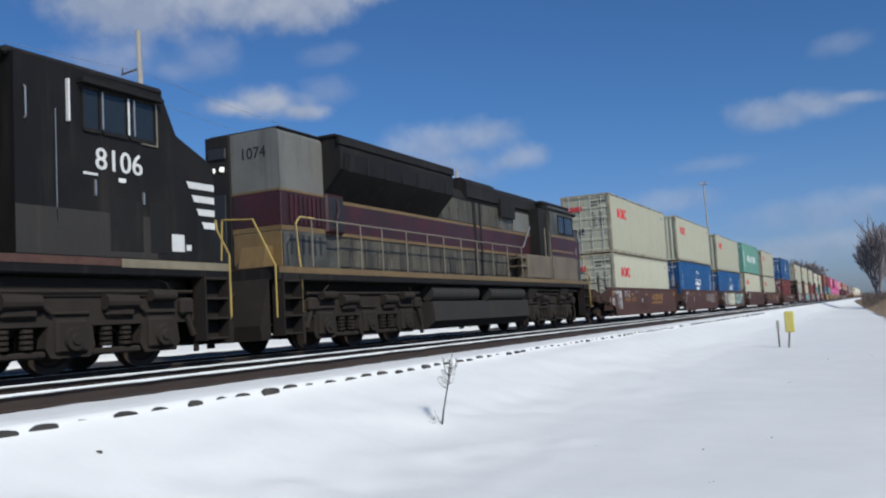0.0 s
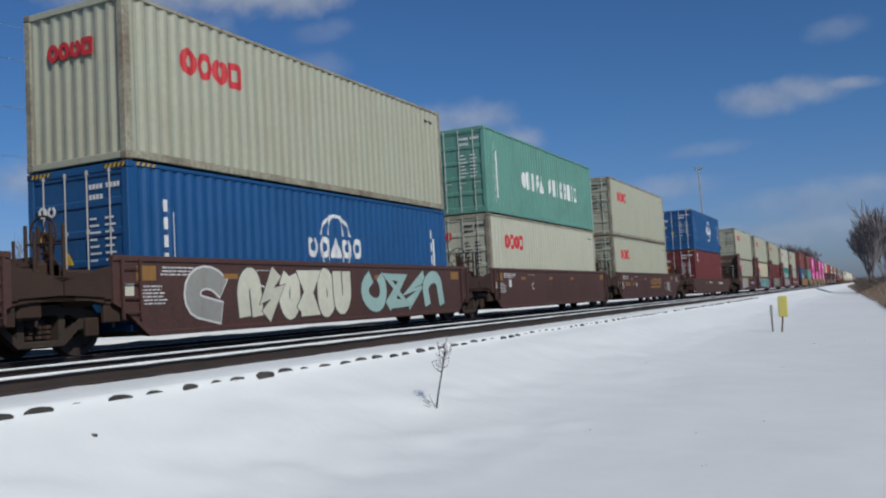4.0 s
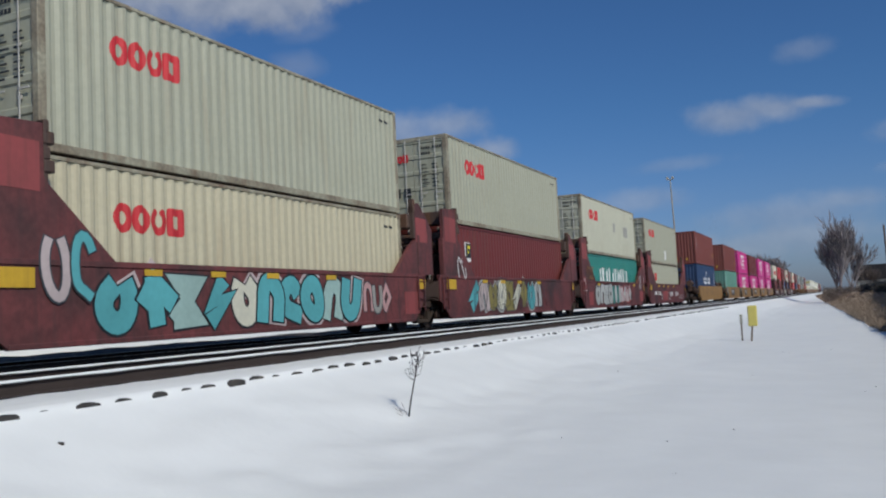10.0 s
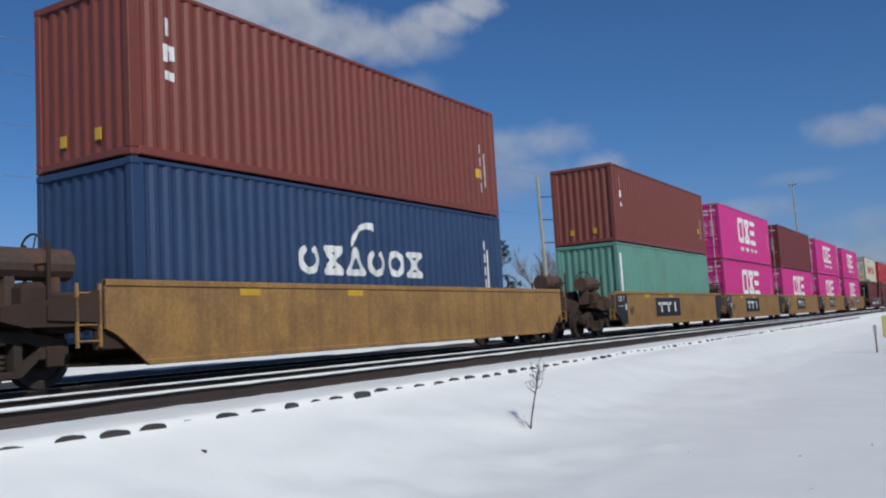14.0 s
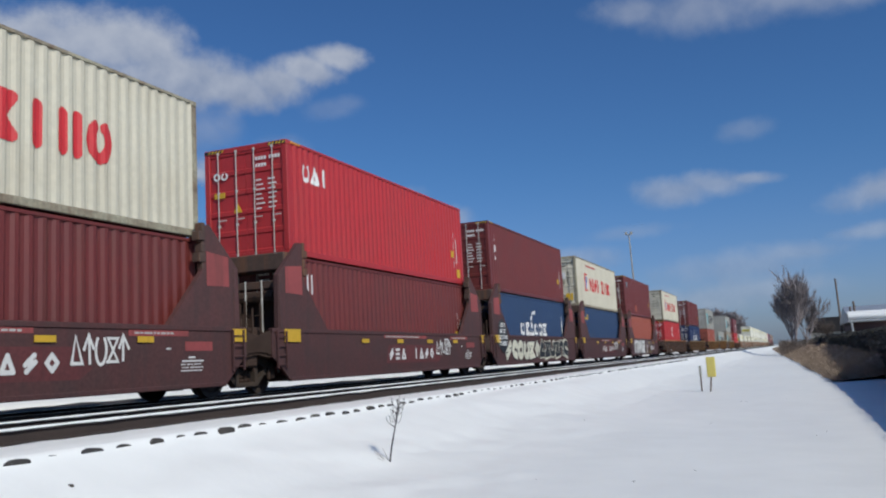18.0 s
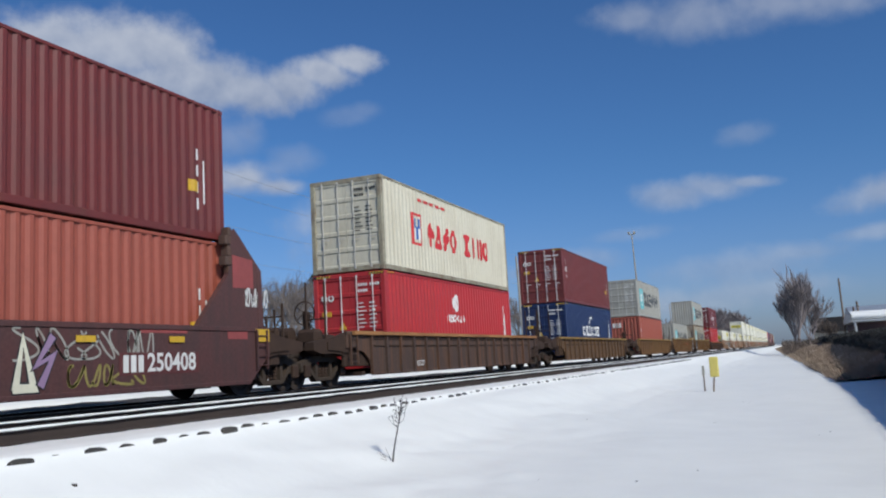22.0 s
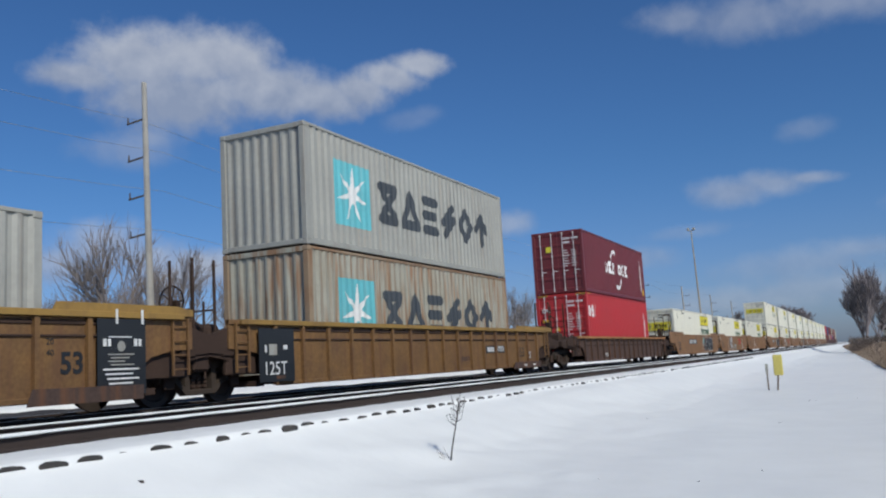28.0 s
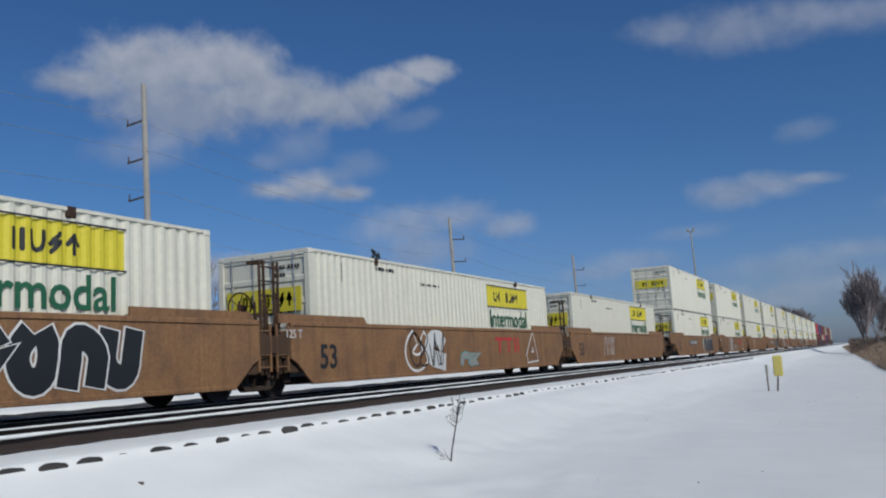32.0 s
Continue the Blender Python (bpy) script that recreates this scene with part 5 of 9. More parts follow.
for key, (lo, hi, hl) in F_PAINT.items():
    m = cream_marks(hl, 1.5) if lo in (CREAM, CREAM_PALE, CREAM_BUFF) else ([("name_mark", bold_row(3.0, 9.6, 1.15, 1.98, "grizt.zripprig", 0.22, 0.2), M_WHITE, "long row of white marks")] if lo is TEAL
        else [("white_badge", [(1.2, 1.66, 1.72, 2.36)], M_WHITE, "white edge of a small badge"), ("black_badge", [(1.23, 1.63, 1.84, 2.33)], M_BLACK, "black field of the badge"), ("yellow_badge", [(1.32, 1.56, 2.16, 2.26), (1.32, 1.42, 1.92, 2.16), (1.42, 1.5, 2.0, 2.08)], M_LEMON, "yellow shape on the badge")])
    put({CREAM: CREAM_L, CREAM_PALE: CREAM_L, CREAM_BUFF: "warm buff corrugated steel container with a red emblem", OXIDE: "red oxide corrugated container in a red well", TEAL: "teal green corrugated container with white block marks"}[lo], key, low, hl, lo, marks=m)
    extra = [("grey_patch", [(9.2, 10.3, 1.25, 1.85), (6.6, 7.1, 1.4, 1.9)], GREY, "grey repaired patch")] if key == "F4" else ([("white_patch", [(6.9, 7.35, 0.35, 1.0)], M_WHITE, "white repaired patch")] if key == "F5" else [])
    red_on_door(put("white corrugated container with grey patches and a red emblem" if key == "F4" else CREAM_L, key, low + hl + 0.03, HC, hi, marks=cream_marks(HC, 1.5) + extra), HC)
for key, lo, z in (("G1", NAVY, 0.6), ("G2", SEA_GREEN, 0.45)):
    put("navy blue container with a white arc emblem" if lo is NAVY else "faded green corrugated container", key, z, HC, lo, doors=False, marks=navy_marks(HC) if lo is NAVY else [("white_post", [(0.2, 0.42, 0.25, 2.5)], M_WHITE, "white upright patch at the corner")])
    c = put("brownish red oxide corrugated container", key, z + HC + 0.03, HC, OXIDE_WARM, doors=False, marks=tex_marks(HC))
    end_marks(c, [(-0.55, -0.4, 0.35, 0.55), (0.35, 0.5, 0.35, 0.55)], M_YELLOW, "small yellow labels", "end_marking")
for key in ("G3", "G4", "G5", "G6"):
    white_on_door(put("magenta pink container with large white block shapes", key, low + 0.07, HC, PINK, bars=M_WHITE, marks=pink_marks(HC)), HC)
    if key == "G4":
        put("dark maroon corrugated container on a magenta one", key, low + HC + 0.1, HC, MAROON)
    else:
        white_on_door(put("magenta pink container with large white block shapes", key, low + HC + 0.1, HC, PINK, bars=M_WHITE, marks=pink_marks(HC)), HC)
put("maroon container with a black, white and yellow corner badge", "H1", low, HC, MAROON, bars=MAROON, marks=[("white_badge", [(0.75, 2.1, 1.72, 2.5)], M_WHITE, "white frame of a badge"), ("black_badge", [(0.8, 2.05, 1.77, 2.45)], M_BLACK, "black field of a badge"),
    ("yellow_badge", scan(lambda y, z: z > 2.4 - 0.42 * (y - 1.2) / 0.85, 1.2, 2.05, 2.0, 2.45, 24, 18), M_LEMON, "yellow corner of a badge"), ("panel_mark", bold_row(0.9, 1.95, 1.82, 2.08, "iteg", 0.12, 0.26), M_WHITE, "white marks on the badge")])
for key in ("H1", "H4"):
    if key == "H4":
        put("navy blue corrugated container with small yellow marks", "H4", low, HC, NAVY, marks=[("yellow_mark", bold_row(0.8, 2.6, 2.2, 2.5, "zetgo", 0.16, 0.25), M_YELLOW, "row of small yellow marks")])
    c = put("cream container with a red badge and red marks", key, low + HC + 0.03, HC, IVORY, marks=badge_marks(HC))
    end_marks(c, [(-0.85, -0.6, HC - 0.8, HC - 0.45), (0.3, 0.6, HC - 1.3, HC - 0.9)], M_WHITE, "white labels on the door")
    end_marks(c, [(0.55, 0.95, 0.35, 0.75)], M_YELLOW, "yellow label low on the door")
put("maroon corrugated container under a red one", "H2", low, HC, MAROON, marks=[("white_mark", [(0.8, 0.92, 2.0, 2.5), (1.0, 1.12, 2.0, 2.5)], M_WHITE, "short white upright marks")] + tex_marks(HC)[1:])
white_on_door(put("bright red corrugated container with small white marks", "H2", low + HC + 0.03, HC, RED, marks=[("name_mark", bold_row(0.75, 2.1, 1.95, 2.45, "gti", 0.1, 0.24), M_WHITE, "three white marks"), ("yellow_label", [(11.5, 11.85, 0.25, 0.55)], M_YELLOW, "yellow corner label")] + tex_marks(HC)[1:]), HC)
put("navy blue container with a white arc emblem", "H3", low, HC, NAVY, marks=navy_marks(HC))
white_on_door(put("maroon container with white upright marks", "H3", low + HC + 0.03, HC, MAROON, bars=BAR, marks=tex_marks(HC)), HC)
put("faded orange-red corrugated container", "H5", low, HC, ORANGE_OX, marks=tex_marks(HC)[1:])
c = put("maroon container with a pale blue round sticker", "H5", low + HC + 0.03, HC, MAROON, marks=tex_marks(HC)[1:] + [("blue_disc", scan(lambda y, z: math.hypot(y - 1.2, z - 2.28) < 0.2, 1.0, 1.4, 2.08, 2.48, 20, 16), M_CYAN, "round pale blue sticker"), ("orange_patch", [(4.1, 5.0, 0.35, 0.85)], ORANGE_OX, "square orange repair patch")])
white_on_door(c, HC)
end_marks(c, scan(lambda x, z: math.hypot(x + 0.6, z - 1.5) < 0.16, -0.8, -0.4, 1.3, 1.7, 16, 12), M_CYAN, "round pale blue sticker")


def disc(cy, cz, r):
    return scan(lambda y, z: math.hypot(y - cy, z - cz) < r and not (abs((y - cy)) < (cz + r * 0.6 - z) * 0.6 and abs((y - cy)) > (cz + r * 0.6 - z) * 0.42 and z > cz - r * 0.5), cy - r, cy + r, cz - r, cz + r, 24, 18)


white_on_door(put("bright red container with a round white emblem", "I1", 0.42, HC, RED, bars=M_WHITE, marks=[("white_emblem", disc(5.87, 2.14, 0.3) + bold_row(4.95, 6.8, 1.46, 1.72, "rtopto", 0.2, 0.25), M_WHITE, "round white emblem over small marks"), ("code_mark", code_column(11.2, 0.5, 2.4, 4), M_WHITE, "upright column of white marks")]), HC)
put("cream container with a red badge and red marks", "I1", 0.450 + HC, HC, IVORY, marks=badge_marks(HC))
white_on_door(put("navy blue container with a white arc emblem", "I2", 0.42, HC, NAVY_DEEP, bars=M_WHITE, marks=navy_marks(HC)), HC)
white_on_door(put("maroon container with white upright marks", "I2", 0.450 + HC, HC, MAROON, bars=M_WHITE, marks=tex_marks(HC)), HC)
c = put("orange-red corrugated container with white upright marks", "I3", low, HC, ORANGE_OX, doors=False, marks=tex_marks(HC))
end_marks(c, [(-0.9 + i * 0.25, -0.72 + i * 0.25, 2.1, 2.45) for i in range(3)], M_WHITE, "short white marks on the end", "end_marking")
put("pale grey container with a white star on turquoise", "I3", low + HC + 0.03, HC, GREY, marks=star_marks(HC))
put("pale grey container with charcoal marks, alone in its well", "J1", 0.25, HC, GREY, doors=False, marks=star_marks(HC))
put("rust-streaked grey container with a white star", "J2", 0.45, HC, GREY_RUST, doors=False, marks=star_marks(HC), frame_paint=RUSTED)
put("pale grey container with a white star on turquoise", "J2", 0.480 + HC, HC, GREY, doors=False, marks=star_marks(HC))
white_on_door(put("bright red corrugated container with white marks", "K", 0.5, HC, RED, bars=M_WHITE, marks=[("name_mark", bold_row(0.3, 1.6, 1.78, 2.34, "gti", 0.1, 0.24), M_WHITE, "three white marks"), ("code_mark", code_column(11.2, 0.5, 2.4, 4), M_WHITE, "upright column of white marks")]), HC)
c = put("wine-red container with white marks between two arcs", "K", 0.530 + HC, HC, WINE, bars=M_WHITE, marks=[("white_emblem", bold_row(3.76, 8.3, 1.14, 1.76, "gxt.gox", 0.14, 0.23) + swoosh(5.6, 1.55, 0.95) + [(2 * 6.2 - b, 2 * 6.2 - a, z0, z1) for a, b, z0, z1 in swoosh(6.2, 1.2, 0.9, -1)], M_WHITE, "white marks between two arcs"),
    ("code_mark", code_column(11.2, 0.5, 2.4, 5), M_WHITE, "upright column of white marks"), ("yellow_label", [(11.6, 11.85, 0.35, 0.65)], M_YELLOW, "yellow corner label")])
end_marks(c, [(-0.55, -0.3, HC - 0.95, HC - 0.7)], M_LEMON, "round yellow-green label")


def white_box(u, z, n):
    """A long domestic container with a yellow panel and a green word."""
    h, ln = 2.9, 16.3
    c = container("long white domestic container with a yellow panel", u, z, h, WHITE_BOX, length=ln, width=2.59, bars=STEEL, seed=n, frame_paint=WHITE_BOX,
                  marks=[("yellow_panel", [(10.3, 14.15, 1.96, 2.64)], M_LEMON, "yellow name panel"), ("panel_mark", bold_row(10.95, 13.3, 2.12, 2.48, "gp.rdzk", 0.2, 0.2), M_BLACK, "dark marks on the yellow panel"),
                         ("code_mark", text_bars(3.0, 2.6, 6, 0.12, 0.09, 0.06) + text_bars(5.5, 2.35, 8, 0.1, 0.06, 0.06), M_BLACK, "short rows of small dark marks"),
                         ("lift_mark", [(1.35, 1.43, 2.2, 2.65)], M_BLACK, "dark upright mark")])
    lettering("Intermodal", 0.8, M_GREEN, c, facing(1.298, 12.2, 1.52), "dark green word", "lettering", 0.012)
    for z in (1.93, 2.64):
        part("panel_edge", Solid().box(1.296, 1.302, 10.28, 14.17, z, z + 0.03), M_BLACK, c, "thin dark edge of the panel")
    end_marks(c, [(-1.05, 1.05, 1.5, 2.05)], M_LEMON, "yellow panel across the doors")
    end_marks(c, bold_row(-0.6, 0.85, 1.62, 1.94, "gp.rdzk", 0.2, 0.2), M_BLACK, "dark marks on the door panel", "panel_mark")
    for y in (3.05, 13.05):
        part("lifting_fitting", Solid().box(1.15, 1.31, y - 0.09, y + 0.09, 2.72, 2.91, 0.02), DARK, c, "dark lifting fitting on the roof edge")
    return c


for i, k in enumerate(("L1", "L2", "L3")):
    white_box(STACKS[k] + 0.0, 0.4, 300 + i)
M_FIRST, M_PITCH = 607.3, 19.75
for i in range(10):
    white_box(M_FIRST + M_PITCH * i, 0.4, 320 + 2 * i)
    white_box(M_FIRST + M_PITCH * i, 3.33, 321 + 2 * i)
TAIL_PAINTS = [OXIDE, MAROON, CREAM, RED, NAVY, MAROON, OXIDE, CREAM]
for i in range(8):
    for q in (0, 1):
        container("distant corrugated container near the end of the train", M_FIRST + M_PITCH * 10 + 3 + 15.6 * i, 0.36 + q * (HC + 0.03), HC, TAIL_PAINTS[(i + 3 * q) % 8], seed=400 + 2 * i + q)

# ---- the train: cars ----


def brown_accents(i):
    def f(c):
        r = -1.76 if i == 0 else -0.1
        side_patches(c, [(r, r + 0.44, 1.17, 1.42, M_ORANGE, "faded orange panel"), (2.05, 2.47, 1.2, 1.3, M_ORANGE, "orange reflector"), (5.0, 5.4, 1.2, 1.3, M_ORANGE, "orange reflector"), (7.6, 8.0, 1.2, 1.3, M_ORANGE, "orange reflector"), (11.9, 12.4, 1.2, 1.42, M_ORANGE, "faded orange panel"),
                         (r - 0.28, r - 0.06, 0.92, 1.12, G_IVORY, "small pale label")])
        fine_print(c, r + 0.05, r + 0.75, 1.06, 6, 0.058, M_WHITE, 81 + i, h=0.024)
        fine_print(c, r + 0.55, r + 1.7, 1.38, 3, 0.06, M_WHITE, 91 + i, h=0.026)
        fine_print(c, 2.75, 3.7, 1.36, 1, 0.06, G_PALE, 95 + i, h=0.022)
        if i in (0, 4):
            s = Solid()
            for a, b, p, q in bold_row(6.4, 9.1, 0.94, 1.29, "pxze", 0.08, 0.3, 0.5) + [(6.1 + 0.16 * q, 8.9, 0.76 + 0.022 * q, 0.782 + 0.022 * q) for q in range(5)]:
                s.box(1.45, 1.456, a, b, p, q)
            tagged(part("faded_emblem", s, M_ORANGE, c, "faded orange emblem over a swept bar"), kind="stuff")
            lettering("238670", 0.3, M_ORANGE, c, facing(1.453, 2.55, 1.0), "faded orange number")
            side_patches(c, [(0.9 + q * 0.24, 1.06 + q * 0.24, 0.91, 1.09, M_ORANGE, "faded orange mark") for q in range(4)])
        if i == 0:
            tag_lines(c, -0.5, 0.2, 0.55, 1.45, M_WHITE, 5, 1)
            tag_lines(c, 3.1, 5.4, 0.5, 1.3, CAR_BROWN_FADED, 4, 2)
            tag_lines(c, 0.8, 1.75, 1.15, 1.42, M_WHITE, 4, 3)
        if i == 1:
            tag_lines(c, 7.7, 8.7, 0.75, 1.3, M_WHITE, 4, 4, width=0.02)
            scrawl(c, 8.7, 11.2, 0.7, 1.3, [CAR_BROWN], M_WHITE, 3, 12, width=0.05)
        if i == 2:
            scrawl(c, 1.0, 2.1, 0.36, 1.5, [GREY], M_WHITE, 1, 5, width=0.05)
            scrawl(c, 2.5, 6.4, 0.34, 1.5, [G_IVORY], M_CHAR, 6, 6, width=0.03, fat=0.78, kinds="uzgxod")
            scrawl(c, 7.1, 11.3, 0.38, 1.47, [G_MINT], M_CHAR, 4, 7, width=0.03, fat=0.46, kinds="gxzu")
        if i == 3:
            tag_lines(c, 4.5, 10.5, 0.5, 1.4, CAR_BROWN_FADED, 9, 8)
            side_patches(c, [(0.9, 1.1, 0.95, 1.2, M_WHITE, "white stencil")])
        if i == 4:
            tag_lines(c, 4.6, 6.0, 0.45, 1.35, CAR_BROWN_FADED, 4, 9)
            scrawl(c, 10.1, 12.0, 0.5, 1.15, [CAR_BROWN_FADED, GREY], M_WHITE, 3, 10, width=0.02)
            side_patches(c, [(13.4, 13.8, 1.1, 1.4, GREY, "pale square stencil"), (14.0, 14.4, 1.0, 1.25, M_ORANGE, "faded orange panel")])
        lettering("AEDCB"[i], 0.34, M_WHITE, c, facing(1.455, 4.28 if i == 0 else 3.2, 0.95))
    return f


def chain(keys, make):
    for i, k in enumerate(keys):
        gap = STACKS[keys[i + 1]] - STACKS[k] - 12.192 if i + 1 < len(keys) else None
        make(i, k, gap)


chain("A B C D E".split(), lambda i, k, gap: well_unit("brown steel well car unit with faded lettering and graffiti", STACKS[k], CAR_BROWN, "plain", -2.1 if i == 0 else None, 12.192 + (gap / 2 if gap else 1.9),
      over=(2.3 if i == 0 else 0.6, 2.55 if gap is None else 0.9), accents=(brown_accents(i),)))


def fec_accents(c):
    side_patches(c, [(2.5, 3.1, 0.98, 1.08, M_ORANGE, "faded orange reflector"), (7.8, 8.3, 0.98, 1.08, M_ORANGE, "faded orange reflector")])
    s = Solid()
    for a, b, p, q in text_bars(4.2, 0.95, 3, 0.12, 0.16, 0.05) + text_bars(9.2, 0.9, 12, 0.09, 0.12, 0.04) + [(8.7, 8.95, 0.85, 1.1)]:
        s.box(1.45, 1.456, a, b, p, q)
    tagged(part("stencil_line", s, M_WHITE, c, "row of pale stencilled marks"), kind="stuff")
    lettering("72716", 0.24, G_IVORY, c, facing(1.456, 5.25, 1.03), "pale stencilled number")


well_unit("dull brown steel well car", STACKS["FEC"], CAR_BROWN_FADED, "plain", -4.3, 12.192 + 3.6, top=1.3, over=(3.3, 3.0), accents=(fec_accents,))


def red_accents(i, dark_car):
    low = 1 if dark_car else 0

    def f(c):
        spots = {2: [], 4: [7.75, 10.05]}.get(i, [3.15, 5.45, 7.75, 10.05]) if dark_car else ([1.9, 10.2] if i == 3 else [2.2, 3.95, 5.73, 8.05])
        side_patches(c, ([] if i == 3 and not dark_car else [(-0.75, -0.05, 1.15, 1.45, M_YELLOW, "yellow reflector panel")]) + [(q, q + 0.43, 1.36 - 0.23 * low, 1.47 - 0.23 * low, M_YELLOW, "yellow reflector") for q in spots] + [(12.9, 13.4, 1.15, 1.42, M_YELLOW, "yellow reflector panel")], 1.476)
        if not dark_car and i in (1, 3):
            side_patches(c, [(12.1, 13.0, 0.46, 1.08, CAR_RED, "repainted red panel")])
        if not dark_car and i == 3:
            side_patches(c, [(0.18, 0.96, 0.4, 1.04, CAR_RED, "repainted red panel")])
            side_patches(c, [(-0.78, -0.33, 1.18, 1.74, CAR_RED, "repainted red panel")], 1.472)
            fine_print(c, -0.72, -0.36, 1.66, 4, 0.08, G_PALE, 111, x=1.478)
            fine_print(c, -0.8, 0.1, 1.1, 1, 0.06, M_WHITE, 112, x=1.45, h=0.035)
            scrawl(c, -0.1, 1.15, 1.62, 2.35, [M_ORANGE], CAR_DARK_RED, 4, 71, x=1.473, width=0.01, fat=0.2, kinds="uogx", note="thin ochre sprayed marks")
        s = Solid()
        words = text_bars(8.9, 0.78, 3, 0.26, 0.28, 0.14) + text_bars(10.8, 0.78, 4, 0.22, 0.28, 0.12)
        if i in (0, 4) and not dark_car:
            lettering("250400", 0.36, M_WHITE, c, facing(1.456, 10.2 if i == 0 else 2.55, 0.92))
            for a, b, p, q in (text_bars(8.45, 0.79, 4, 0.14, 0.24, 0.06) if i == 0 else text_bars(0.95, 0.83, 4, 0.15, 0.22, 0.06)):
                s.box(1.45, 1.456, a, b, p, q)
        if i == 4 and not dark_car:
            for a, b, p, q in bold_row(6.8, 7.95, 0.74, 1.04, "zet", 0.3, 0.24) + bold_row(8.7, 10.3, 0.74, 1.05, "itzp", 0.3, 0.24):
                s.box(1.45, 1.456, a, b, p, q)
        if dark_car and i not in (2, 4):
            for a, b, p, q in bold_row(4.9, 6.2, 0.64, 0.97, "zet", 0.3, 0.24) + bold_row(6.7, 8.4, 0.64, 0.97, "itzp", 0.3, 0.24):
                s.box(1.453, 1.459, a, b, p, q)
        if dark_car and i == 0:
            for a, b, p, q in text_bars(2.2, 0.62, 4, 0.16, 0.24, 0.05) + text_bars(3.15, 0.62, 6, 0.16, 0.24, 0.05):
                s.box(1.45, 1.456, a, b, p, q)
        if s.v:
            tagged(part("stencil_line", s, M_WHITE, c, "worn white stencilled marks"), kind="stuff")
        if not dark_car:
            if i == 0:
                scrawl(c, 1.5, 3.2, 0.34, 1.52, [G_PALE], M_CHAR, 3, 21, width=0.035, fat=1.1, kinds="ogu")
                scrawl(c, 3.4, 5.1, 0.4, 1.48, [G_BLUSH], M_CHAR, 4, 22, width=0.035, fat=1.0, kinds="fuod")
                scrawl(c, 5.15, 6.05, 0.42, 1.45, [G_OLIVE], M_BLACK, 2, 23, width=0.05, fat=0.8, kinds="fg")
                scrawl(c, 6.1, 7.4, 0.5, 1.42, [CAR_BROWN], G_LILAC, 4, 24, width=0.05, fat=0.6, kinds="uxgk")
            if i == 1:
                scrawl(c, 1.2, 9.6, 0.34, 1.5, [G_AQUA, G_AQUA, G_MINT, G_AQUA, G_IVORY, G_AQUA], M_BLACK, 10, 25, width=0.06, fat=0.8, kinds="gkxzgujoud", halo=G_BLUSH)
                scrawl(c, 0.1, 1.1, 0.9, 2.1, [G_BLUSH, G_AQUA], M_CHAR, 2, 45, x=1.478)
                scrawl(c, 9.8, 11.2, 0.5, 1.35, [G_PINK, GREY], M_CHAR, 3, 26)
            if i == 2:
                scrawl(c, 1.1, 8.5, 0.36, 1.5, [G_AQUA, G_BLUSH, G_OLIVE, G_IVORY, G_OLIVE, G_IVORY, G_OLIVE, G_AQUA, G_PALE], M_CHAR, 9, 27, width=0.045, fat=0.95, kinds="zugofzkgu", halo=G_PALE)
                tag_lines(c, 1.4, 9.2, 0.5, 1.4, M_CHAR, 14, 73, x=1.4755, width=0.025)
                tag_lines(c, 0.1, 0.8, 1.5, 2.15, M_WHITE, 2, 28, x=1.478, width=0.05)
            if i == 3:
                scrawl(c, 1.5, 5.0, 0.34, 1.5, [G_PALE], M_BLACK, 4, 29, width=0.06, fat=1.05, kinds="guxo")
                scrawl(c, 5.0, 6.9, 0.38, 1.47, [TEAL, G_PALE, TEAL, G_PALE], M_BLACK, 4, 43, width=0.05, fat=0.95, kinds="dodu")
                scrawl(c, 6.9, 9.5, 0.42, 1.45, [G_BLUSH, G_PALE], M_RED, 4, 30, width=0.05, fat=0.75, kinds="gztk")
                tag_lines(c, 11.6, 13.3, 1.2, 2.0, M_WHITE, 4, 31, x=1.475)
                tag_lines(c, 10.9, 11.9, 1.5, 2.0, M_ORANGE, 3, 32, x=1.475)
            if i == 4:
                side_patches(c, [(3.88, 5.78, 0.42, 1.08, CAR_RED, "repainted red panel")], 1.45)
                tag_lines(c, 3.1, 3.85, 0.5, 0.85, M_WHITE, 3, 33)
                tag_lines(c, 5.85, 7.0, 0.45, 1.0, M_WHITE, 4, 34)
                tag_lines(c, 10.6, 12.4, 0.45, 0.8, M_WHITE, 6, 35)
        else:
            if i == 2:
                scrawl(c, 0.6, 5.8, 0.38, 1.34, [G_IVORY], M_BLACK, 6, 36, width=0.06, fat=0.75, kinds="zjogxk")
                scrawl(c, 5.8, 11.3, 0.4, 1.36, [M_BLACK], G_IVORY, 6, 37, width=0.07, fat=0.72, kinds="txdxuj", halo=G_IVORY)
                part("graffiti_ground", Solid().slab([(-0.3, 1.05), (0.2, 0.75), (0.7, 0.85), (0.95, 1.25), (0.85, 1.75), (0.3, 2.15), (-0.15, 2.0), (-0.35, 1.5)], 1.478, 1.48), M_BLACK, c, "black sprayed ground of the words")
                for q, line in enumerate(("LIFE IS", "ABOUT", "CREATING", "YOURSELF")):
                    lettering(line, 0.24, M_WHITE, c, facing(1.486, 0.3, 1.86 - q * 0.25), "white sprayed words", "graffiti_word", 0.008)
            if i == 4:
                word(c, "STRANGE", 0.95, 5.85, 0.33, 1.4, G_WHITE, M_BLACK, 37)
                tag_lines(c, 6.6, 9.6, 0.85, 1.35, GREY, 9, 36, width=0.04)
                tag_lines(c, 7.6, 9.4, 0.4, 0.75, G_OLIVE, 5, 47, width=0.05)
                tag_lines(c, 12.5, 13.4, 1.9, 2.3, M_WHITE, 4, 48, x=1.48, width=0.035)
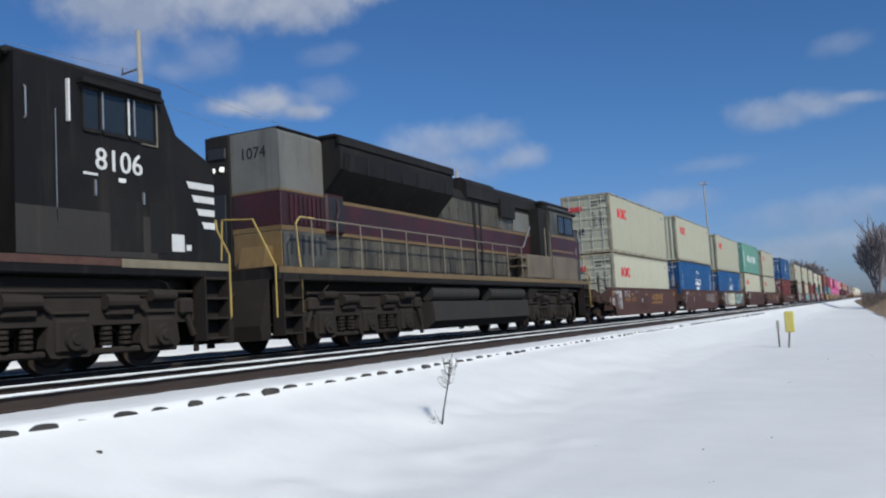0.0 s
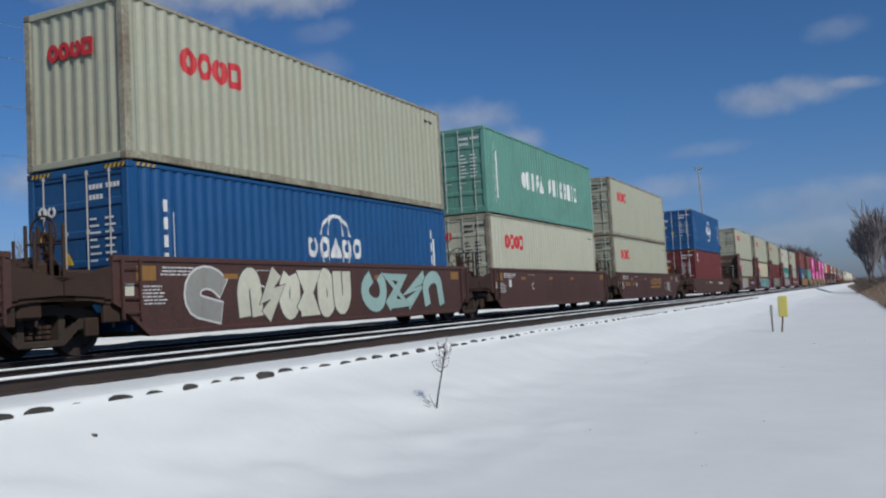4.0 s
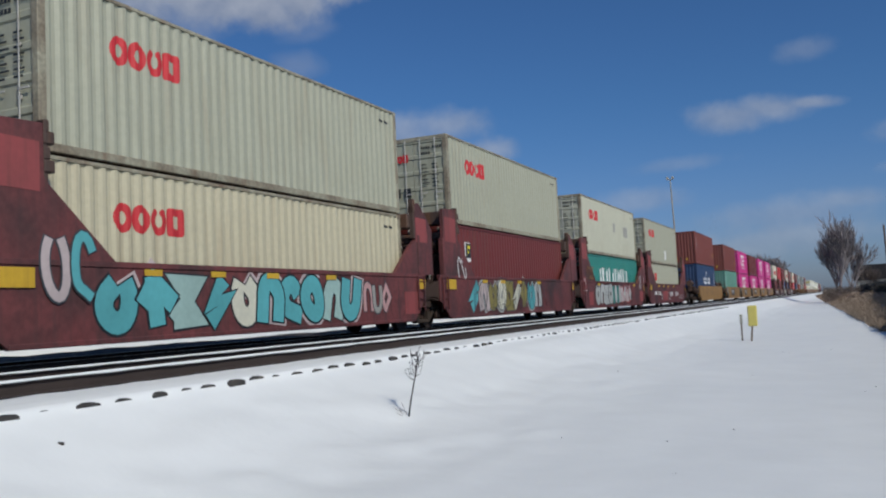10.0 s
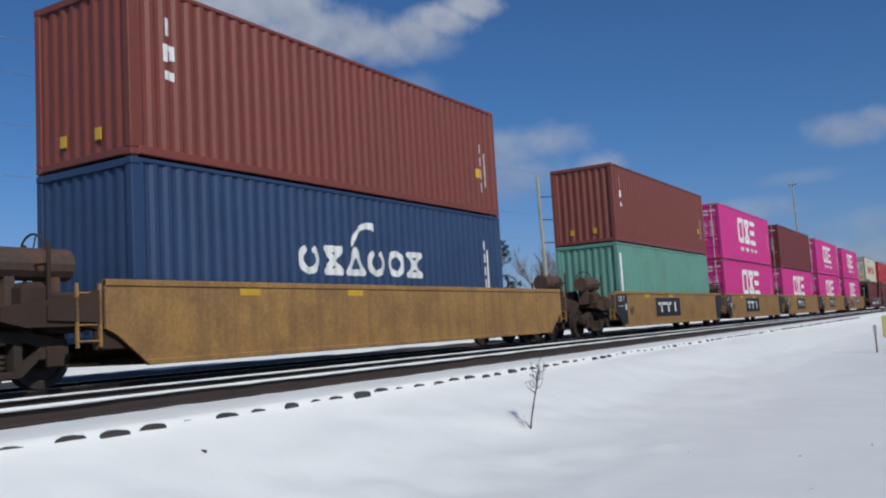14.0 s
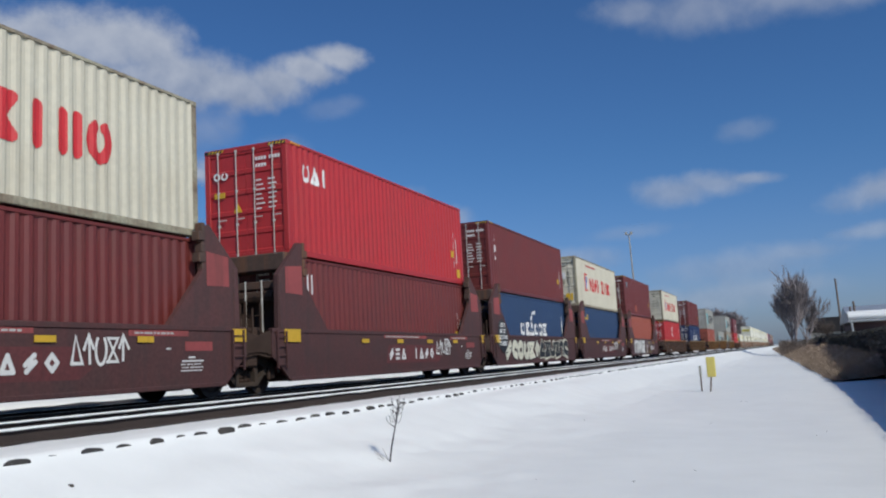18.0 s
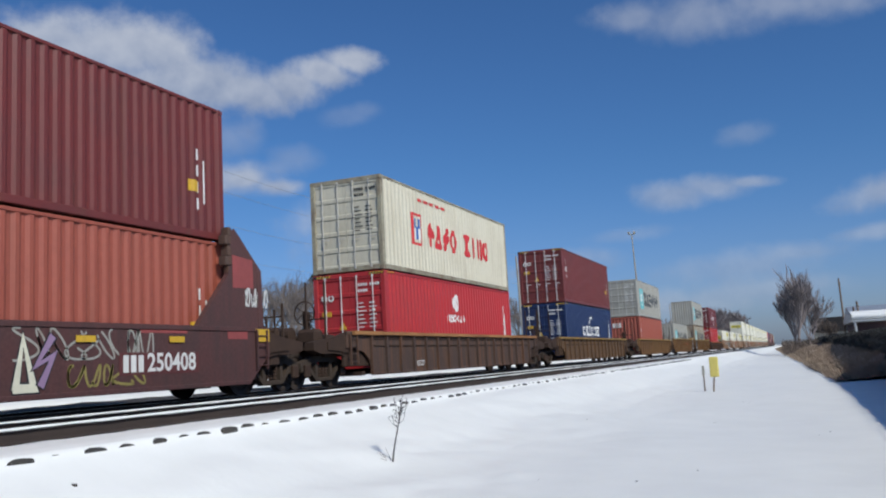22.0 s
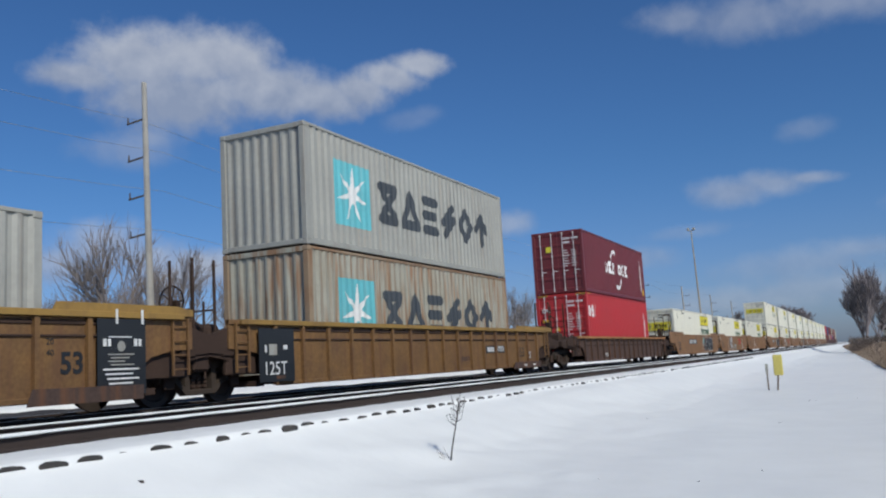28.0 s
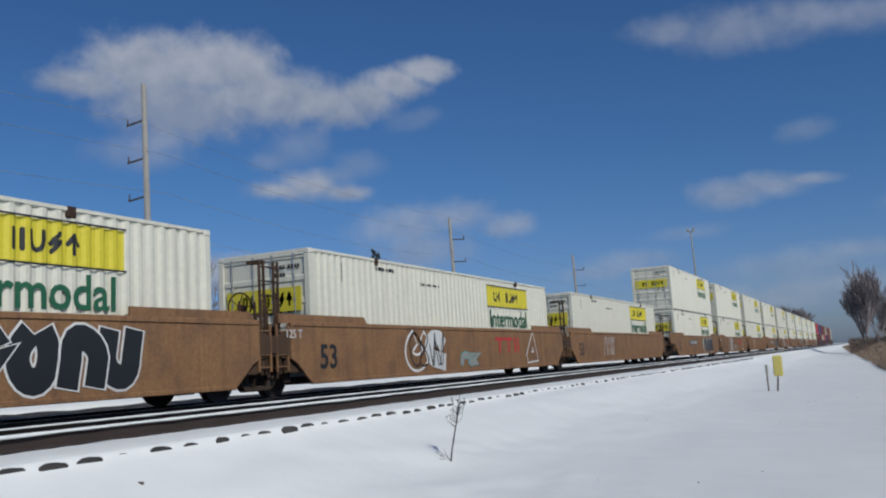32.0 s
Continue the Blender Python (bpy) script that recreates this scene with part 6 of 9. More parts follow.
                scrawl(c, 6.5, 7.4, 0.34, 1.3, [G_IVORY, G_LILAC], M_BLACK, 2, 49)
                side_patches(c, [(9.3, 10.6, 1.3, 1.4, CAR_RED, "lighter red repainted strip"), (11.9, 12.6, 1.2, 1.36, CAR_RED, "lighter red repainted strip")], 1.451)
                part("number_plate", Solid().box(1.45, 1.457, 8.75, 10.94, 0.55, 0.95), CAR_FRESH, c, "red panel behind the number")
                lettering("250408", 0.46, M_WHITE, c, facing(1.459, 10.15, 0.75), "", "lettering", 0.01)
                side_patches(c, [(8.85 + 0.19 * q, 8.98 + 0.19 * q, 0.6, 0.9, M_WHITE, "white block mark") for q in range(3)], 1.457)
            if i in (0, 1, 3):
                scrawl(c, 8.5, 9.85, 0.72, 1.3, [G_WHITE], CAR_DARK_RED, 5, 39 + i, width=0.02, fat=0.36, kinds="tkgxk", note="angular white sprayed marks")
                side_patches(c, [(4.6, 7.75, 1.27, 1.36, CAR_RED, "lighter red repainted strip"), (9.85, 11.5, 1.25, 1.36, CAR_RED, "lighter red repainted strip"), (11.4, 12.25, 0.97, 1.15, CAR_RED, "lighter red repainted strip")], 1.451)
                side_patches(c, [(11.3, 11.95, 0.76, 0.79, M_WHITE, "small stencil"), (11.5, 11.7, 0.83, 0.86, M_WHITE, "small stencil"), (10.85, 10.98, 1.0, 1.03, M_WHITE, "small stencil")], 1.452)
                fine_print(c, 4.7, 7.7, 1.295, 1, 0.06, G_PALE, 101 + i, x=1.4575, h=0.035)
                fine_print(c, 9.95, 11.45, 1.285, 1, 0.06, G_PALE, 104 + i, x=1.4575, h=0.035)
                fine_print(c, 11.25, 12.0, 0.7, 3, 0.06, M_WHITE, 107 + i, x=1.4515, h=0.022)
                part("paint_patch", Solid().slab([(4.7, 0.55), (8.7, 0.52), (9.0, 0.7), (8.6, 1.06), (4.9, 1.08)], 1.45, 1.4515), CAR_FRESH, c, "redder patch under the lettering")
    return f


chain("F1 F2 F3 F4 F5".split(), lambda i, k, gap: well_unit("grimy dark red bulkhead well car unit covered in graffiti", STACKS[k], CAR_WORN_RED if i > 0 else CAR_DARK_RED, "pillar", -2.2 if i == 0 else None, 12.192 + (gap / 2 if gap else 1.9),
      over=(1.25, 1.25), accents=(red_accents(i, False),)))
chain("H1 H2 H3 H4 H5".split(), lambda i, k, gap: well_unit("grimy dark red bulkhead well car unit", STACKS[k], CAR_DARK_RED, "pillar", -2.2 if i == 0 else None, 12.192 + (gap / 2 if gap else 1.9),
      top=1.45, over=(1.25, 1.25), accents=(red_accents(i, True),)))


def yellow_accents(i):
    def f(c):
        side_patches(c, [(2.0, 2.5, 1.3, 1.42, M_YELLOW, "yellow reflector"), (5.0, 5.5, 1.3, 1.42, M_YELLOW, "yellow reflector")])
        for y0, y1 in ((-1.18, -0.04), (12.25, 13.35))[:1 if i == 5 else 2] if i else ():
            part("dark_panel", Solid().slab([(y0, 0.86), (y0 + 0.2, 0.72), (y0 + 0.62, 0.3), (y1 - (0.62 if y0 > 0 else 0), 0.3), (y1, 0.86 if y0 > 0 else 0.3), (y1, 1.4), (y0, 1.4)] if y0 < 0 else [(y0, 0.3), (y1 - 0.6, 0.3), (y1 - 0.18, 0.74), (y1, 0.86), (y1, 1.4), (y0, 1.4)], 1.45, 1.457), M_BLACK, c, "black end panel")
        if i in (1, 2, 3, 4):
            part("name_plate", Solid().box(1.45, 1.457, 3.2, 6.4, 0.55, 1.28), M_BLACK, c, "black name panel")
            s = Solid()
            for a, b, p, q in blocks(3.5, 6.2, 0.72, 1.12, 3, "iii", 0.1, 0.5) + [(3.5, 5.2, 1.0, 1.12)]:
                s.box(1.457, 1.461, a, b, p, q)
            part("panel_mark", s, M_WHITE, c, "white marks on the black panel")
        if i:
            lettering("125 T", 0.27, M_WHITE, c, facing(1.459, -0.62, 1.24))
            side_patches(c, [(-0.25, -0.12, 0.85, 1.05, M_WHITE, "small white label"), (-0.95, -0.45, 0.98, 1.0, M_WHITE, "thin white line")], 1.457)
            lettering("40", 0.46, M_BLACK, c, facing(1.454, 0.4, 0.8))
            lettering("BBCDEB"[i], 0.3, M_BLACK, c, facing(1.454, 5.5, 0.98))
        if i == 5:
            scrawl(c, 1.1, 4.9, 0.34, 1.4, [CAR_FRESH, ORANGE_OX, CAR_FRESH, CAR_BROWN], G_WHITE, 6, 51, width=0.06, fat=0.7, kinds="gkuxzd", halo=G_LILAC)
            side_patches(c, [(12.85, 13.2, 1.04, 1.28, M_BLACK, "small black label plate"), (12.9, 13.0, 0.62, 0.74, M_WHITE, "small white stencil")], 1.451)
            part("name_plate", Solid().box(1.45, 1.457, 6.24, 9.42, 0.82, 1.16), M_BLACK, c, "black number panel")
            lettering("750999", 0.3, M_WHITE, c, facing(1.459, 8.45, 0.99))
            side_patches(c, [(6.5 + k * 0.24, 6.66 + k * 0.24, 0.9, 1.08, M_WHITE, "white block mark") for k in range(4)], 1.457)
    return f


well_unit("mustard yellow well car with an open end platform", STACKS["G1"], CAR_YELLOW, "smooth", -2.2, 12.192 + 3.0, top=1.52, over=(0.7, 3.2), accents=(yellow_accents(0),))
chain("G2 G3 G4 G5 G6".split(), lambda i, k, gap: well_unit("mustard yellow well car unit", STACKS[k], CAR_YELLOW, "smooth", -2.2 if i == 0 else None, 12.192 + (gap / 2 if gap else 1.9), top=1.5, over=(1.2, 1.2), dark=GRIME, accents=(yellow_accents(i + 1),)))


def ribbed_accents(k):
    def f(c):
        if k in ("I1", "K"):
            lettering("747327" if k == "I1" else "747503", 0.245, M_WHITE, c, facing(1.456, 1.767 if k == "I1" else 1.733, 0.5))
        if k == "J1":
            s = Solid()
            for a, b, p, q in [(7.3, 8.3, 1.0, 1.15), (7.7, 7.9, 0.5, 1.0), (8.5, 9.5, 1.0, 1.15), (8.9, 9.1, 0.5, 1.0), (9.8, 10.0, 0.5, 1.15), (10.3, 10.5, 0.5, 1.15)]:
                s.box(1.45, 1.457, a, b, p, q)
            part("red_stencil", s, M_RED, c, "faded red block marks")
            part("dark_panel", Solid().box(1.535, 1.545, 13.39, 14.41, 0.28, 1.5), M_BLACK, c, "black end panel")
            side_patches(c, [(13.5, 13.57, 1.06, 1.18, M_WHITE, "white stencil"), (13.6, 13.66, 1.06, 1.18, M_WHITE, "white stencil"), (14.15, 14.22, 1.06, 1.18, M_WHITE, "white stencil"), (14.25, 14.31, 1.06, 1.18, M_WHITE, "white stencil"), (13.62, 14.1, 1.2, 1.22, M_WHITE, "thin white rule")]
                         + [(13.6 + 0.06 * (q % 2), 14.15 - 0.1 * (q % 3), 0.92 - 0.055 * q, 0.942 - 0.055 * q, GREY, "row of small stencilled marks") for q in range(4)] + [(13.5 + 0.04 * q, 14.25 - 0.13 * (q % 2), 0.68 - 0.075 * q, 0.708 - 0.075 * q, M_WHITE, "row of small stencilled marks") for q in range(4)]
                         + [(13.66, 13.95, 0.36, 0.41, GREY, "small stencil")], 1.545, "stencil_line")
            part("round_stencil", Solid().tube((1.545, 13.88, 1.06), (1.548, 13.88, 1.06), 0.085, n=16), GREY, c, "pale round stencil")
            lettering("53", 0.46, M_BLACK, c, facing(1.458, 12.98, 0.8), "", "lettering", 0.012)
            lettering("20", 0.14, M_BLACK, c, facing(1.458, 12.58, 1.14))
            lettering("40", 0.14, M_BLACK, c, facing(1.458, 12.58, 0.97))
            part("lower_plate", Solid().slab([(12.1, 0.2), (14.35, 0.2), (14.35, 0.43), (12.2, 0.45)], 1.5455, 1.555), CAR_RUSTY, c, "rusty brown lower end plate")
            part("upper_plate", Solid().slab([(12.6, 1.58), (15.6, 1.58), (15.6, 1.7), (15.2, 1.75), (12.7, 1.75)], 1.44, 1.52), TOP_OCHRE, c, "raised plate along the end of the top edge")
            for y in (13.75, 14.3):
                part("white_strap", Solid().box(1.56, 1.566, y, y + 0.05, 1.42, 1.66), M_WHITE, c, "small white upright strap")
        if k == "J2":
            part("dark_panel", Solid().box(1.535, 1.545, -2.3, -1.12, 0.32, 1.4), M_BLACK, c, "black end panel")
            lettering("125T", 0.38, M_WHITE, c, facing(1.549, -1.78, 0.58))
            side_patches(c, [(-2.12, -2.06, 0.92, 1.06, M_WHITE, "small stencil"), (-1.98, -1.72, 0.86, 1.08, GREY, "faded square label"), (-1.5, -1.36, 0.97, 1.06, M_WHITE, "small stencil"), (-1.75, -1.45, 0.38, 0.44, CAR_RUSTY, "rusty stencil")], 1.545)
            part("name_plate", Solid().box(1.45, 1.457, 9.45, 11.05, 0.76, 0.99), M_BLACK, c, "black number panel")
            lettering("787959", 0.24, M_WHITE, c, facing(1.461, 10.62, 0.875))
            s = Solid()
            for a, b, p, q in text_bars(9.58, 0.8, 4, 0.1, 0.15, 0.04):
                s.box(1.457, 1.461, a, b, p, q)
            part("panel_mark", s, M_WHITE, c, "white block marks on the panel")
            lettering("53", 0.46, M_BLACK, c, facing(1.456, 12.7, 0.74))
            part("lower_plate", Solid().slab([(11.6, 0.2), (14.35, 0.2), (14.35, 0.42), (11.75, 0.42)], 1.535, 1.55), CAR_RUSTY, c, "rusty brown lower end plate")
            part("upper_plate", Solid().slab([(12.25, 1.5), (15.9, 1.5), (15.9, 1.62), (15.4, 1.67), (12.35, 1.67)], 1.44, 1.52), TOP_OCHRE, c, "raised plate along the end of the top edge")
            side_patches(c, [(13.36, 13.56, 0.54, 0.78, M_WHITE, "white label"), (13.4, 13.52, 0.58, 0.74, CAR_RUSTY, "rusty mark inside the label")], 1.451)
            side_patches(c, [(12.6, 12.9, 0.28, 0.33, M_WHITE, "small stencil"), (13.5, 13.8, 0.28, 0.33, M_WHITE, "small stencil")], 1.55)
            side_patches(c, [(7.55 + 0.16 * q, 7.66 + 0.16 * q, 0.55, 0.68, CAR_RUSTY, "faded stencil") for q in range(5)], 1.451)
    return f


for k, paint, top, cushion in (("I1", CAR_RUSTY, 1.42, TOP_RUST), ("I2", CAR_OLD_OCHRE, 1.42, TOP_OCHRE), ("I3", CAR_OCHRE, 1.45, TOP_OCHRE), ("J1", CAR_OCHRE, 1.6, TOP_OCHRE), ("J2", CAR_OCHRE, 1.55, TOP_OCHRE), ("K", CAR_RUSTY, 1.33, TOP_RUST)):
    lead, tail, over = {"I1": (-3.6, 15.6, (3.0, 3.0)), "I2": (-3.6, 15.9, (3.1, 3.7)), "I3": (-3.9, 16.2, (3.2, 3.4)), "J1": (-3.3, 16.25, (2.7, 3.45)), "J2": (None, 15.9, (3.1, 3.4)), "K": (-3.6, 15.9, (3.1, 3.2))}[k]
    well_unit("ribbed rusty brown long well car" if paint in (CAR_RUSTY, CAR_OLD_OCHRE) else "ribbed ochre yellow long well car", STACKS[k], paint, "ribbed", lead, tail, top=top, over=over, accents=(ribbed_accents(k),), cushion=cushion)


def tan_accents(i, first=False):
    def f(c):
        lettering("53", 0.75, M_BLACK, c, facing(1.456, 0.42, 0.8), "", "lettering", 0.015)
        if i == 0:
            part("name_plate", Solid().box(1.45, 1.457, 3.95, 7.05, 0.92, 1.26), M_CHAR, c, "dark number panel")
            s = Solid()
            for a, b, p, q in text_bars(4.2, 0.99, 4, 0.17, 0.2, 0.09) if first else blocks(4.15, 6.85, 0.99, 1.2, 10, "iireiuobou", 0.25, 0.25):
                s.box(1.457, 1.461, a, b, p, q)
            if first:
                lettering("766283", 0.33, M_WHITE, c, facing(1.461, 6.15, 1.09))
            part("panel_mark", s, M_WHITE, c, "white marks on the dark panel")
            scrawl(c, 10.2, 14.3, 0.34, 1.52, [M_BLACK], M_WHITE, 5, 61, width=0.05, fat=0.72, kinds="jzgud")
            scrawl(c, 9.8, 10.5, 0.9, 1.5, [G_MINT], G_MINT, 1, 68, x=1.4512, fat=0.9, kinds="t")
            tag_lines(c, 9.4, 10.3, 0.5, 1.2, M_WHITE, 3, 62)
        if i == 1:
            lettering("125 T", 0.26, M_WHITE, c, facing(1.456, -0.9, 1.32))
            scrawl(c, 4.2, 6.6, 0.36, 1.5, [CAR_TAN, M_WHITE], M_WHITE, 2, 63, width=0.09)
            tag_lines(c, 4.4, 6.4, 0.5, 1.4, M_BLACK, 4, 67, x=1.468, width=0.05)
            scrawl(c, 7.6, 8.9, 0.4, 0.9, [GREY], G_AQUA, 2, 64)
            s = Solid()
            for a, b, p, q in [(10.4, 11.1, 1.2, 1.3), (10.7, 10.82, 0.8, 1.2), (11.2, 11.9, 1.2, 1.3), (11.5, 11.62, 0.8, 1.2), (12.1, 12.22, 0.8, 1.3), (12.4, 12.52, 0.8, 1.3)]:
                s.box(1.45, 1.456, a, b, p, q)
            part("red_stencil", s, M_RED, c, "red block marks")
            scrawl(c, 13.4, 14.4, 0.4, 1.45, [CAR_TAN], M_WHITE, 1, 65, width=0.08)
        if i == 2:
            tag_lines(c, 4.0, 6.0, 0.5, 1.4, M_WHITE, 4, 66)

        def raised(s):
            for y0, y1 in ((-1.4, 2.2), (14.1, 17.4)):
                s.slab([(y0, 1.55), (y1, 1.55), (y1 - 0.15, 1.75), (y0, 1.75)], 1.40, 1.45)
        if i == 0:
            part("end_plate", Solid().slab([(-2.6, 1.12), (-1.9, 1.0), (-1.0, 1.05), (-1.0, 1.58), (-1.4, 1.75), (-2.6, 1.72)], 1.40, 1.45), CAR_TAN, c, "rust-brown end plate over the truck")
        part("raised_sill", kept(("raised_sill",), CAR_TAN, raised), CAR_TAN, c)
    return f


for i in range(13):
    u = STACKS[("L1", "L2", "L3")[i]] if i < 3 else M_FIRST + M_PITCH * (i - 3)
    well_unit("smooth tan well car unit with black number and graffiti", u, CAR_TAN, "smooth", -2.2 if i % 3 == 0 else None, 16.15 + 1.75, top=1.58, length=16.15, over=(1.0, 1.35), dark=GRIME, accents=(tan_accents(i % 3, i == 0),))
for i in range(8):
    well_unit("distant brown well car", M_FIRST + M_PITCH * 10 + 3 + 15.6 * i, CAR_BROWN, "plain", -1.7, None if i < 7 else 13.9, over=(0.6, 0.9))

# ---- locomotives ----
def loco_truck(parent, y, r=0.53):
    """Three-axle truck with cast side frames."""
    def frame_side(s):
        for sx in (-1, 1):
            def box(x0, x1, *r):
                s.box(min(sx * x0, sx * x1), max(sx * x0, sx * x1), *r)
            a, b = (1.08, 1.27) if sx > 0 else (-1.27, -1.08)
            # top beam with swells over the axles
            s.slab([(-2.75, 0.74), (2.75, 0.74), (2.8, 0.98), (2.5, 1.14), (1.5, 1.16), (1.15, 1.05), (0.8, 1.05), (0.5, 1.2), (-0.5, 1.2), (-0.8, 1.05), (-1.15, 1.05), (-1.5, 1.16), (-2.5, 1.14), (-2.8, 0.98)], a, b)
            for k in (-1.85, 0.0, 1.85):
                s.slab([(k - 0.36, 0.26), (k + 0.36, 0.26), (k + 0.46, 0.42), (k + 0.4, 0.8), (k - 0.4, 0.8), (k - 0.46, 0.42)], a, b)
                box(1.24, 1.34, k - 0.3, k + 0.3, 0.32, 0.84, 0.05)
                s.tube((sx * 1.32, k, 0.53), (sx * 1.4, k, 0.53), 0.19, 0.17, n=18)
                s.tube((sx * 1.39, k, 0.53), (sx * 1.43, k, 0.53), 0.1, 0.08, n=12)
                box(1.26, 1.32, k - 0.34, k + 0.34, 0.9, 0.96, 0.02)
            for k in (-0.93, 0.93):
                box(1.1, 1.24, k - 0.52, k + 0.52, 0.27, 0.38, 0.03)
                for e in (-0.2, 0.2):
                    for q in range(4):
                        s.tube((sx * 1.2, k + e, 0.42 + q * 0.08), (sx * 1.2, k + e, 0.47 + q * 0.08), 0.1, n=10)
                box(1.25, 1.36, k - 0.3, k + 0.3, 0.86, 1.02, 0.04)
                s.tube((sx * 1.33, k - 0.34, 1.1), (sx * 1.33, k + 0.34, 1.1), 0.13, 0.11, n=12)
                s.tube((sx * 1.33, k + 0.3, 1.1), (sx * 1.33, k + 0.55, 0.92), 0.03, n=6)
            s.tube((sx * 1.3, -2.6, 1.25), (sx * 1.3, 2.6, 1.27), 0.035, n=6)
            for k in (-2.0, 2.0):
                e = 1 if k > 0 else -1
                s.tube((sx * 1.3, k + e * 0.35, 1.12), (sx * 1.3, k + e * 0.62, 0.5), 0.06, n=8)
                box(1.22, 1.4, k + e * 0.42 - 0.16, k + e * 0.42 + 0.16, 0.86, 1.16, 0.05)
                s.tube((sx * 1.36, k - e * 0.45, 1.2), (sx * 1.36, k + e * 0.1, 1.2), 0.1, n=12)
                s.path([(sx * 1.36, k, 1.3), (sx * 1.4, k - e * 0.12, 1.42), (sx * 1.3, k - e * 0.3, 1.5)], 0.022, 6)
                box(1.2, 1.3, k + e * 0.7, k + e * 0.78, 0.2, 0.7, 0.02)
        s.box(-1.05, 1.05, -2.3, 2.3, 0.62, 1.3, 0.05)
    t = part("truck", kept(("loco_truck",), LOCO_TRUCK, frame_side), LOCO_TRUCK, parent, "three-axle truck with dusty cast frames")
    t.location = (0, y, 0)
    for k in (-1.85, 0.0, 1.85):
        w = part("wheelset", kept(("wheelset", r), WHEEL, lambda s: wheelset(s, 0, r)), WHEEL, t)
        w.location = (0, k, 0)


def handrail(parent, pts, posts, material, low=1.78):
    s = Solid()
    s.path(pts, 0.02, 8)
    for x, y, z in posts:
        s.tube((x, y, low), (x, y, z), 0.017, n=6)
    part("handrail", s, material, parent)


def steps(parent, y, x=1.42):
    for sx in (-1, 1):
        def build(s, sx=sx):
            for k in (-0.32, 0.3):
                s.box(sx * x - 0.14, sx * x + 0.14, k - 0.01, k + 0.03, 0.38, 1.62)
            s.box(min(sx * 1.27, sx * 1.3), max(sx * 1.27, sx * 1.3), -0.32, 0.32, 0.38, 1.62)
        o = part("step_well", kept(("step_well", sx), LOCO_UNDER, build), LOCO_UNDER, parent, "stepwell with open treads")
        o.location = (0, y, 0)
        for z in (0.42, 0.78, 1.14, 1.5):
            part("tread", kept(("tread", sx, z), LOCO_TRUCK, lambda s: s.box(sx * x - 0.14, sx * x + 0.14, -0.3, 0.3, z - 0.02, z + 0.02)), LOCO_TRUCK, o)


def pilot(parent, y, way):
    def build(s):
        s.slab([(0.0, 0.34), (0.3, 0.3), (0.34, 0.6), (0.0, 1.55)], -1.3, 1.3)
        s.path([(0.5, 0.1, 1.3), (0.5, 0.5, 1.0), (0.48, 0.6, 0.55)], 0.03)
        s.path([(0.65, 0.1, 1.3), (0.67, 0.55, 1.0), (0.6, 0.65, 0.5)], 0.03)
        s.path([(-0.5, 0.1, 1.3), (-0.5, 0.5, 1.0), (-0.48, 0.6, 0.55)], 0.03)
        s.box(-0.12, 0.12, 0.2, 0.85, 0.72, 0.95, 0.03)
    o = part("pilot", kept(("pilot",), LOCO_UNDER, build), LOCO_UNDER, parent, "end plate with hoses and coupler")
    o.matrix_local = pose(0, y, 0, 0, 0, 0 if way > 0 else 180)


def body_shell(s, w, y0, y1, z0, z1, r=0.25):
    """A hood with rounded upper edges."""
    o = [(w, z0), (w, z1 - r), (w - r * 0.3, z1 - r * 0.35), (w - r, z1), (-w + r, z1), (-w + r * 0.3, z1 - r * 0.35), (-w, z1 - r), (-w, z0)]
    n = len(o)
    s.add([(x, y0, z) for x, z in o] + [(x, y1, z) for x, z in o], [tuple(range(n)), tuple(range(n, 2 * n))[::-1]] + [(i, n + i, n + (i + 1) % n, (i + 1) % n) for i in range(n)])


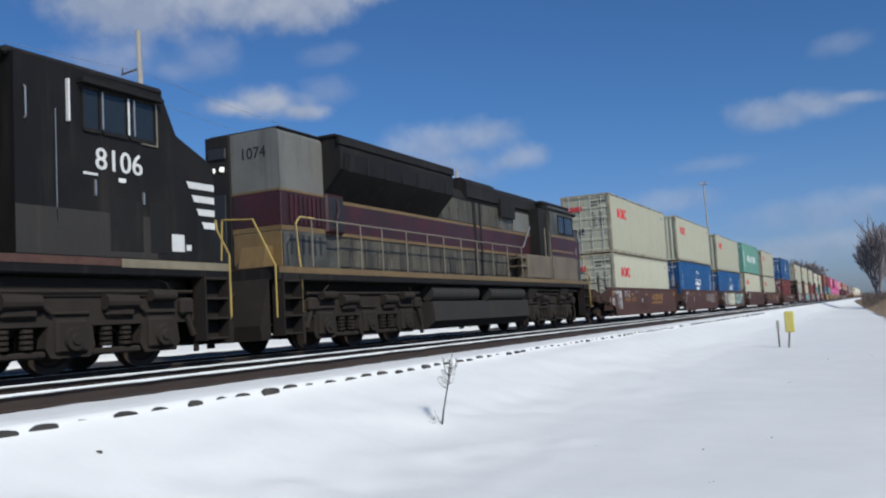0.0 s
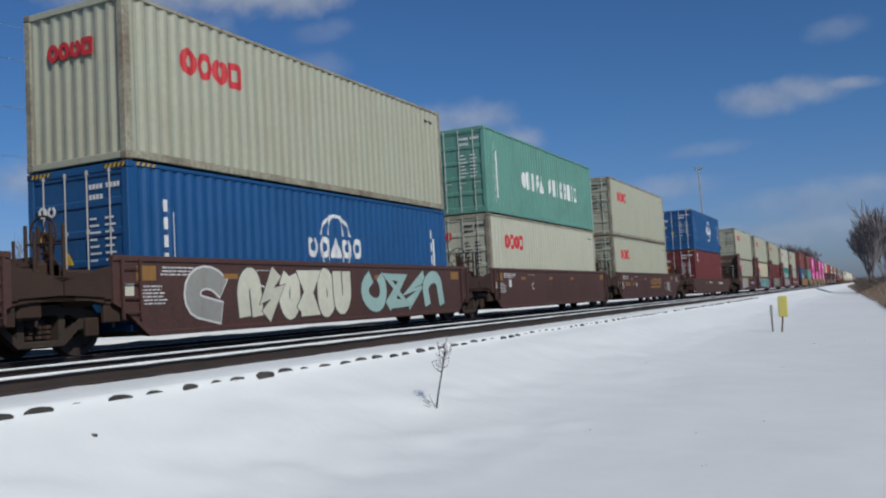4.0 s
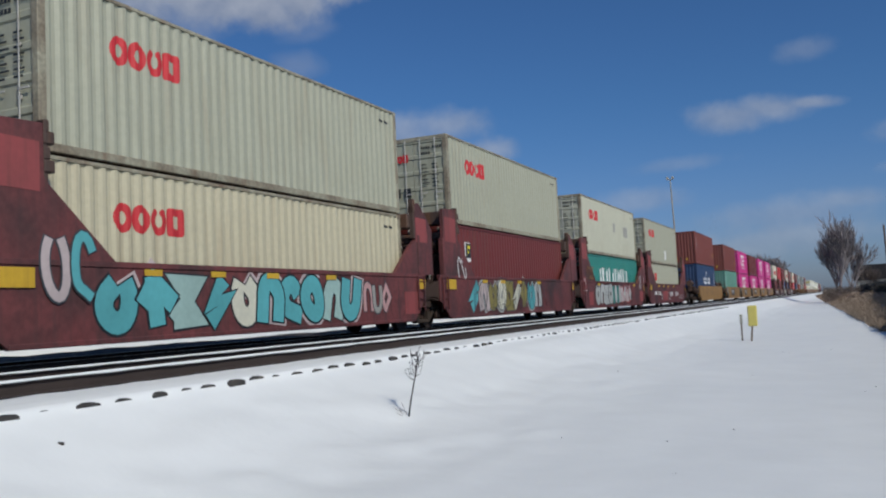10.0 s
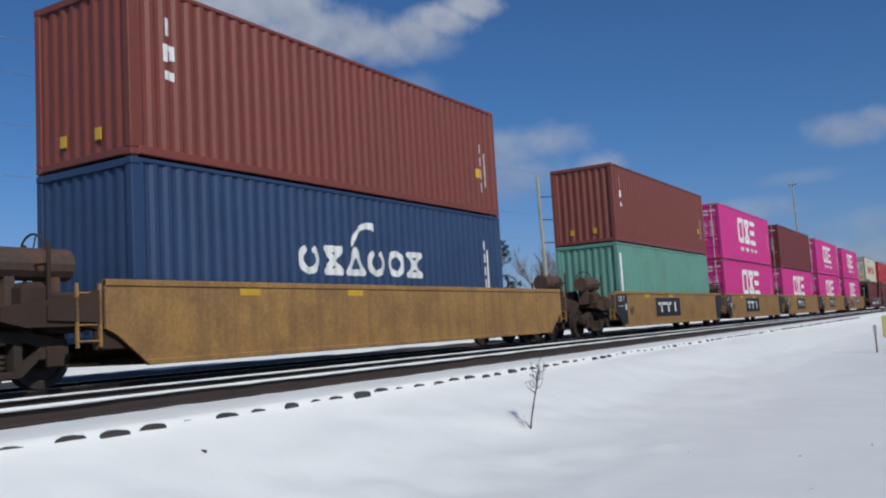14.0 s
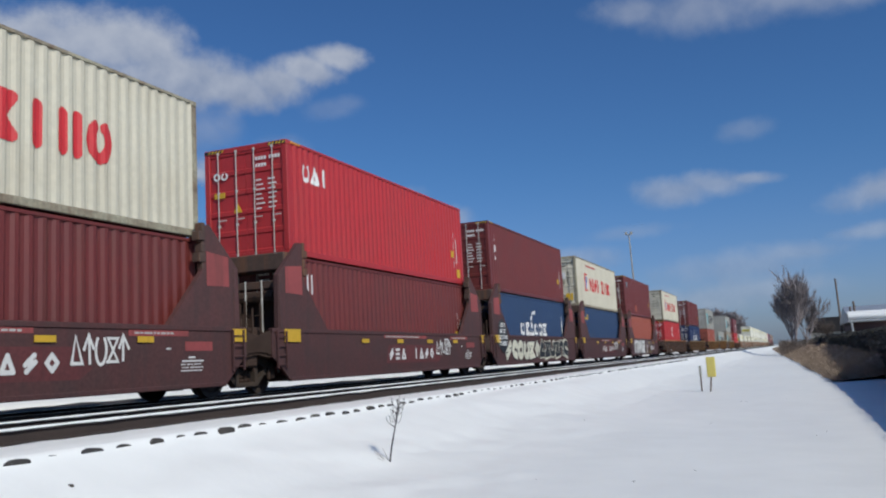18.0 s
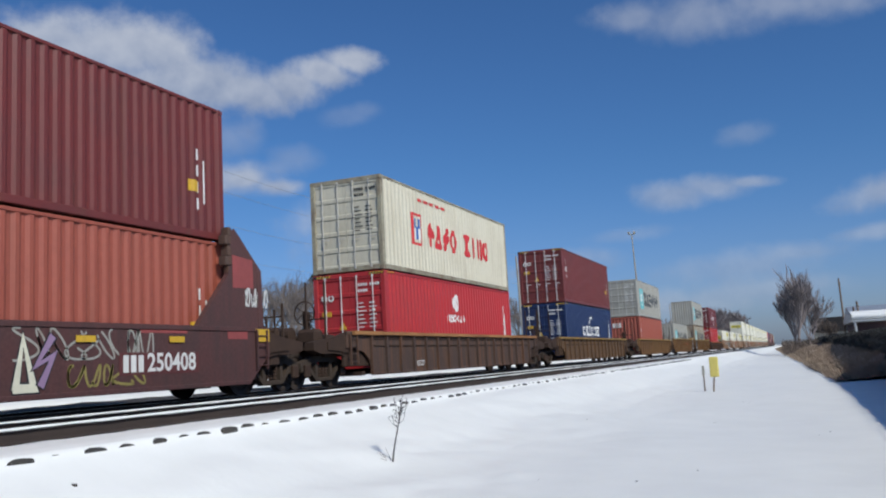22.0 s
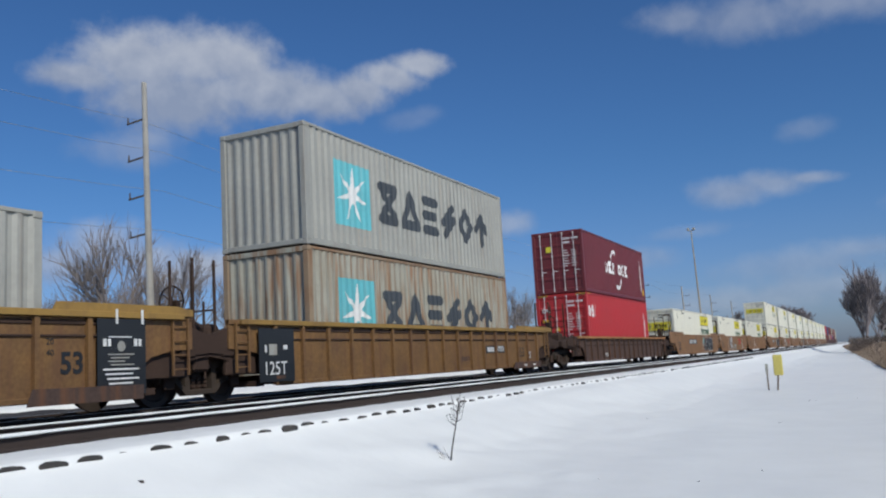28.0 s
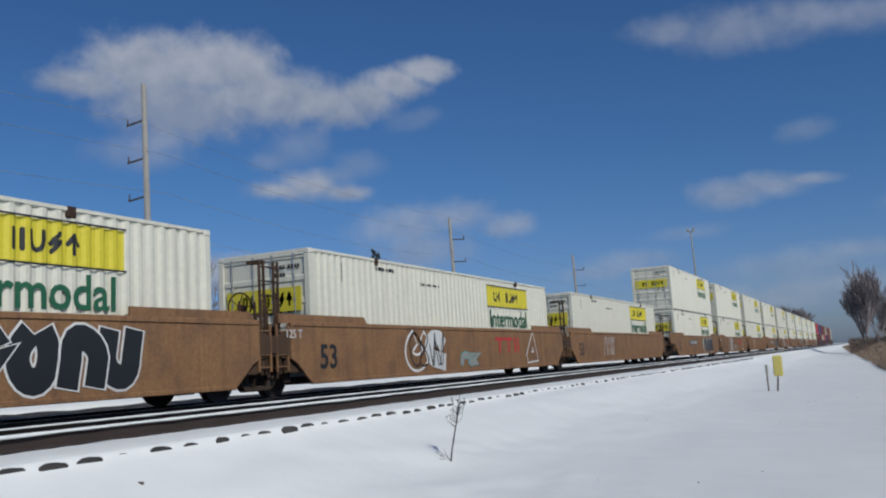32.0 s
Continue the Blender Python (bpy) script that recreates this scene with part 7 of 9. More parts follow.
def maroon_loco(u):
    """Grey and maroon freight locomotive; its cab end trails. y grows towards the containers."""
    c = thing("diesel_locomotive", "dirty grey and maroon six-axle diesel locomotive with yellow handrails", "locomotive", "locomotives", u, 0.0)
    L = 22.3
    part("underframe", Solid().box(-1.52, 1.52, 0.5, L - 0.6, 1.5, 1.78, 0.03), LOCO_SOOT, c)
    part("sill_stripe", Solid().box(1.515, 1.53, 0.5, L - 0.6, 1.66, 1.79), LOCO_CREAM, c, "worn yellow stripe along the sill")
    hood = Solid()
    body_shell(hood, 0.9, 1.6, 16.6, 1.78, 4.62, 0.3)
    part("hood", hood, LOCO_GREY, c, "long engine hood streaked with soot")
    for k in range(20):
        y = 3.7 + k * 0.6
        d = part("hood_door", kept(("hood_door_low",), LOCO_TAN, lambda s: s.box(0.895, 0.93, 0, 0.5, 1.9, 2.6, 0.015).box(0.93, 0.95, 0.42, 0.46, 2.2, 2.32)), LOCO_TAN, c, "dusty engine-room door")
        d.location = (0, y, 0)
    for k in range(9):
        y = 8.75 + k * 0.6
        d = part("hood_door", kept(("hood_door_high",), LOCO_TAN, lambda s: s.box(0.895, 0.93, 0, 0.52, 3.52, 4.22, 0.015).box(0.93, 0.95, 0.44, 0.48, 3.8, 3.92)), LOCO_TAN, c, "dusty engine-room door")
        d.location = (0, y, 0)
    part("roof_band", kept(("roof_band",), LOCO_SOOT, lambda s: body_shell(s, 0.925, 2.9, 16.65, 4.24, 4.66, 0.32)), LOCO_SOOT, c, "soot-black roof edge")
    part("side_cabinet", Solid().box(0.9, 1.08, 3.0, 3.75, 2.66, 3.6, 0.05), LOCO_MAROON, c, "grimy cabinet on the hood side")
    # raised black plate paints the darkness of the opening
    part("cabinet_opening", Solid().box(1.08, 1.09, 3.1, 3.66, 2.75, 3.5, 0.01), M_BLACK, c, "black plate in place of the cabinet's dark opening")
    part("cabinet_pipe", Solid().path([(1.1, 3.3, 2.72), (1.13, 3.3, 3.0), (1.13, 3.42, 3.2), (1.1, 3.42, 3.46)], 0.035), LOCO_MAROON, c, "bent pipe in the opening")
    for y0, y1 in ((11.52, 11.74), (12.02, 12.16)):
        part("soot_streak", Solid().box(0.9, 0.956, y0, y1, 1.82, 4.24, 0.01), LOCO_SOOT, c, "soot-black upright strip of the hood side")
    part("pale_panel", Solid().box(0.9, 0.94, 15.0, 16.62, 3.52, 4.24, 0.01), LOCO_PALE, c, "paler grey panel behind the cab")
    part("maroon_band", Solid().box(0.9, 0.94, 2.9, 16.7, 2.72, 3.42).box(-0.94, -0.9, 2.9, 16.7, 2.72, 3.42), LOCO_MAROON, c, "broad maroon band")
    part("cream_line", Solid().box(0.9, 0.945, 2.9, 16.7, 3.42, 3.5).box(0.9, 0.945, 2.9, 16.7, 2.64, 2.72), LOCO_CREAM, c, "thin cream lining")
    # flared radiator section at the rear
    rad = Solid()
    o = [(0.9, 3.5), (1.5, 4.12), (1.52, 4.62), (1.3, 4.9), (-1.3, 4.9), (-1.52, 4.62), (-1.5, 4.12), (-0.9, 3.5)]
    n = len(o)
    rad.add([(x, 3.0, z) for x, z in o] + [(x, 9.0, z) for x, z in o], [tuple(range(n)), tuple(range(n, 2 * n))[::-1]] + [(i, n + i, n + (i + 1) % n, (i + 1) % n) for i in range(n)])
    part("radiator_wing", rad, LOCO_SOOT, c, "sooty flared radiator housing")
    part("radiator_roof", Solid().box(-0.98, 0.98, 1.4, 3.0, 4.86, 4.93, 0.03).box(-1.42, 1.42, 2.95, 9.1, 4.87, 4.95, 0.03).slab([(2.95, 4.7), (9.05, 4.7), (9.05, 4.9), (2.95, 4.9)], 1.45, 1.53), LOCO_SOOT, c, "soot-black roof over the radiators")
    g = Solid()
    g.add([(x, y, z) for y in (3.12, 8.85) for x, z in ((0.93, 3.5), (1.525, 4.1), (1.545, 4.5))], [(0, 3, 4, 1), (1, 4, 5, 2)])
    grille = part("radiator_grille", g, LOCO_BLACK, c, "black sloping radiator screen")
    for k in range(7):
        y = 3.3 + k * 0.85
        part("grille_bar", Solid().slab([(y, 4.08), (y + 0.06, 4.08), (y + 0.06, 4.5), (y, 4.5)], 1.53, 1.552), LOCO_SOOT, grille)
    rear = Solid()
    body_shell(rear, 1.0, 1.35, 3.0, 1.78, 4.88, 0.12)
    part("rear_hood", rear, LOCO_PALE, c, "square grey rear end")
    part("rear_band", Solid().box(-1.01, 1.01, 1.34, 3.0, 2.75, 3.5, 0.01), LOCO_MAROON, c, "maroon band round the end")
    part("rear_lining", Solid().box(-1.012, 1.012, 1.335, 3.0, 3.5, 3.55).box(-1.012, 1.012, 1.335, 3.0, 2.64, 2.75), LOCO_CREAM, c, "cream lining")
    part("sand_box", Solid().slab([(0.95, 1.8), (1.33, 1.8), (1.33, 2.3), (1.1, 2.3)], 0.1, 0.75), LOCO_CREAM, c, "dirty yellow sloping sand box on the end platform")
    part("rear_door", Solid().box(-1.0, -0.32, 1.3, 1.37, 1.8, 4.88, 0.01), LOCO_SOOT, c, "dark door panel of the end")
    # flat black plate on the door, its recess shade given as colour
    part("door_recess", Solid().box(-0.85, -0.45, 1.28, 1.31, 2.0, 3.55, 0.01), M_BLACK, c, "black plate in place of the end door's dark recess")
    lettering("1074", 0.36, LOCO_SOOT, c, pose(0.3, 1.345, 4.38, 90, 0, 0), "dark road number on the end")
    part("rear_skirt", Solid().box(-0.3, 1.0, 1.33, 1.4, 1.8, 2.62, 0.01), LOCO_CREAM, c, "dirty yellow panel below the band")
    part("side_panel", Solid().box(1.0, 1.014, 1.37, 3.0, 1.8, 2.63), LOCO_GREY, c, "grimy lower panel of the end")
    for k in range(8):
        q = part("louvre", kept(("louvre",), LOCO_MAROON, lambda s: s.slab([(0.0, 2.8), (0.1, 2.8), (0.1, 3.44), (0.0, 3.44)], 1.012, 1.05)), LOCO_MAROON, c, "maroon louvre fin")
        q.location = (0, 1.62 + 0.17 * k, 0)
    # raised black strips paint the dark of open slots
    for k in range(6):
        q = part("side_slot", kept(("loco_slot",), M_BLACK, lambda s: s.box(1.014, 1.02, 0.0, 0.09, 2.12, 2.56, 0.005)), M_BLACK, c, "black upright strip in place of a dark slot")
        q.location = (0, 1.62 + 0.22 * k, 0)
    part("number_board", Solid().box(-0.9, -0.4, 1.26, 1.32, 4.35, 4.6, 0.02), M_BLACK, c, "dark number board")
    for x in (-0.78, -0.52):
        lamp = Solid()
        lamp.tube((x, 1.26, 4.12), (x, 1.33, 4.12), 0.06, n=12)
        part("headlamp", lamp, LAMP_ON, c, "lit headlamp")
    # exhaust hood, dynamic brake hatch, horn
    hatch = Solid()
    body_shell(hatch, 1.02, 11.0, 13.3, 4.35, 4.98, 0.2)
    body_shell(hatch, 1.0, 13.3, 17.3, 4.38, 4.92, 0.2)
    part("roof_hatch", hatch, LOCO_SOOT, c, "sooty roof hatches")
    part("inlet_screen", Solid().box(0.93, 1.06, 13.64, 14.95, 3.92, 4.52), LOCO_SOOT, c, "black inertial inlet screen")
    horn = Solid().tube((0.5, 9.75, 4.6), (0.5, 9.75, 4.82), 0.06).box(0.2, 0.85, 9.68, 9.82, 4.8, 4.88, 0.02)
    for x, d in ((0.2, -0.2), (0.4, 0.2), (0.6, -0.18), (0.85, 0.2), (0.85, -0.15)):
        horn.tube((x, 9.75, 4.92), (x, 9.75 + d, 4.93), 0.035, 0.045, 10).tube((x, 9.75 + d, 4.93), (x, 9.75 + d * 1.5, 4.94), 0.045, 0.09, 12)
    part("horn", horn, M_BLACK, c, "cluster of black air horns")
    # cab and nose
    cab = Solid()
    body_shell(cab, 1.5, 17.4, 20.1, 1.78, 4.7, 0.28)
    part("cab", cab, LOCO_GREY, c, "wide grey cab")
    part("cab_roof", Solid().box(-1.3, 1.3, 17.2, 20.4, 4.66, 4.8, 0.04).box(-1.56, 1.56, 17.4, 20.5, 4.4, 4.52, 0.04), LOCO_SOOT, c, "sooty cab roof with a lip")
    for y0, y1 in ((18.3, 18.95), (19.02, 20.0)):
        wdw = part("cab_window", Solid().box(1.49, 1.515, y0, y1, 3.62, 4.32, 0.01), GLASS, c, "dark cab side window")
        part("window_frame", Solid().box(1.5, 1.53, y0 - 0.06, y0, 3.56, 4.31).box(1.5, 1.53, y1, y1 + 0.06, 3.56, 4.31).box(1.5, 1.53, y0, y1, 4.25, 4.31).box(1.5, 1.53, y0, y1, 3.56, 3.62), LOCO_SOOT, wdw)
    part("cab_band", Solid().box(1.5, 1.512, 17.4, 20.3, 2.72, 3.42), LOCO_MAROON, c, "maroon band across the cab")
    part("cab_skirt", Solid().box(1.5, 1.512, 17.4, 20.3, 1.8, 2.68), LOCO_EARTH, c, "dusty lower cab side")
    part("cab_lining", Solid().box(1.5, 1.514, 17.4, 20.3, 3.42, 3.5).box(1.5, 1.514, 17.4, 20.0, 2.86, 2.92), LOCO_CREAM, c, "cream lining")
    # solid dark block stands where the shaded doorway would be hollow
    part("cab_recess", Solid().box(0.92, 1.35, 16.6, 17.42, 2.6, 4.45, 0.02), LOCO_SOOT, c, "dark block in place of the shaded recess behind the cab")
    part("cab_door", Solid().box(1.1, 1.3, 17.3, 17.42, 1.9, 3.95, 0.01), DARK, c, "dark rear cab door")
    nose = Solid()
    o = [(20.3, 1.78), (21.45, 1.78), (21.45, 3.5), (21.1, 3.88), (20.3, 4.0)]
    nose.slab(o, -1.3, 1.3)
    part("nose", nose, LOCO_GREY, c, "short rounded nose")
    part("nose_band", Solid().box(1.3, 1.312, 20.3, 21.45, 2.72, 3.42), LOCO_MAROON, c, "maroon band on the nose")
    part("nose_patch", Solid().box(1.312, 1.318, 20.6, 20.95, 2.85, 3.15), M_WHITE, c, "white square label")
    s = Solid()
    for a, b, p, q in blocks(20.0, 20.85, 2.05, 2.4, 4, "iour", 0.25, 0.2):
        s.box(1.5 if b < 20.3 else 1.3, 1.508 if b < 20.3 else 1.31, a - 0.6, b - 0.6, p, q)
    part("side_number", s, M_CHAR, c, "dark number figures")
    part("equipment_cabinet", Solid().box(0.95, 1.46, 14.95, 20.3, 1.79, 2.66, 0.05).box(0.95, 1.4, 14.4, 14.95, 2.2, 2.26).box(0.95, 1.4, 14.4, 14.95, 2.5, 2.56), LOCO_EARTH, c, "dusty side cabinets below the cab")
    loco_truck(c, 4.3)
    loco_truck(c, 17.6)
    tank = Solid()
    o = [(1.46, 1.04), (1.5, 0.5), (1.2, 0.28), (-1.2, 0.28), (-1.5, 0.5), (-1.46, 1.04)]
    n = len(o)
    tank.add([(x, 7.4, z) for x, z in o] + [(x, 14.6, z) for x, z in o], [tuple(range(n)), tuple(range(n, 2 * n))[::-1]] + [(i, n + i, n + (i + 1) % n, (i + 1) % n) for i in range(n)])
    part("fuel_tank", tank, LOCO_DUST, c, "dusty dark fuel tank")
    part("air_reservoir", Solid().tube((1.22, 7.5, 1.27), (1.22, 10.6, 1.27), 0.215, n=16), LOCO_DUST, c, "long dusty air tank")
    part("air_reservoir", Solid().tube((1.22, 11.5, 1.27), (1.22, 14.5, 1.27), 0.215, n=16), LOCO_DUST, c, "long dusty air tank")
    part("frame_centre", Solid().box(-1.0, 1.0, 1.0, L - 1.2, 1.0, 1.5), LOCO_UNDER, c, "dark underframe centre sill")
    part("under_cab_gear", Solid().box(0.8, 1.4, 15.0, 15.8, 1.05, 1.5, 0.04).box(0.8, 1.42, 18.4, 19.3, 1.2, 1.5, 0.04).tube((1.35, 15.0, 1.4), (1.35, 20.5, 1.38), 0.05), LOCO_UNDER, c, "pipes and boxes under the frame")
    for y, way in ((0.45, -1), (L - 0.6, 1)):
        pilot(c, y, way)
        steps(c, y - way * 0.45)
    # handrails
    handrail(c, [(1.5, 1.3, 0.85), (1.5, 1.3, 1.7), (1.46, 1.3, 2.0), (1.46, 1.22, 2.7), (1.46, 1.35, 2.86), (1.46, 14.5, 2.86)], [(1.46, y, 2.86) for y in (1.8, 2.8, 3.8, 4.8, 6.05, 7.25, 8.25, 9.4, 10.55, 11.75, 13.0, 14.3)], RAIL_GREY)
    handrail(c, [(1.5, 0.42, 0.75), (1.5, 0.42, 1.8), (1.0, 0.38, 2.78), (0.2, 0.38, 2.84), (0.15, 0.38, 2.0)], [], RAIL_YELLOW)
    handrail(c, [(1.5, 1.3, 0.85), (1.5, 1.3, 1.7), (1.462, 1.3, 2.0), (1.462, 1.22, 2.72), (1.462, 1.37, 2.87), (1.462, 1.9, 2.87)], [], RAIL_YELLOW)
    handrail(c, [(-0.35, 0.4, 1.0), (-0.35, 0.4, 2.8), (-1.3, 0.4, 2.86), (-1.5, 0.4, 0.8)], [], RAIL_YELLOW)
    handrail(c, [(1.5, L - 0.35, 0.7), (1.5, L - 0.4, 1.8), (1.35, L - 0.45, 2.85), (0.4, L - 0.45, 2.85), (0.35, L - 0.45, 1.9)], [], RAIL_YELLOW)
    handrail(c, [(1.5, 16.7, 2.6), (1.5, 16.7, 3.7)], [(1.5, 17.25, 3.6)], RAIL_GREY)
    handrail(c, [(1.46, 14.5, 2.86), (1.46, 15.3, 3.65)], [], STEEL)
    part("walkway", Solid().box(-1.5, 1.5, 0.5, 14.9, 1.775, 1.80), DARK, c)


def black_loco(u):
    """Black freight locomotive ahead of it; its cab end trails."""
    c = thing("diesel_locomotive", "grimy black six-axle diesel locomotive with white nose stripes", "locomotive", "locomotives", u, 0.0)
    L = 22.3
    part("underframe", Solid().box(-1.52, 1.52, 0.5, L - 0.6, 1.5, 1.78, 0.03), LOCO_BLACK, c)
    part("sill_stripe", Solid().box(1.515, 1.53, 0.5, L - 3.2, 1.66, 1.78), CAR_BROWN_FADED, c, "rust-brown stripe along the sill")
    part("sill_stripe", Solid().box(1.515, 1.53, L - 3.2, L - 0.6, 1.64, 1.78), LOCO_SILL, c, "pale cream stripe along the sill")
    hood = Solid()
    body_shell(hood, 1.0, 1.0, 17.2, 1.78, 4.7, 0.3)
    part("hood", hood, LOCO_BLACK, c, "long black engine hood")
    for k in range(20):
        d = part("hood_door", kept(("hood_door_tall",), LOCO_BLACK, lambda s: s.box(1.0, 1.03, 0, 0.66, 2.65, 4.2, 0.012)), LOCO_BLACK, c)
        d.location = (0, 2.0 + k * 0.74, 0)
    part("dusty_panel", Solid().box(1.0, 1.035, 1.2, 17.2, 1.8, 2.6, 0.012), LOCO_DUST, c, "lower hood brown with road dust")
    part("cab_skirt", Solid().box(1.5, 1.506, 17.2, 19.9, 1.8, 2.5), LOCO_DUST, c, "lower cab side brown with road dust")
    part("frame_centre", Solid().box(-1.0, 1.0, 1.0, L - 1.2, 0.95, 1.5), LOCO_UNDER, c, "dark underframe centre sill")
    part("roof_gear", Solid().box(-1.1, 1.1, 12.0, 16.0, 4.65, 4.85, 0.04).box(-0.6, 0.6, 17.2, 18.2, 4.75, 4.9, 0.04), LOCO_SOOT, c, "sooty roof boxes")
    cab = Solid()
    o = [(17.2, 1.78), (21.35, 1.78), (21.35, 3.58), (20.42, 4.0), (20.1, 4.66), (17.2, 4.72)]
    cab.slab(o, -1.5, 1.5)
    part("cab", cab, LOCO_BLACK, c, "black cab with a sloping nose")
    part("cab_roof", Solid().box(-1.46, 1.46, 17.1, 20.2, 4.66, 4.8, 0.05), LOCO_SOOT, c)
    for y0, y1 in ((18.42, 18.72), (18.8, 19.28), (19.36, 19.9)):
        w = part("cab_window", Solid().box(1.49, 1.506, y0, y1, 3.8, 4.42, 0.01), GLASS, c, "dark cab side window")
        part("window_frame", Solid().box(1.5, 1.53, y0 - 0.03, y0, 3.76, 4.46).box(1.5, 1.53, y1, y1 + 0.03, 3.76, 4.46).box(1.5, 1.525, y0, y1, 4.42, 4.46).box(1.5, 1.54, y0, y1, 3.74, 3.8), LOCO_SOOT, w)
    for y, m in ((18.76, STEEL), (19.3, M_WHITE), (19.42, STEEL)):
        part("window_post", Solid().box(1.53, 1.545, y, y + 0.03, 3.82, 4.42), m, c, "pale upright between the panes")
    part("window_trim", Solid().box(1.5, 1.53, 19.93, 19.96, 3.74, 4.46).box(1.5, 1.53, 19.6, 19.96, 3.715, 3.74), RAIL_GREY, c, "thin grey window trim")
    part("sun_visor", Solid().slab([(18.3, 4.48), (20.0, 4.48), (20.0, 4.53), (18.3, 4.56)], 1.5, 1.66), LOCO_SOOT, c, "narrow visor over the cab windows")
    part("grab_iron", Solid().path([(1.53, 17.35, 3.75), (1.56, 17.35, 3.78), (1.56, 17.35, 4.2), (1.53, 17.35, 4.23)], 0.014), STEEL, c, "thin grab iron")
    part("hood_light", Solid().box(1.03, 1.1, 16.6, 17.1, 3.62, 3.68, 0.02), M_ORANGE, c, "small amber marker")
    part("wind_deflector", Solid().box(1.5, 1.56, 18.1, 18.13, 3.84, 4.5), M_WHITE, c, "upright pale mirror blade")
    part("roof_edge", Solid().slab([(14.0, 4.62), (17.2, 4.62), (17.2, 4.9), (16.2, 4.98), (14.6, 4.98), (14.0, 4.84)], -1.2, 1.2), LOCO_SOOT, c, "raised sooty roof section before the cab")
    part("horn_bracket", Solid().path([(0.9, 18.2, 4.8), (0.9, 18.2, 4.95), (0.9, 18.7, 4.95)], 0.03), LOCO_SOOT, c, "bent bracket on the cab roof")
    lettering("8106", 0.5, M_WHITE, c, facing(1.506, 19.12, 3.33), "white road number")
    lettering("8106", 0.5, M_WHITE, c, facing(1.507, 19.132, 3.33), name="lettering_edge")
    side_patches(c, [(18.4, 18.68, 3.07, 3.11, M_WHITE, "small white marks"), (19.1, 19.25, 3.02, 3.09, M_WHITE, "small white marks")], 1.5, "stencil_line")
    s = Solid()
    for k in range(4):
        z = 3.22 - k * 0.235
        s.slab([(20.7 + k * 0.12, z - 0.12), (21.35, z - 0.12), (21.35, z), (20.64 + k * 0.12, z)], 1.5, 1.51)
    part("nose_stripes", s, M_WHITE, c, "four broad white stripes")
    side_patches(c, [(20.25, 20.55, 1.95, 2.25, M_WHITE, "pale label"), (20.6, 20.72, 1.98, 2.08, M_WHITE, "pale label")], 1.5, "label_plate")
    part("cab_door_line", Solid().box(1.5, 1.506, 17.9, 17.915, 2.3, 4.0).box(1.5, 1.53, 18.6, 18.63, 2.75, 3.0).box(1.5, 1.53, 19.6, 19.63, 2.7, 2.9), STEEL, c, "thin grab irons")
    part("cab_panel", Solid().box(1.5, 1.512, 18.9, 19.6, 1.9, 2.75, 0.01).box(1.5, 1.512, 19.75, 20.1, 1.9, 2.75, 0.01), LOCO_SOOT, c, "dull panels below the cab")
    loco_truck(c, 4.4)
    loco_truck(c, 18.3)
    part("fuel_tank", Solid().box(-1.45, 1.45, 7.4, 14.4, 0.3, 1.4, 0.12), LOCO_BLACK, c)
    part("under_cab_gear", Solid().box(0.7, 1.3, 15.0, 20.5, 1.15, 1.5, 0.04).tube((1.25, 15.0, 1.36), (1.25, 20.0, 1.36), 0.07), LOCO_UNDER, c, "pipes and boxes under the frame")
    pilot(c, L - 0.6, 1)
    pilot(c, 0.45, -1)
    steps(c, L - 1.0)
    handrail(c, [(1.5, L - 0.62, 0.75), (1.54, L - 0.62, 0.8), (1.54, L - 0.62, 1.95), (1.46, L - 0.85, 2.4), (1.46, L - 0.88, 2.6)], [], RAIL_YELLOW)
    handrail(c, [(1.0, L - 0.5, 1.8), (1.0, L - 0.5, 2.75), (0.2, L - 0.5, 2.8)], [], RAIL_YELLOW)
    handrail(c, [(1.46, 1.2, 2.86), (1.46, 16.8, 2.86)], [(1.46, y, 2.86) for y in (1.2, 3.4, 5.6, 7.8, 10, 12.2, 14.4, 16.8)], LOCO_BLACK)


maroon_loco(14.15)
black_loco(-8.55)

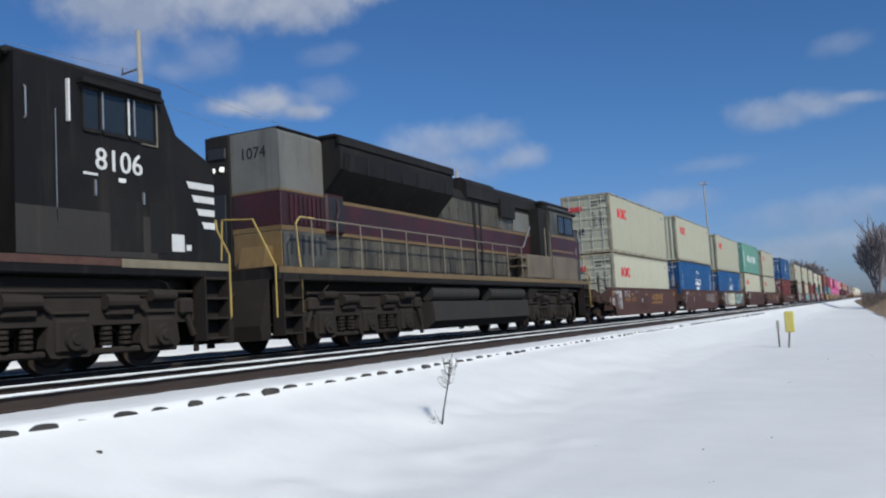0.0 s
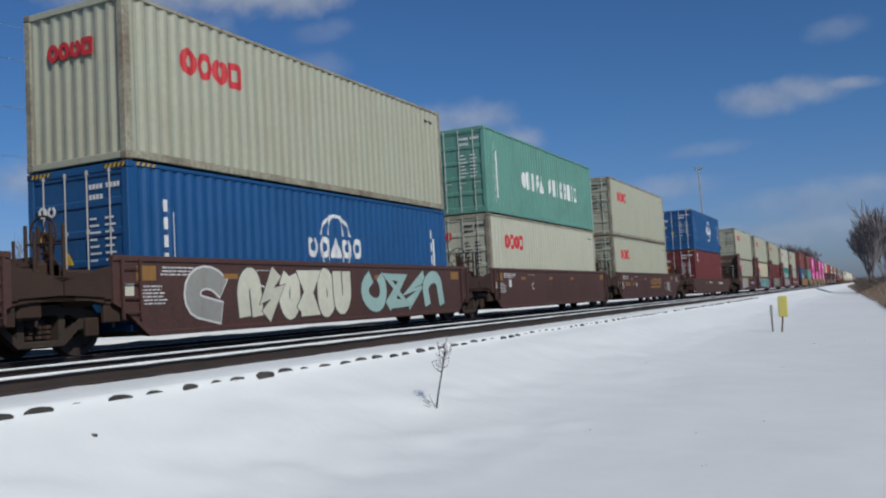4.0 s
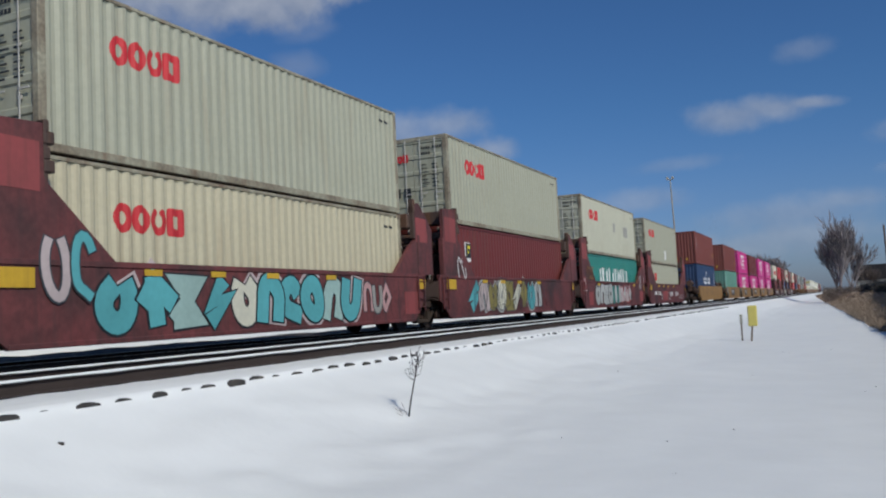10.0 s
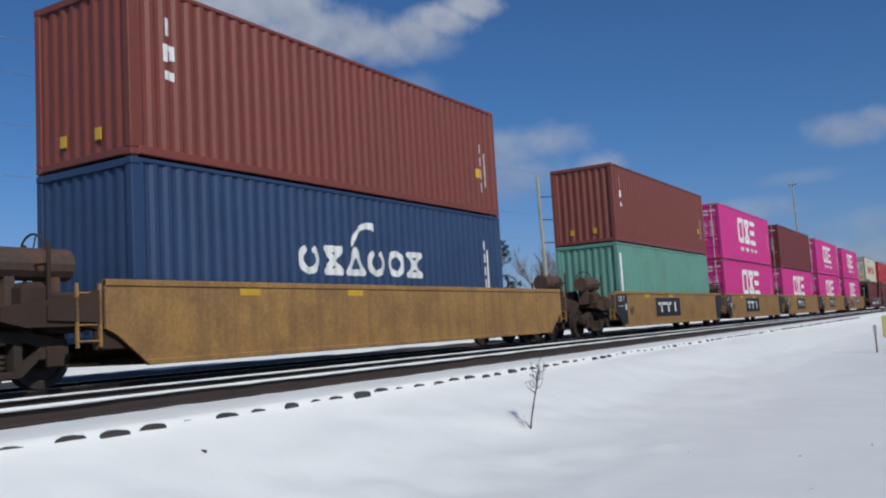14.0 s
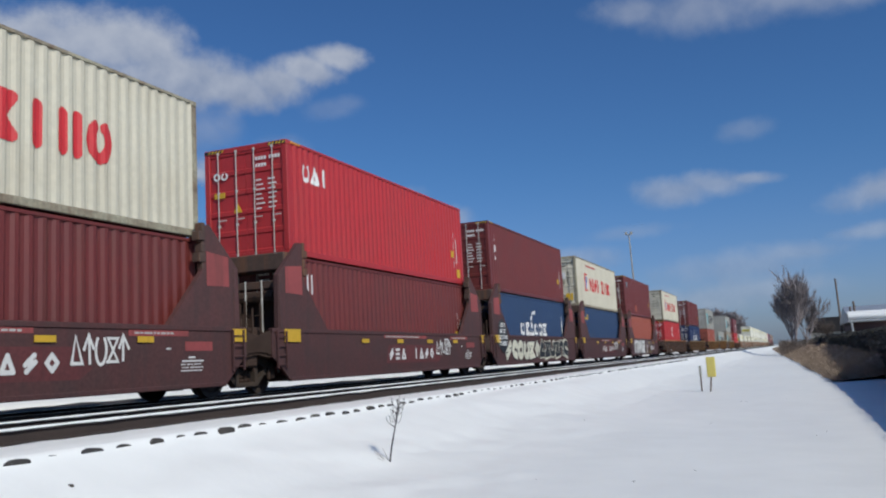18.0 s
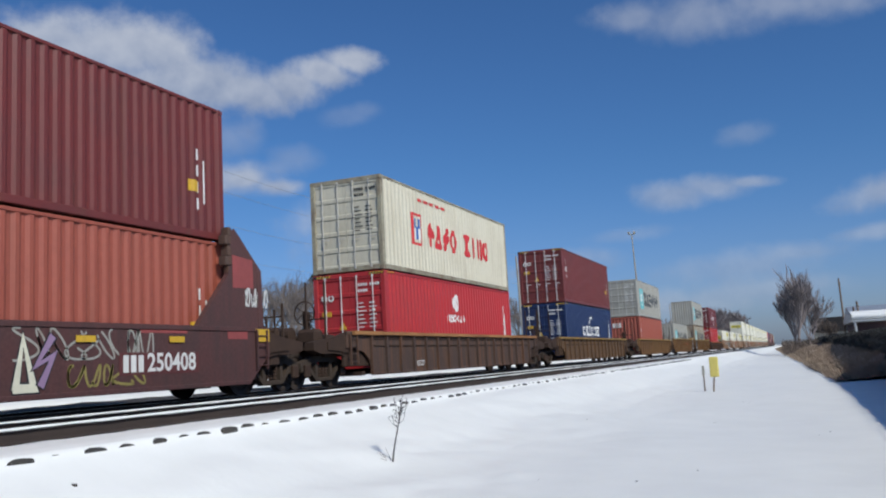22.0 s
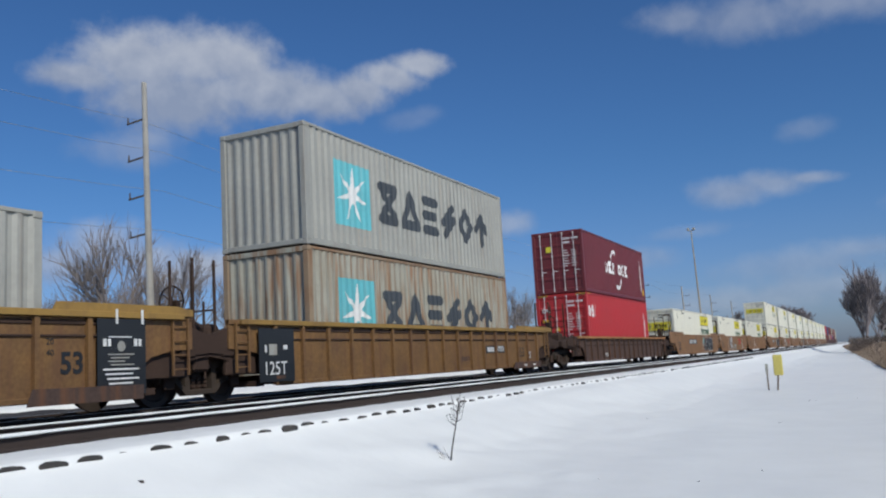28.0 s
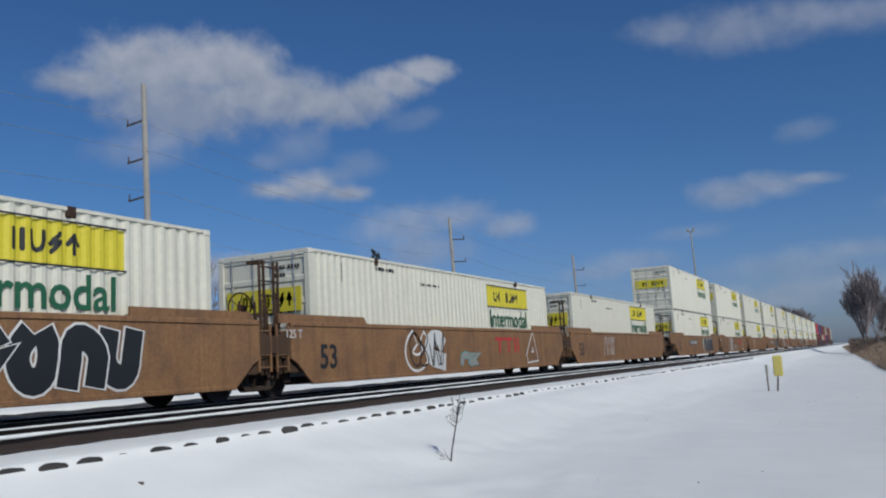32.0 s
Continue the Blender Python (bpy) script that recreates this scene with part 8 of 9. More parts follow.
# ---- field, line-side things and the far side ----
def dry_weed():
    root = new("dead_weed")
    root.location = (-5.0, 9.85, level(-5.0) + drift(-5.0, 9.85) - 0.03)
    tagged(root, "single dead brown weed stalk standing in the snow", "weed")
    s = Solid()
    pts = [(0, 0, 0), (0.03, 0.014, 0.2), (0.074, 0.036, 0.42), (0.102, 0.05, 0.56), (0.138, 0.066, 0.74)]
    for (a, b), r in zip(zip(pts, pts[1:]), (0.011, 0.0098, 0.0085, 0.0065)):
        s.tube(a, b, r, r * 0.87, 6)
    part("stalk", s, DEAD_STALK, root)
    rng = random.Random(5)
    tw = Solid()
    for k in range(27):
        base = Vector(pts[2]).lerp(Vector(pts[4]), rng.uniform(0.15, 0.95))
        a, g = rng.uniform(0, math.tau), rng.uniform(0.04, 0.15)
        mid = base + Vector((math.cos(a) * g * 0.7, math.sin(a) * g * 0.7, g * 0.35))
        tip = base + Vector((math.cos(a) * g, math.sin(a) * g, g * 0.35 + rng.uniform(0.06, 0.13)))
        tw.tube(base, mid, 0.0038, 0.003, 4)
        tw.tube(mid, tip, 0.003, 0.002, 4)
        for _ in range(2):
            tw.tube(tip, tip + Vector((rng.uniform(-0.02, 0.02), rng.uniform(-0.02, 0.02), rng.uniform(0.0, 0.035))), 0.003, 0.0045, 4)
    part("seed_head", tw, DEAD_STALK, root, "dry branching seed head")
    low = Solid()
    for k in range(9):
        a = rng.uniform(2.2, 4.4)
        q = Vector((math.cos(a) * rng.uniform(0.1, 0.28), math.sin(a) * 0.15, rng.uniform(0.05, 0.2)))
        low.tube((0, 0, 0.01), q, 0.004, 0.002, 5)
    part("low_stems", low, TWIG, root, "bent lower stems")


def marker_post():
    root = new("marker_post")
    root.location = (-2.72, 31.1, level(-2.7) + drift(-2.72, 31.1) - 0.05)
    tagged(root, "slim utility marker post with a yellow sleeve", "marker post")
    part("post", Solid().tube((0, 0, 0), (0.09, 0, 0.75), 0.03, n=8), WOODPOLE, root)
    part("yellow_sleeve", Solid().box(-0.06, 0.24, -0.04, 0.04, 0.55, 1.25, 0.03), SIGN_YELLOW, root, "flat yellow sleeve")
    st = new("survey_stake")
    st.location = (-3.05, 31.6, level(-3) + drift(-3.05, 31.6) - 0.05)
    tagged(st, "thin grey stake beside the yellow marker", "stake")
    part("stake", Solid().box(-0.025, 0.025, -0.015, 0.015, 0, 0.95), WOODPOLE, st)
    part("stake_head", Solid().box(-0.045, 0.045, -0.02, 0.02, 0.62, 0.95, 0.01), GREY, st)


def bare_tree(name, x, y, h, seed, label, spread=0.5, up=0.3, lean=0.0, group="bare trees", limbs=6, w=0.03, wood=None):
    """Trunk, limbs, branches, twigs and a haze of fine shoots."""
    rng = random.Random(seed)
    root = new(name)
    root.location = (x, y, level(x) - 0.1)
    tagged(root, label, "tree", group)
    trunk, crown = Solid(), Solid()
    lengths, counts = (0.3, 0.34, 0.24, 0.15, 0.1), (limbs, 5, 6, 7)

    def grow(p, d, k, r):
        ln = h * lengths[k] * rng.uniform(0.7, 1.2)
        q = p + d * ln
        if k == 4:
            e = Vector((rng.uniform(-1, 1), rng.uniform(-1, 1), rng.uniform(-0.3, 0.3))) * w
            crown.add([tuple(p - e), tuple(p + e), tuple(q)], [(0, 1, 2)])
            return
        (trunk if k < 2 else crown).tube(p, q, r, r * 0.6, (8, 6, 4, 3)[k])
        for i in range(counts[k]):
            a = rng.uniform(0, math.tau)
            tilt = rng.uniform(0.2, spread * 1.6)
            side = d.cross(Vector((math.cos(a), math.sin(a), 0.3))).normalized()
            nd = (d * math.cos(tilt) + side * math.sin(tilt) + Vector((0, 0, up))).normalized()
            grow(p.lerp(q, rng.uniform(0.35, 1.0) if k else rng.uniform(0.6, 1.0)), nd, k + 1, r * 0.5)
    grow(Vector((0, 0, 0)), Vector((lean, 0, 1)).normalized(), 0, h * 0.017)
    part("trunk", trunk, wood or BARK, root)
    part("crown", crown, wood or TWIG, root, "fine bare branches")


def pine(x, y, h, seed):
    rng = random.Random(seed)
    root = new("pine_tree")
    root.location = (x, y, level(x) - 0.1)
    tagged(root, "dark pine tree behind the line", "tree", "pine trees")
    part("trunk", Solid().tube((0, 0, 0), (0, 0, h * 0.95), h * 0.02, 0.04, 8), BARK, root)
    s = Solid()
    for k in range(52):
        t = k / 52
        z = h * (0.18 + 0.8 * t)
        reach = h * 0.3 * (1 - t) ** 0.75 * rng.uniform(0.7, 1.15) + 0.25
        a = rng.uniform(0, math.tau)
        for q in range(26):
            g = rng.uniform(0.15, 1) ** 0.7
            c = Vector((math.cos(a) * reach * g, math.sin(a) * reach * g, z + rng.uniform(-0.25, 0.35) + 0.25 * g))
            e = [Vector((rng.uniform(-1, 1), rng.uniform(-1, 1), rng.uniform(-0.6, 0.8))) * 0.3 for _ in range(3)]
            s.add([tuple(c + w) for w in e], [(0, 1, 2)])
    part("crown", s, NEEDLE, root, "layered needle branches")


def thicket(name, x0, x1, y0, y1, h, n, material, label, seed, size=0.22, kind="stuff", slant=0.0):
    """A mass of small leaves or clumps with an uneven top."""
    rng = random.Random(seed)
    s = Solid()
    for _ in range(n):
        x, y = rng.uniform(x0, x1), rng.uniform(y0, y1)
        x += slant * (y - y0)
        top = h * (0.82 + 0.3 * noise.noise((x * 0.9, y * 0.35, seed)))
        z = level(x) + top * rng.random() ** 0.75
        e = [Vector((rng.uniform(-1, 1), rng.uniform(-1, 1), rng.uniform(-1, 1))) * size for _ in range(3)]
        s.add([(x + w.x, y + w.y, max(level(x) - 0.1, z + w.z)) for w in e], [(0, 1, 2)])
    if material is HEDGE:
        y = y0 + 0.15
        while y < y1 - 0.5:
            g = h * (0.84 + 0.3 * noise.noise(((x0 + x1) * 0.45, y * 0.35, seed)))
            s.box(x0 + slant * (y - y0) + 0.3 + 0.1 * noise.noise((y, 0, seed)), x1 + slant * (y - y0) - 0.2, y, y + 0.45, level(x0) - 0.1, level(x0) + g, 0.1)
            y += 0.45
    ob = new(name, s.mesh(name, material))
    tagged(ob, label, "hedge" if material is HEDGE else "brush", kind=kind)


def grass_bank(name, y0, y1, n, seed, h=0.32, hump=1.25, width=3.4):
    """A low bank of matted dry grass with blades standing out of it, along the edge of the snow."""
    rng = random.Random(seed)
    s = Solid()

    def edge(y):
        return 1.42 - 0.029 * (y - 37.8) + 0.18 * noise.noise((y * 0.5, seed, 0)) + 0.12 * noise.noise((y * 1.7, seed, 3))

    def top(k, y):
        return hump * min(1.0, k * 1.25 + 0.05) * (0.88 + 0.3 * noise.noise((k * 3, y * 0.4, seed))) * min(1.0, (y - y0) / 1.2 + 0.2) ** 0.6
    rows, cols = int((y1 - y0) / 0.45), 10
    s.add([(edge(y0 + (y1 - y0) * j / rows) + width * i / (cols - 1), y0 + (y1 - y0) * j / rows,
            level(1.0) - 0.06 + (0 if i == 0 else top(i / (cols - 1), y0 + (y1 - y0) * j / rows) + rng.uniform(0, 0.12))) for j in range(rows + 1) for i in range(cols)],
          [(j * cols + i, j * cols + i + 1, (j + 1) * cols + i + 1, (j + 1) * cols + i) for j in range(rows) for i in range(cols - 1)])
    for _ in range(n):
        y = y0 + (y1 - y0) * rng.random() ** 1.6
        k = rng.random()
        x = edge(y) + width * k
        z, g = level(x) - 0.06 + top(k, y) * rng.uniform(0.5, 1.0), h * rng.uniform(0.4, 1.2)
        a, l = rng.uniform(0, math.tau), rng.uniform(-0.3, 0.3)
        w = 0.012 + y * 0.0004
        s.add([(x - w * math.cos(a), y - w * math.sin(a), z), (x + w * math.cos(a), y + w * math.sin(a), z), (x + l, y + l * 0.6 - 0.05, z + g)], [(0, 1, 2)])
    tagged(new(name, s.mesh(name, STRAW)), "dry tan grass along the edge of the snow", "grass", kind="stuff")


def trimmed_hedge(x0, x1, y0, y1, h, n, seed):
    """A dark clipped hedge with a straight level top."""
    rng = random.Random(seed)
    s = Solid()
    g, y = level(x0), y0
    while y < y1 - 0.2:
        s.box(x0 + 0.08 + 0.04 * noise.noise((y, 1, seed)), x1, y, min(y1, y + 0.5), g - 0.1, g + h - 0.06 + 0.05 * noise.noise((y * 0.8, 5, seed)), 0.04)
        y += 0.5
    for _ in range(n):
        side = rng.random() < 0.55
        p = Vector((x0 + rng.uniform(-0.02, 0.12), rng.uniform(y0, y1), g + h * rng.random())) if side else Vector((rng.uniform(x0, x1), rng.uniform(y0, y1), g + h - rng.uniform(-0.03, 0.1)))
        e = [Vector((rng.uniform(-1, 1), rng.uniform(-1, 1), rng.uniform(-1, 1))) * 0.06 for _ in range(3)]
        s.add([tuple(p + w) for w in e], [(0, 1, 2)])
    tagged(new("hedge_side", s.mesh("hedge_side", HEDGE)), "dark clipped hedge; unseen near run added to shade the snow", "hedge", kind="stuff")


def power_pole(x, y, h, arms, side, group="line of power poles"):
    root = new("power_pole")
    root.location = (x, y, level(x) - 0.05)
    tagged(root, "tall pale wooden power pole with short side arms", "power pole", group)
    part("pole", Solid().tube((0, 0, 0), (-0.23, 0, h), 0.135, 0.085, 10), POLE_PALE, root)
    for k in range(arms):
        z = h - 1.27 - k * 1.33
        a = part("arm", Solid().tube((-0.2 * z / h, 0, z), (-0.2 * z / h + side * 0.84, 0, z - 0.08), 0.033, n=6), BARK, root)
        part("insulator", Solid().tube((-0.2 * z / h + side * 0.8, 0, z - 0.07), (-0.2 * z / h + side * 0.8, 0, z + 0.15), 0.034, 0.02, 6), BARK, a)


POLE_X, POLE_Y, POLE_STEP = -21.0, 21.07, 24.45


def wires():
    root = new("overhead_wires")
    tagged(root, "sagging overhead wires between the poles", "power line")
    for k in range(4):
        z0 = level(POLE_X) + (9.1 - 1.2 - k * 1.33 if k < 3 else 9.1) + 0.1
        x = POLE_X + (0.6 if k < 3 else -0.2)
        for i in range(-1, 7):
            ya = POLE_Y + POLE_STEP * i
            part("wire", Solid().path([(x, ya + POLE_STEP * q / 8, z0 - 0.47 * (1 - (q / 4 - 1) ** 2)) for q in range(9)], 0.006, 4), GREY, root)


def lamp_mast(x, y, h):
    root = new("lamp_mast")
    root.location = (x, y, level(x))
    tagged(root, "tall slim floodlight mast behind the train", "lamp mast")
    part("mast", Solid().tube((0, 0, 0), (-0.45, 0, h), 0.19, 0.09, 10), GREY_RUST, root)
    part("lamp_bracket", Solid().box(-1.0, 0.1, -0.05, 0.05, h - 0.12, h, 0.02), GREY_RUST, root)
    for q in (-0.9, 0.0):
        part("floodlight", Solid().box(q - 0.2, q + 0.2, -0.25, 0.2, h, h + 0.4, 0.05), GREY, root)


def small_pole(x, y, h, label="thin dark line-side pole"):
    root = new("utility_pole")
    root.location = (x, y, level(x))
    tagged(root, label, "utility pole")
    part("pole", Solid().tube((0, 0, 0), (-0.15, 0, h), 0.13, 0.1, 8), WOODPOLE, root)
    part("insulator", Solid().box(-0.25, 0.05, -0.05, 0.05, h - 0.6, h - 0.5), DARK, root)


def shelter():
    """Long low shed behind the hedge, with snow along its eaves."""
    root = new("shed")
    root.location = (0, 95, level(8))
    tagged(root, "dark low shed with a snow-covered roof behind the hedge", "shed")
    part("wall", Solid().box(5.9, 15.0, 0.4, 16.0, 0.0, 3.3), CAR_BROWN, root)
    part("roof", Solid().slab([(0.0, 3.4), (17.0, 3.4), (17.0, 3.8), (8.5, 5.2), (0.0, 3.7)], 5.55, 15.4), ROOFING, root, "pale sheet-metal roof")
    snow = Solid()
    for k in range(20):
        y = 0.05 + k * 0.1
        z = 3.72 + y * 0.17
        snow.tube((5.5, y, z + 0.12), (15.4, y, z + 0.12), 0.3 + 0.05 * noise.noise((k, 0, 1)), n=8)
    part("roof_snow", snow, SNOW, root, "snow lying along the eaves")
    part("gutter", Solid().tube((5.5, -0.05, 3.4), (15.4, -0.05, 3.4), 0.12, n=8), ROOFING, root)
    part("downpipe", Solid().path([(5.75, -0.05, 3.35), (5.85, -0.05, 1.9), (5.95, -0.05, 0.3)], 0.11, 8), ROOFING, root, "pale downpipe")


def far_house(x, y, w, d, h, label, roof_mat, seed):
    root = new("house")
    root.location = (x, y, level(x))
    tagged(root, label, "house", "far houses")
    part("wall", Solid().box(-w / 2, w / 2, -d / 2, d / 2, 0, h), GREY, root)
    s = Solid()
    s.add([(-w / 2 - 0.3, -d / 2 - 0.3, h), (w / 2 + 0.3, -d / 2 - 0.3, h), (w / 2 + 0.3, d / 2 + 0.3, h), (-w / 2 - 0.3, d / 2 + 0.3, h), (-w / 2 - 0.3, 0, h + d * 0.3), (w / 2 + 0.3, 0, h + d * 0.3)],
          [(0, 1, 5, 4), (2, 3, 4, 5), (0, 4, 3), (1, 2, 5), (0, 3, 2, 1)])
    part("roof", s, roof_mat, root)


dry_weed()
marker_post()
rng = random.Random(3)
for k in range(11):
    x, y = rng.uniform(-5.5, 0.5), rng.uniform(7, 26)
    s = Solid()
    for _ in range(2):
        a = rng.uniform(0, 6.28)
        r = rng.uniform(0.004, 0.009)
        c0 = Vector((rng.uniform(-0.03, 0.03), rng.uniform(-0.03, 0.03), 0.012))
        s.tube(c0 - Vector((math.cos(a), math.sin(a), 0)) * r * 1.6, c0 + Vector((math.cos(a), math.sin(a), 0.2)) * r * 1.6, r * 0.5, r * 0.25, 5)
    ob = new("clod", s.mesh("clod", TIE))
    ob.location = (x, y, level(x) + drift(x, y))
    tagged(ob, "small dark clod or stalk poking out of the snow", "clod", "clods on the snow")
ob = new("stone", Solid().box(-0.035, 0.03, -0.02, 0.02, -0.03, 0.014, 0.01).mesh("stone", TIE))
ob.location = (-6.1, 5.47, level(-6.1) + drift(-6.1, 5.47))
tagged(ob, "dark stone half buried in the snow", "stone")
for i in range(8):
    power_pole(POLE_X, POLE_Y + POLE_STEP * i, 10.65 if i == 0 else 9.1, 4 if i == 0 else 3, -1 if i == 0 else 1)
wires()
lamp_mast(-24.0, 151.0, 20.7)
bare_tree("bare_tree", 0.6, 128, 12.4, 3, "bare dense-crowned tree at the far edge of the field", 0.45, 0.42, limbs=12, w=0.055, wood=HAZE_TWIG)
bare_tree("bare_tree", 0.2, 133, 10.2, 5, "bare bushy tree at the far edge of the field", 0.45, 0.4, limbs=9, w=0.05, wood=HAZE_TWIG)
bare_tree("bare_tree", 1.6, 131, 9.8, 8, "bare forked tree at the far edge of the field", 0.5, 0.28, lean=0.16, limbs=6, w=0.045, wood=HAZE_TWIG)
bare_tree("bare_tree", 4.0, 120, 5.5, 12, "smaller bare tree beside the hedge", 0.6, limbs=4)
for i, (x, y, h) in enumerate(((-49, 62, 8.6), (-54, 66, 9.6), (-57, 71, 10.2), (-52, 73, 9.4), (-56, 79, 10.4), (-50, 80, 9.6), (-53, 86, 10.2), (-58, 88, 11), (-50, 90, 9.4), (-62, 62, 9.4), (-66, 68, 10), (-60, 54, 9), (-70, 58, 9.6), (-46, 98, 9), (-44, 110, 9.5), (-58, 104, 11), (-47, 124, 10), (-40, 132, 9), (-52, 49, 11.5), (-49, 52, 10.5))):
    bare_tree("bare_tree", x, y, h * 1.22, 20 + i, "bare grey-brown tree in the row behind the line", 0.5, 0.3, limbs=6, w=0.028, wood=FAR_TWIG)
pine(-55.5, 96, 16.0, 1)
pine(-57.5, 99, 13.5, 3)
pine(-52, 99, 12.0, 2)
for i in range(9):
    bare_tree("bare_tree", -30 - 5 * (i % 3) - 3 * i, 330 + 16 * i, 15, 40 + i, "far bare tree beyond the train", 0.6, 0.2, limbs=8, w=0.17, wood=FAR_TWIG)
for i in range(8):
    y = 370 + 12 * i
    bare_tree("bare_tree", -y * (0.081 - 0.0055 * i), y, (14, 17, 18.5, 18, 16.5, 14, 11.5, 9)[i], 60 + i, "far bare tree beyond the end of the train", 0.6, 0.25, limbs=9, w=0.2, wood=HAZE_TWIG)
thicket("brush_row", -72, -54, 50, 150, 3.4, 22000, FAR_TWIG, "low brown brush behind the line", 4, 0.16)
thicket("hedge_back", 3.3, 9.0, 84.0, 125.0, 2.4, 16000, HEDGE, "dark overgrown evergreen hedge", 15, 0.2, slant=-0.02)
# near run is out of view, added to cast the shadow on the snow
trimmed_hedge(3.25, 4.6, 7.0, 84.0, 1.95, 34000, 6)
thicket("far_brush", -1.5, 9.0, 110.0, 140.0, 2.3, 16000, TWIG, "brown brush along the far field edge", 7, 0.11)
grass_bank("grass_verge", 37.2, 260, 90000, 8)
small_pole(5.7, 112, 8.9)
small_pole(6.6, 100, 5.6)
small_pole(6.1, 98, 5.0)
shelter()
far_house(9, 150, 12, 8, 3.0, "low pale house beyond the hedge", LOCO_SOOT, 1)
far_house(-64, 78, 10, 8, 2.6, "low house among the trees behind the line", SNOW, 2)


# ---- clouds: thin far sheets, slowly drifting ----
def cloud_material(i, lobes, dense, rag):
    """Vapour that fills the union of several round lobes (in degrees) with a ragged edge."""
    m = bpy.data.materials.new("cloud_vapour")
    m.use_nodes = True
    nt = m.node_tree
    n, l = nt.nodes, nt.links
    n.remove(n["Principled BSDF"])
    tc = n.new("ShaderNodeTexCoord")
    off = n.new("ShaderNodeVectorMath")
    off.inputs[1].default_value = (i * 3.7, i * 1.9, i * 5.1)
    l.new(tc.outputs["Object"], off.inputs[0])
    whole = None
    for cx, cy, rx, ry in lobes:
        sub, mul, ln, inv = n.new("ShaderNodeVectorMath"), n.new("ShaderNodeVectorMath"), n.new("ShaderNodeVectorMath"), n.new("ShaderNodeMath")
        sub.operation, mul.operation, ln.operation, inv.operation = 'SUBTRACT', 'MULTIPLY', 'LENGTH', 'SUBTRACT'
        sub.inputs[1].default_value, mul.inputs[1].default_value, inv.inputs[0].default_value = (cx, cy, 0), (0.82 / rx, 0.82 / ry, 0), 1.0
        l.new(tc.outputs["Object"], sub.inputs[0])
        l.new(sub.outputs[0], mul.inputs[0])
        l.new(mul.outputs[0], ln.inputs[0])
        l.new(ln.outputs["Value"], inv.inputs[1])
        if whole is None:
            whole = inv
        else:
            join = n.new("ShaderNodeMath")
            join.operation = 'SMOOTH_MAX'
            join.inputs[2].default_value = 0.25
            l.new(whole.outputs[0], join.inputs[0])
            l.new(inv.outputs[0], join.inputs[1])
            whole = join
    edge = n.new("ShaderNodeTexNoise")
    edge.inputs["Scale"].default_value, edge.inputs["Detail"].default_value, edge.inputs["Roughness"].default_value = 0.62, 7, 0.55
    l.new(off.outputs[0], edge.inputs["Vector"])
    ragged = n.new("ShaderNodeMath")
    ragged.operation = 'MULTIPLY_ADD'
    ragged.inputs[1].default_value, ragged.inputs[2].default_value = rag, -0.5 * rag
    l.new(edge.outputs[0], ragged.inputs[0])
    total = n.new("ShaderNodeMath")
    l.new(whole.outputs[0], total.inputs[0])
    l.new(ragged.outputs[0], total.inputs[1])
    cover = n.new("ShaderNodeMapRange")
    cover.interpolation_type = 'SMOOTHSTEP'
    cover.inputs[1].default_value, cover.inputs[2].default_value = (-0.12, 0.86) if rag > 0.9 else (-0.05, 0.66)
    cover.inputs[3].default_value, cover.inputs[4].default_value = 0.0, dense
    l.new(total.outputs[0], cover.inputs[0])
    # brighter heads, greyer folds and base: sun and shade put into the glow colour
    fold = n.new("ShaderNodeTexNoise")
    fold.inputs["Scale"].default_value, fold.inputs["Detail"].default_value = 0.55, 5
    l.new(off.outputs[0], fold.inputs["Vector"])
    axes = n.new("ShaderNodeSeparateXYZ")
    l.new(tc.outputs["Object"], axes.inputs[0])
    lift = n.new("ShaderNodeMath")
    lift.operation = 'MULTIPLY_ADD'
    lift.inputs[1].default_value = 0.11
    l.new(axes.outputs["Y"], lift.inputs[0])
    l.new(fold.outputs[0], lift.inputs[2])
    tone = n.new("ShaderNodeMapRange")
    tone.inputs[1].default_value, tone.inputs[2].default_value = 0.28, 0.78
    l.new(lift.outputs[0], tone.inputs[0])
    cm = n.new("ShaderNodeMixRGB")
    cm.inputs[1].default_value, cm.inputs[2].default_value = (0.31, 0.36, 0.47, 1), (0.505, 0.54, 0.61, 1)
    l.new(tone.outputs[0], cm.inputs[0])
    em, tr, mx = n.new("ShaderNodeEmission"), n.new("ShaderNodeBsdfTransparent"), n.new("ShaderNodeMixShader")
    l.new(cm.outputs[0], em.inputs[0])
    l.new(cover.outputs[0], mx.inputs[0])
    l.new(tr.outputs[0], mx.inputs[1])
    l.new(em.outputs[0], mx.inputs[2])
    l.new(mx.outputs[0], n["Material Output"].inputs[0])
    return m


CLOUDS = []
FAR = 2600.0


def cloud(rows, dense, lobes, tilt=0.0, rag=1.0):
    """rows: seconds, bearing, height in degrees; lobes: middle and half-widths in degrees about that point."""
    x0, x1 = min(a - c for a, b, c, d in lobes) - 1.6, max(a + c for a, b, c, d in lobes) + 1.6
    y0, y1 = min(b - d for a, b, c, d in lobes) - 1.2, max(b + d for a, b, c, d in lobes) + 1.2
    me = Solid().add([(x0, y0, 0), (x1, y0, 0), (x1, y1, 0), (x0, y1, 0)], [(0, 1, 2, 3)]).mesh("cloud", cloud_material(len(CLOUDS), lobes, dense, rag))
    ob = new("cloud", me)
    ob.scale = (FAR * radians(1), FAR * radians(1), 1)
    ob.visible_shadow = False
    tagged(ob, "soft white fair-weather cloud in the blue sky", "cloud", kind="structure")
    CLOUDS.append((ob, rows, tilt))


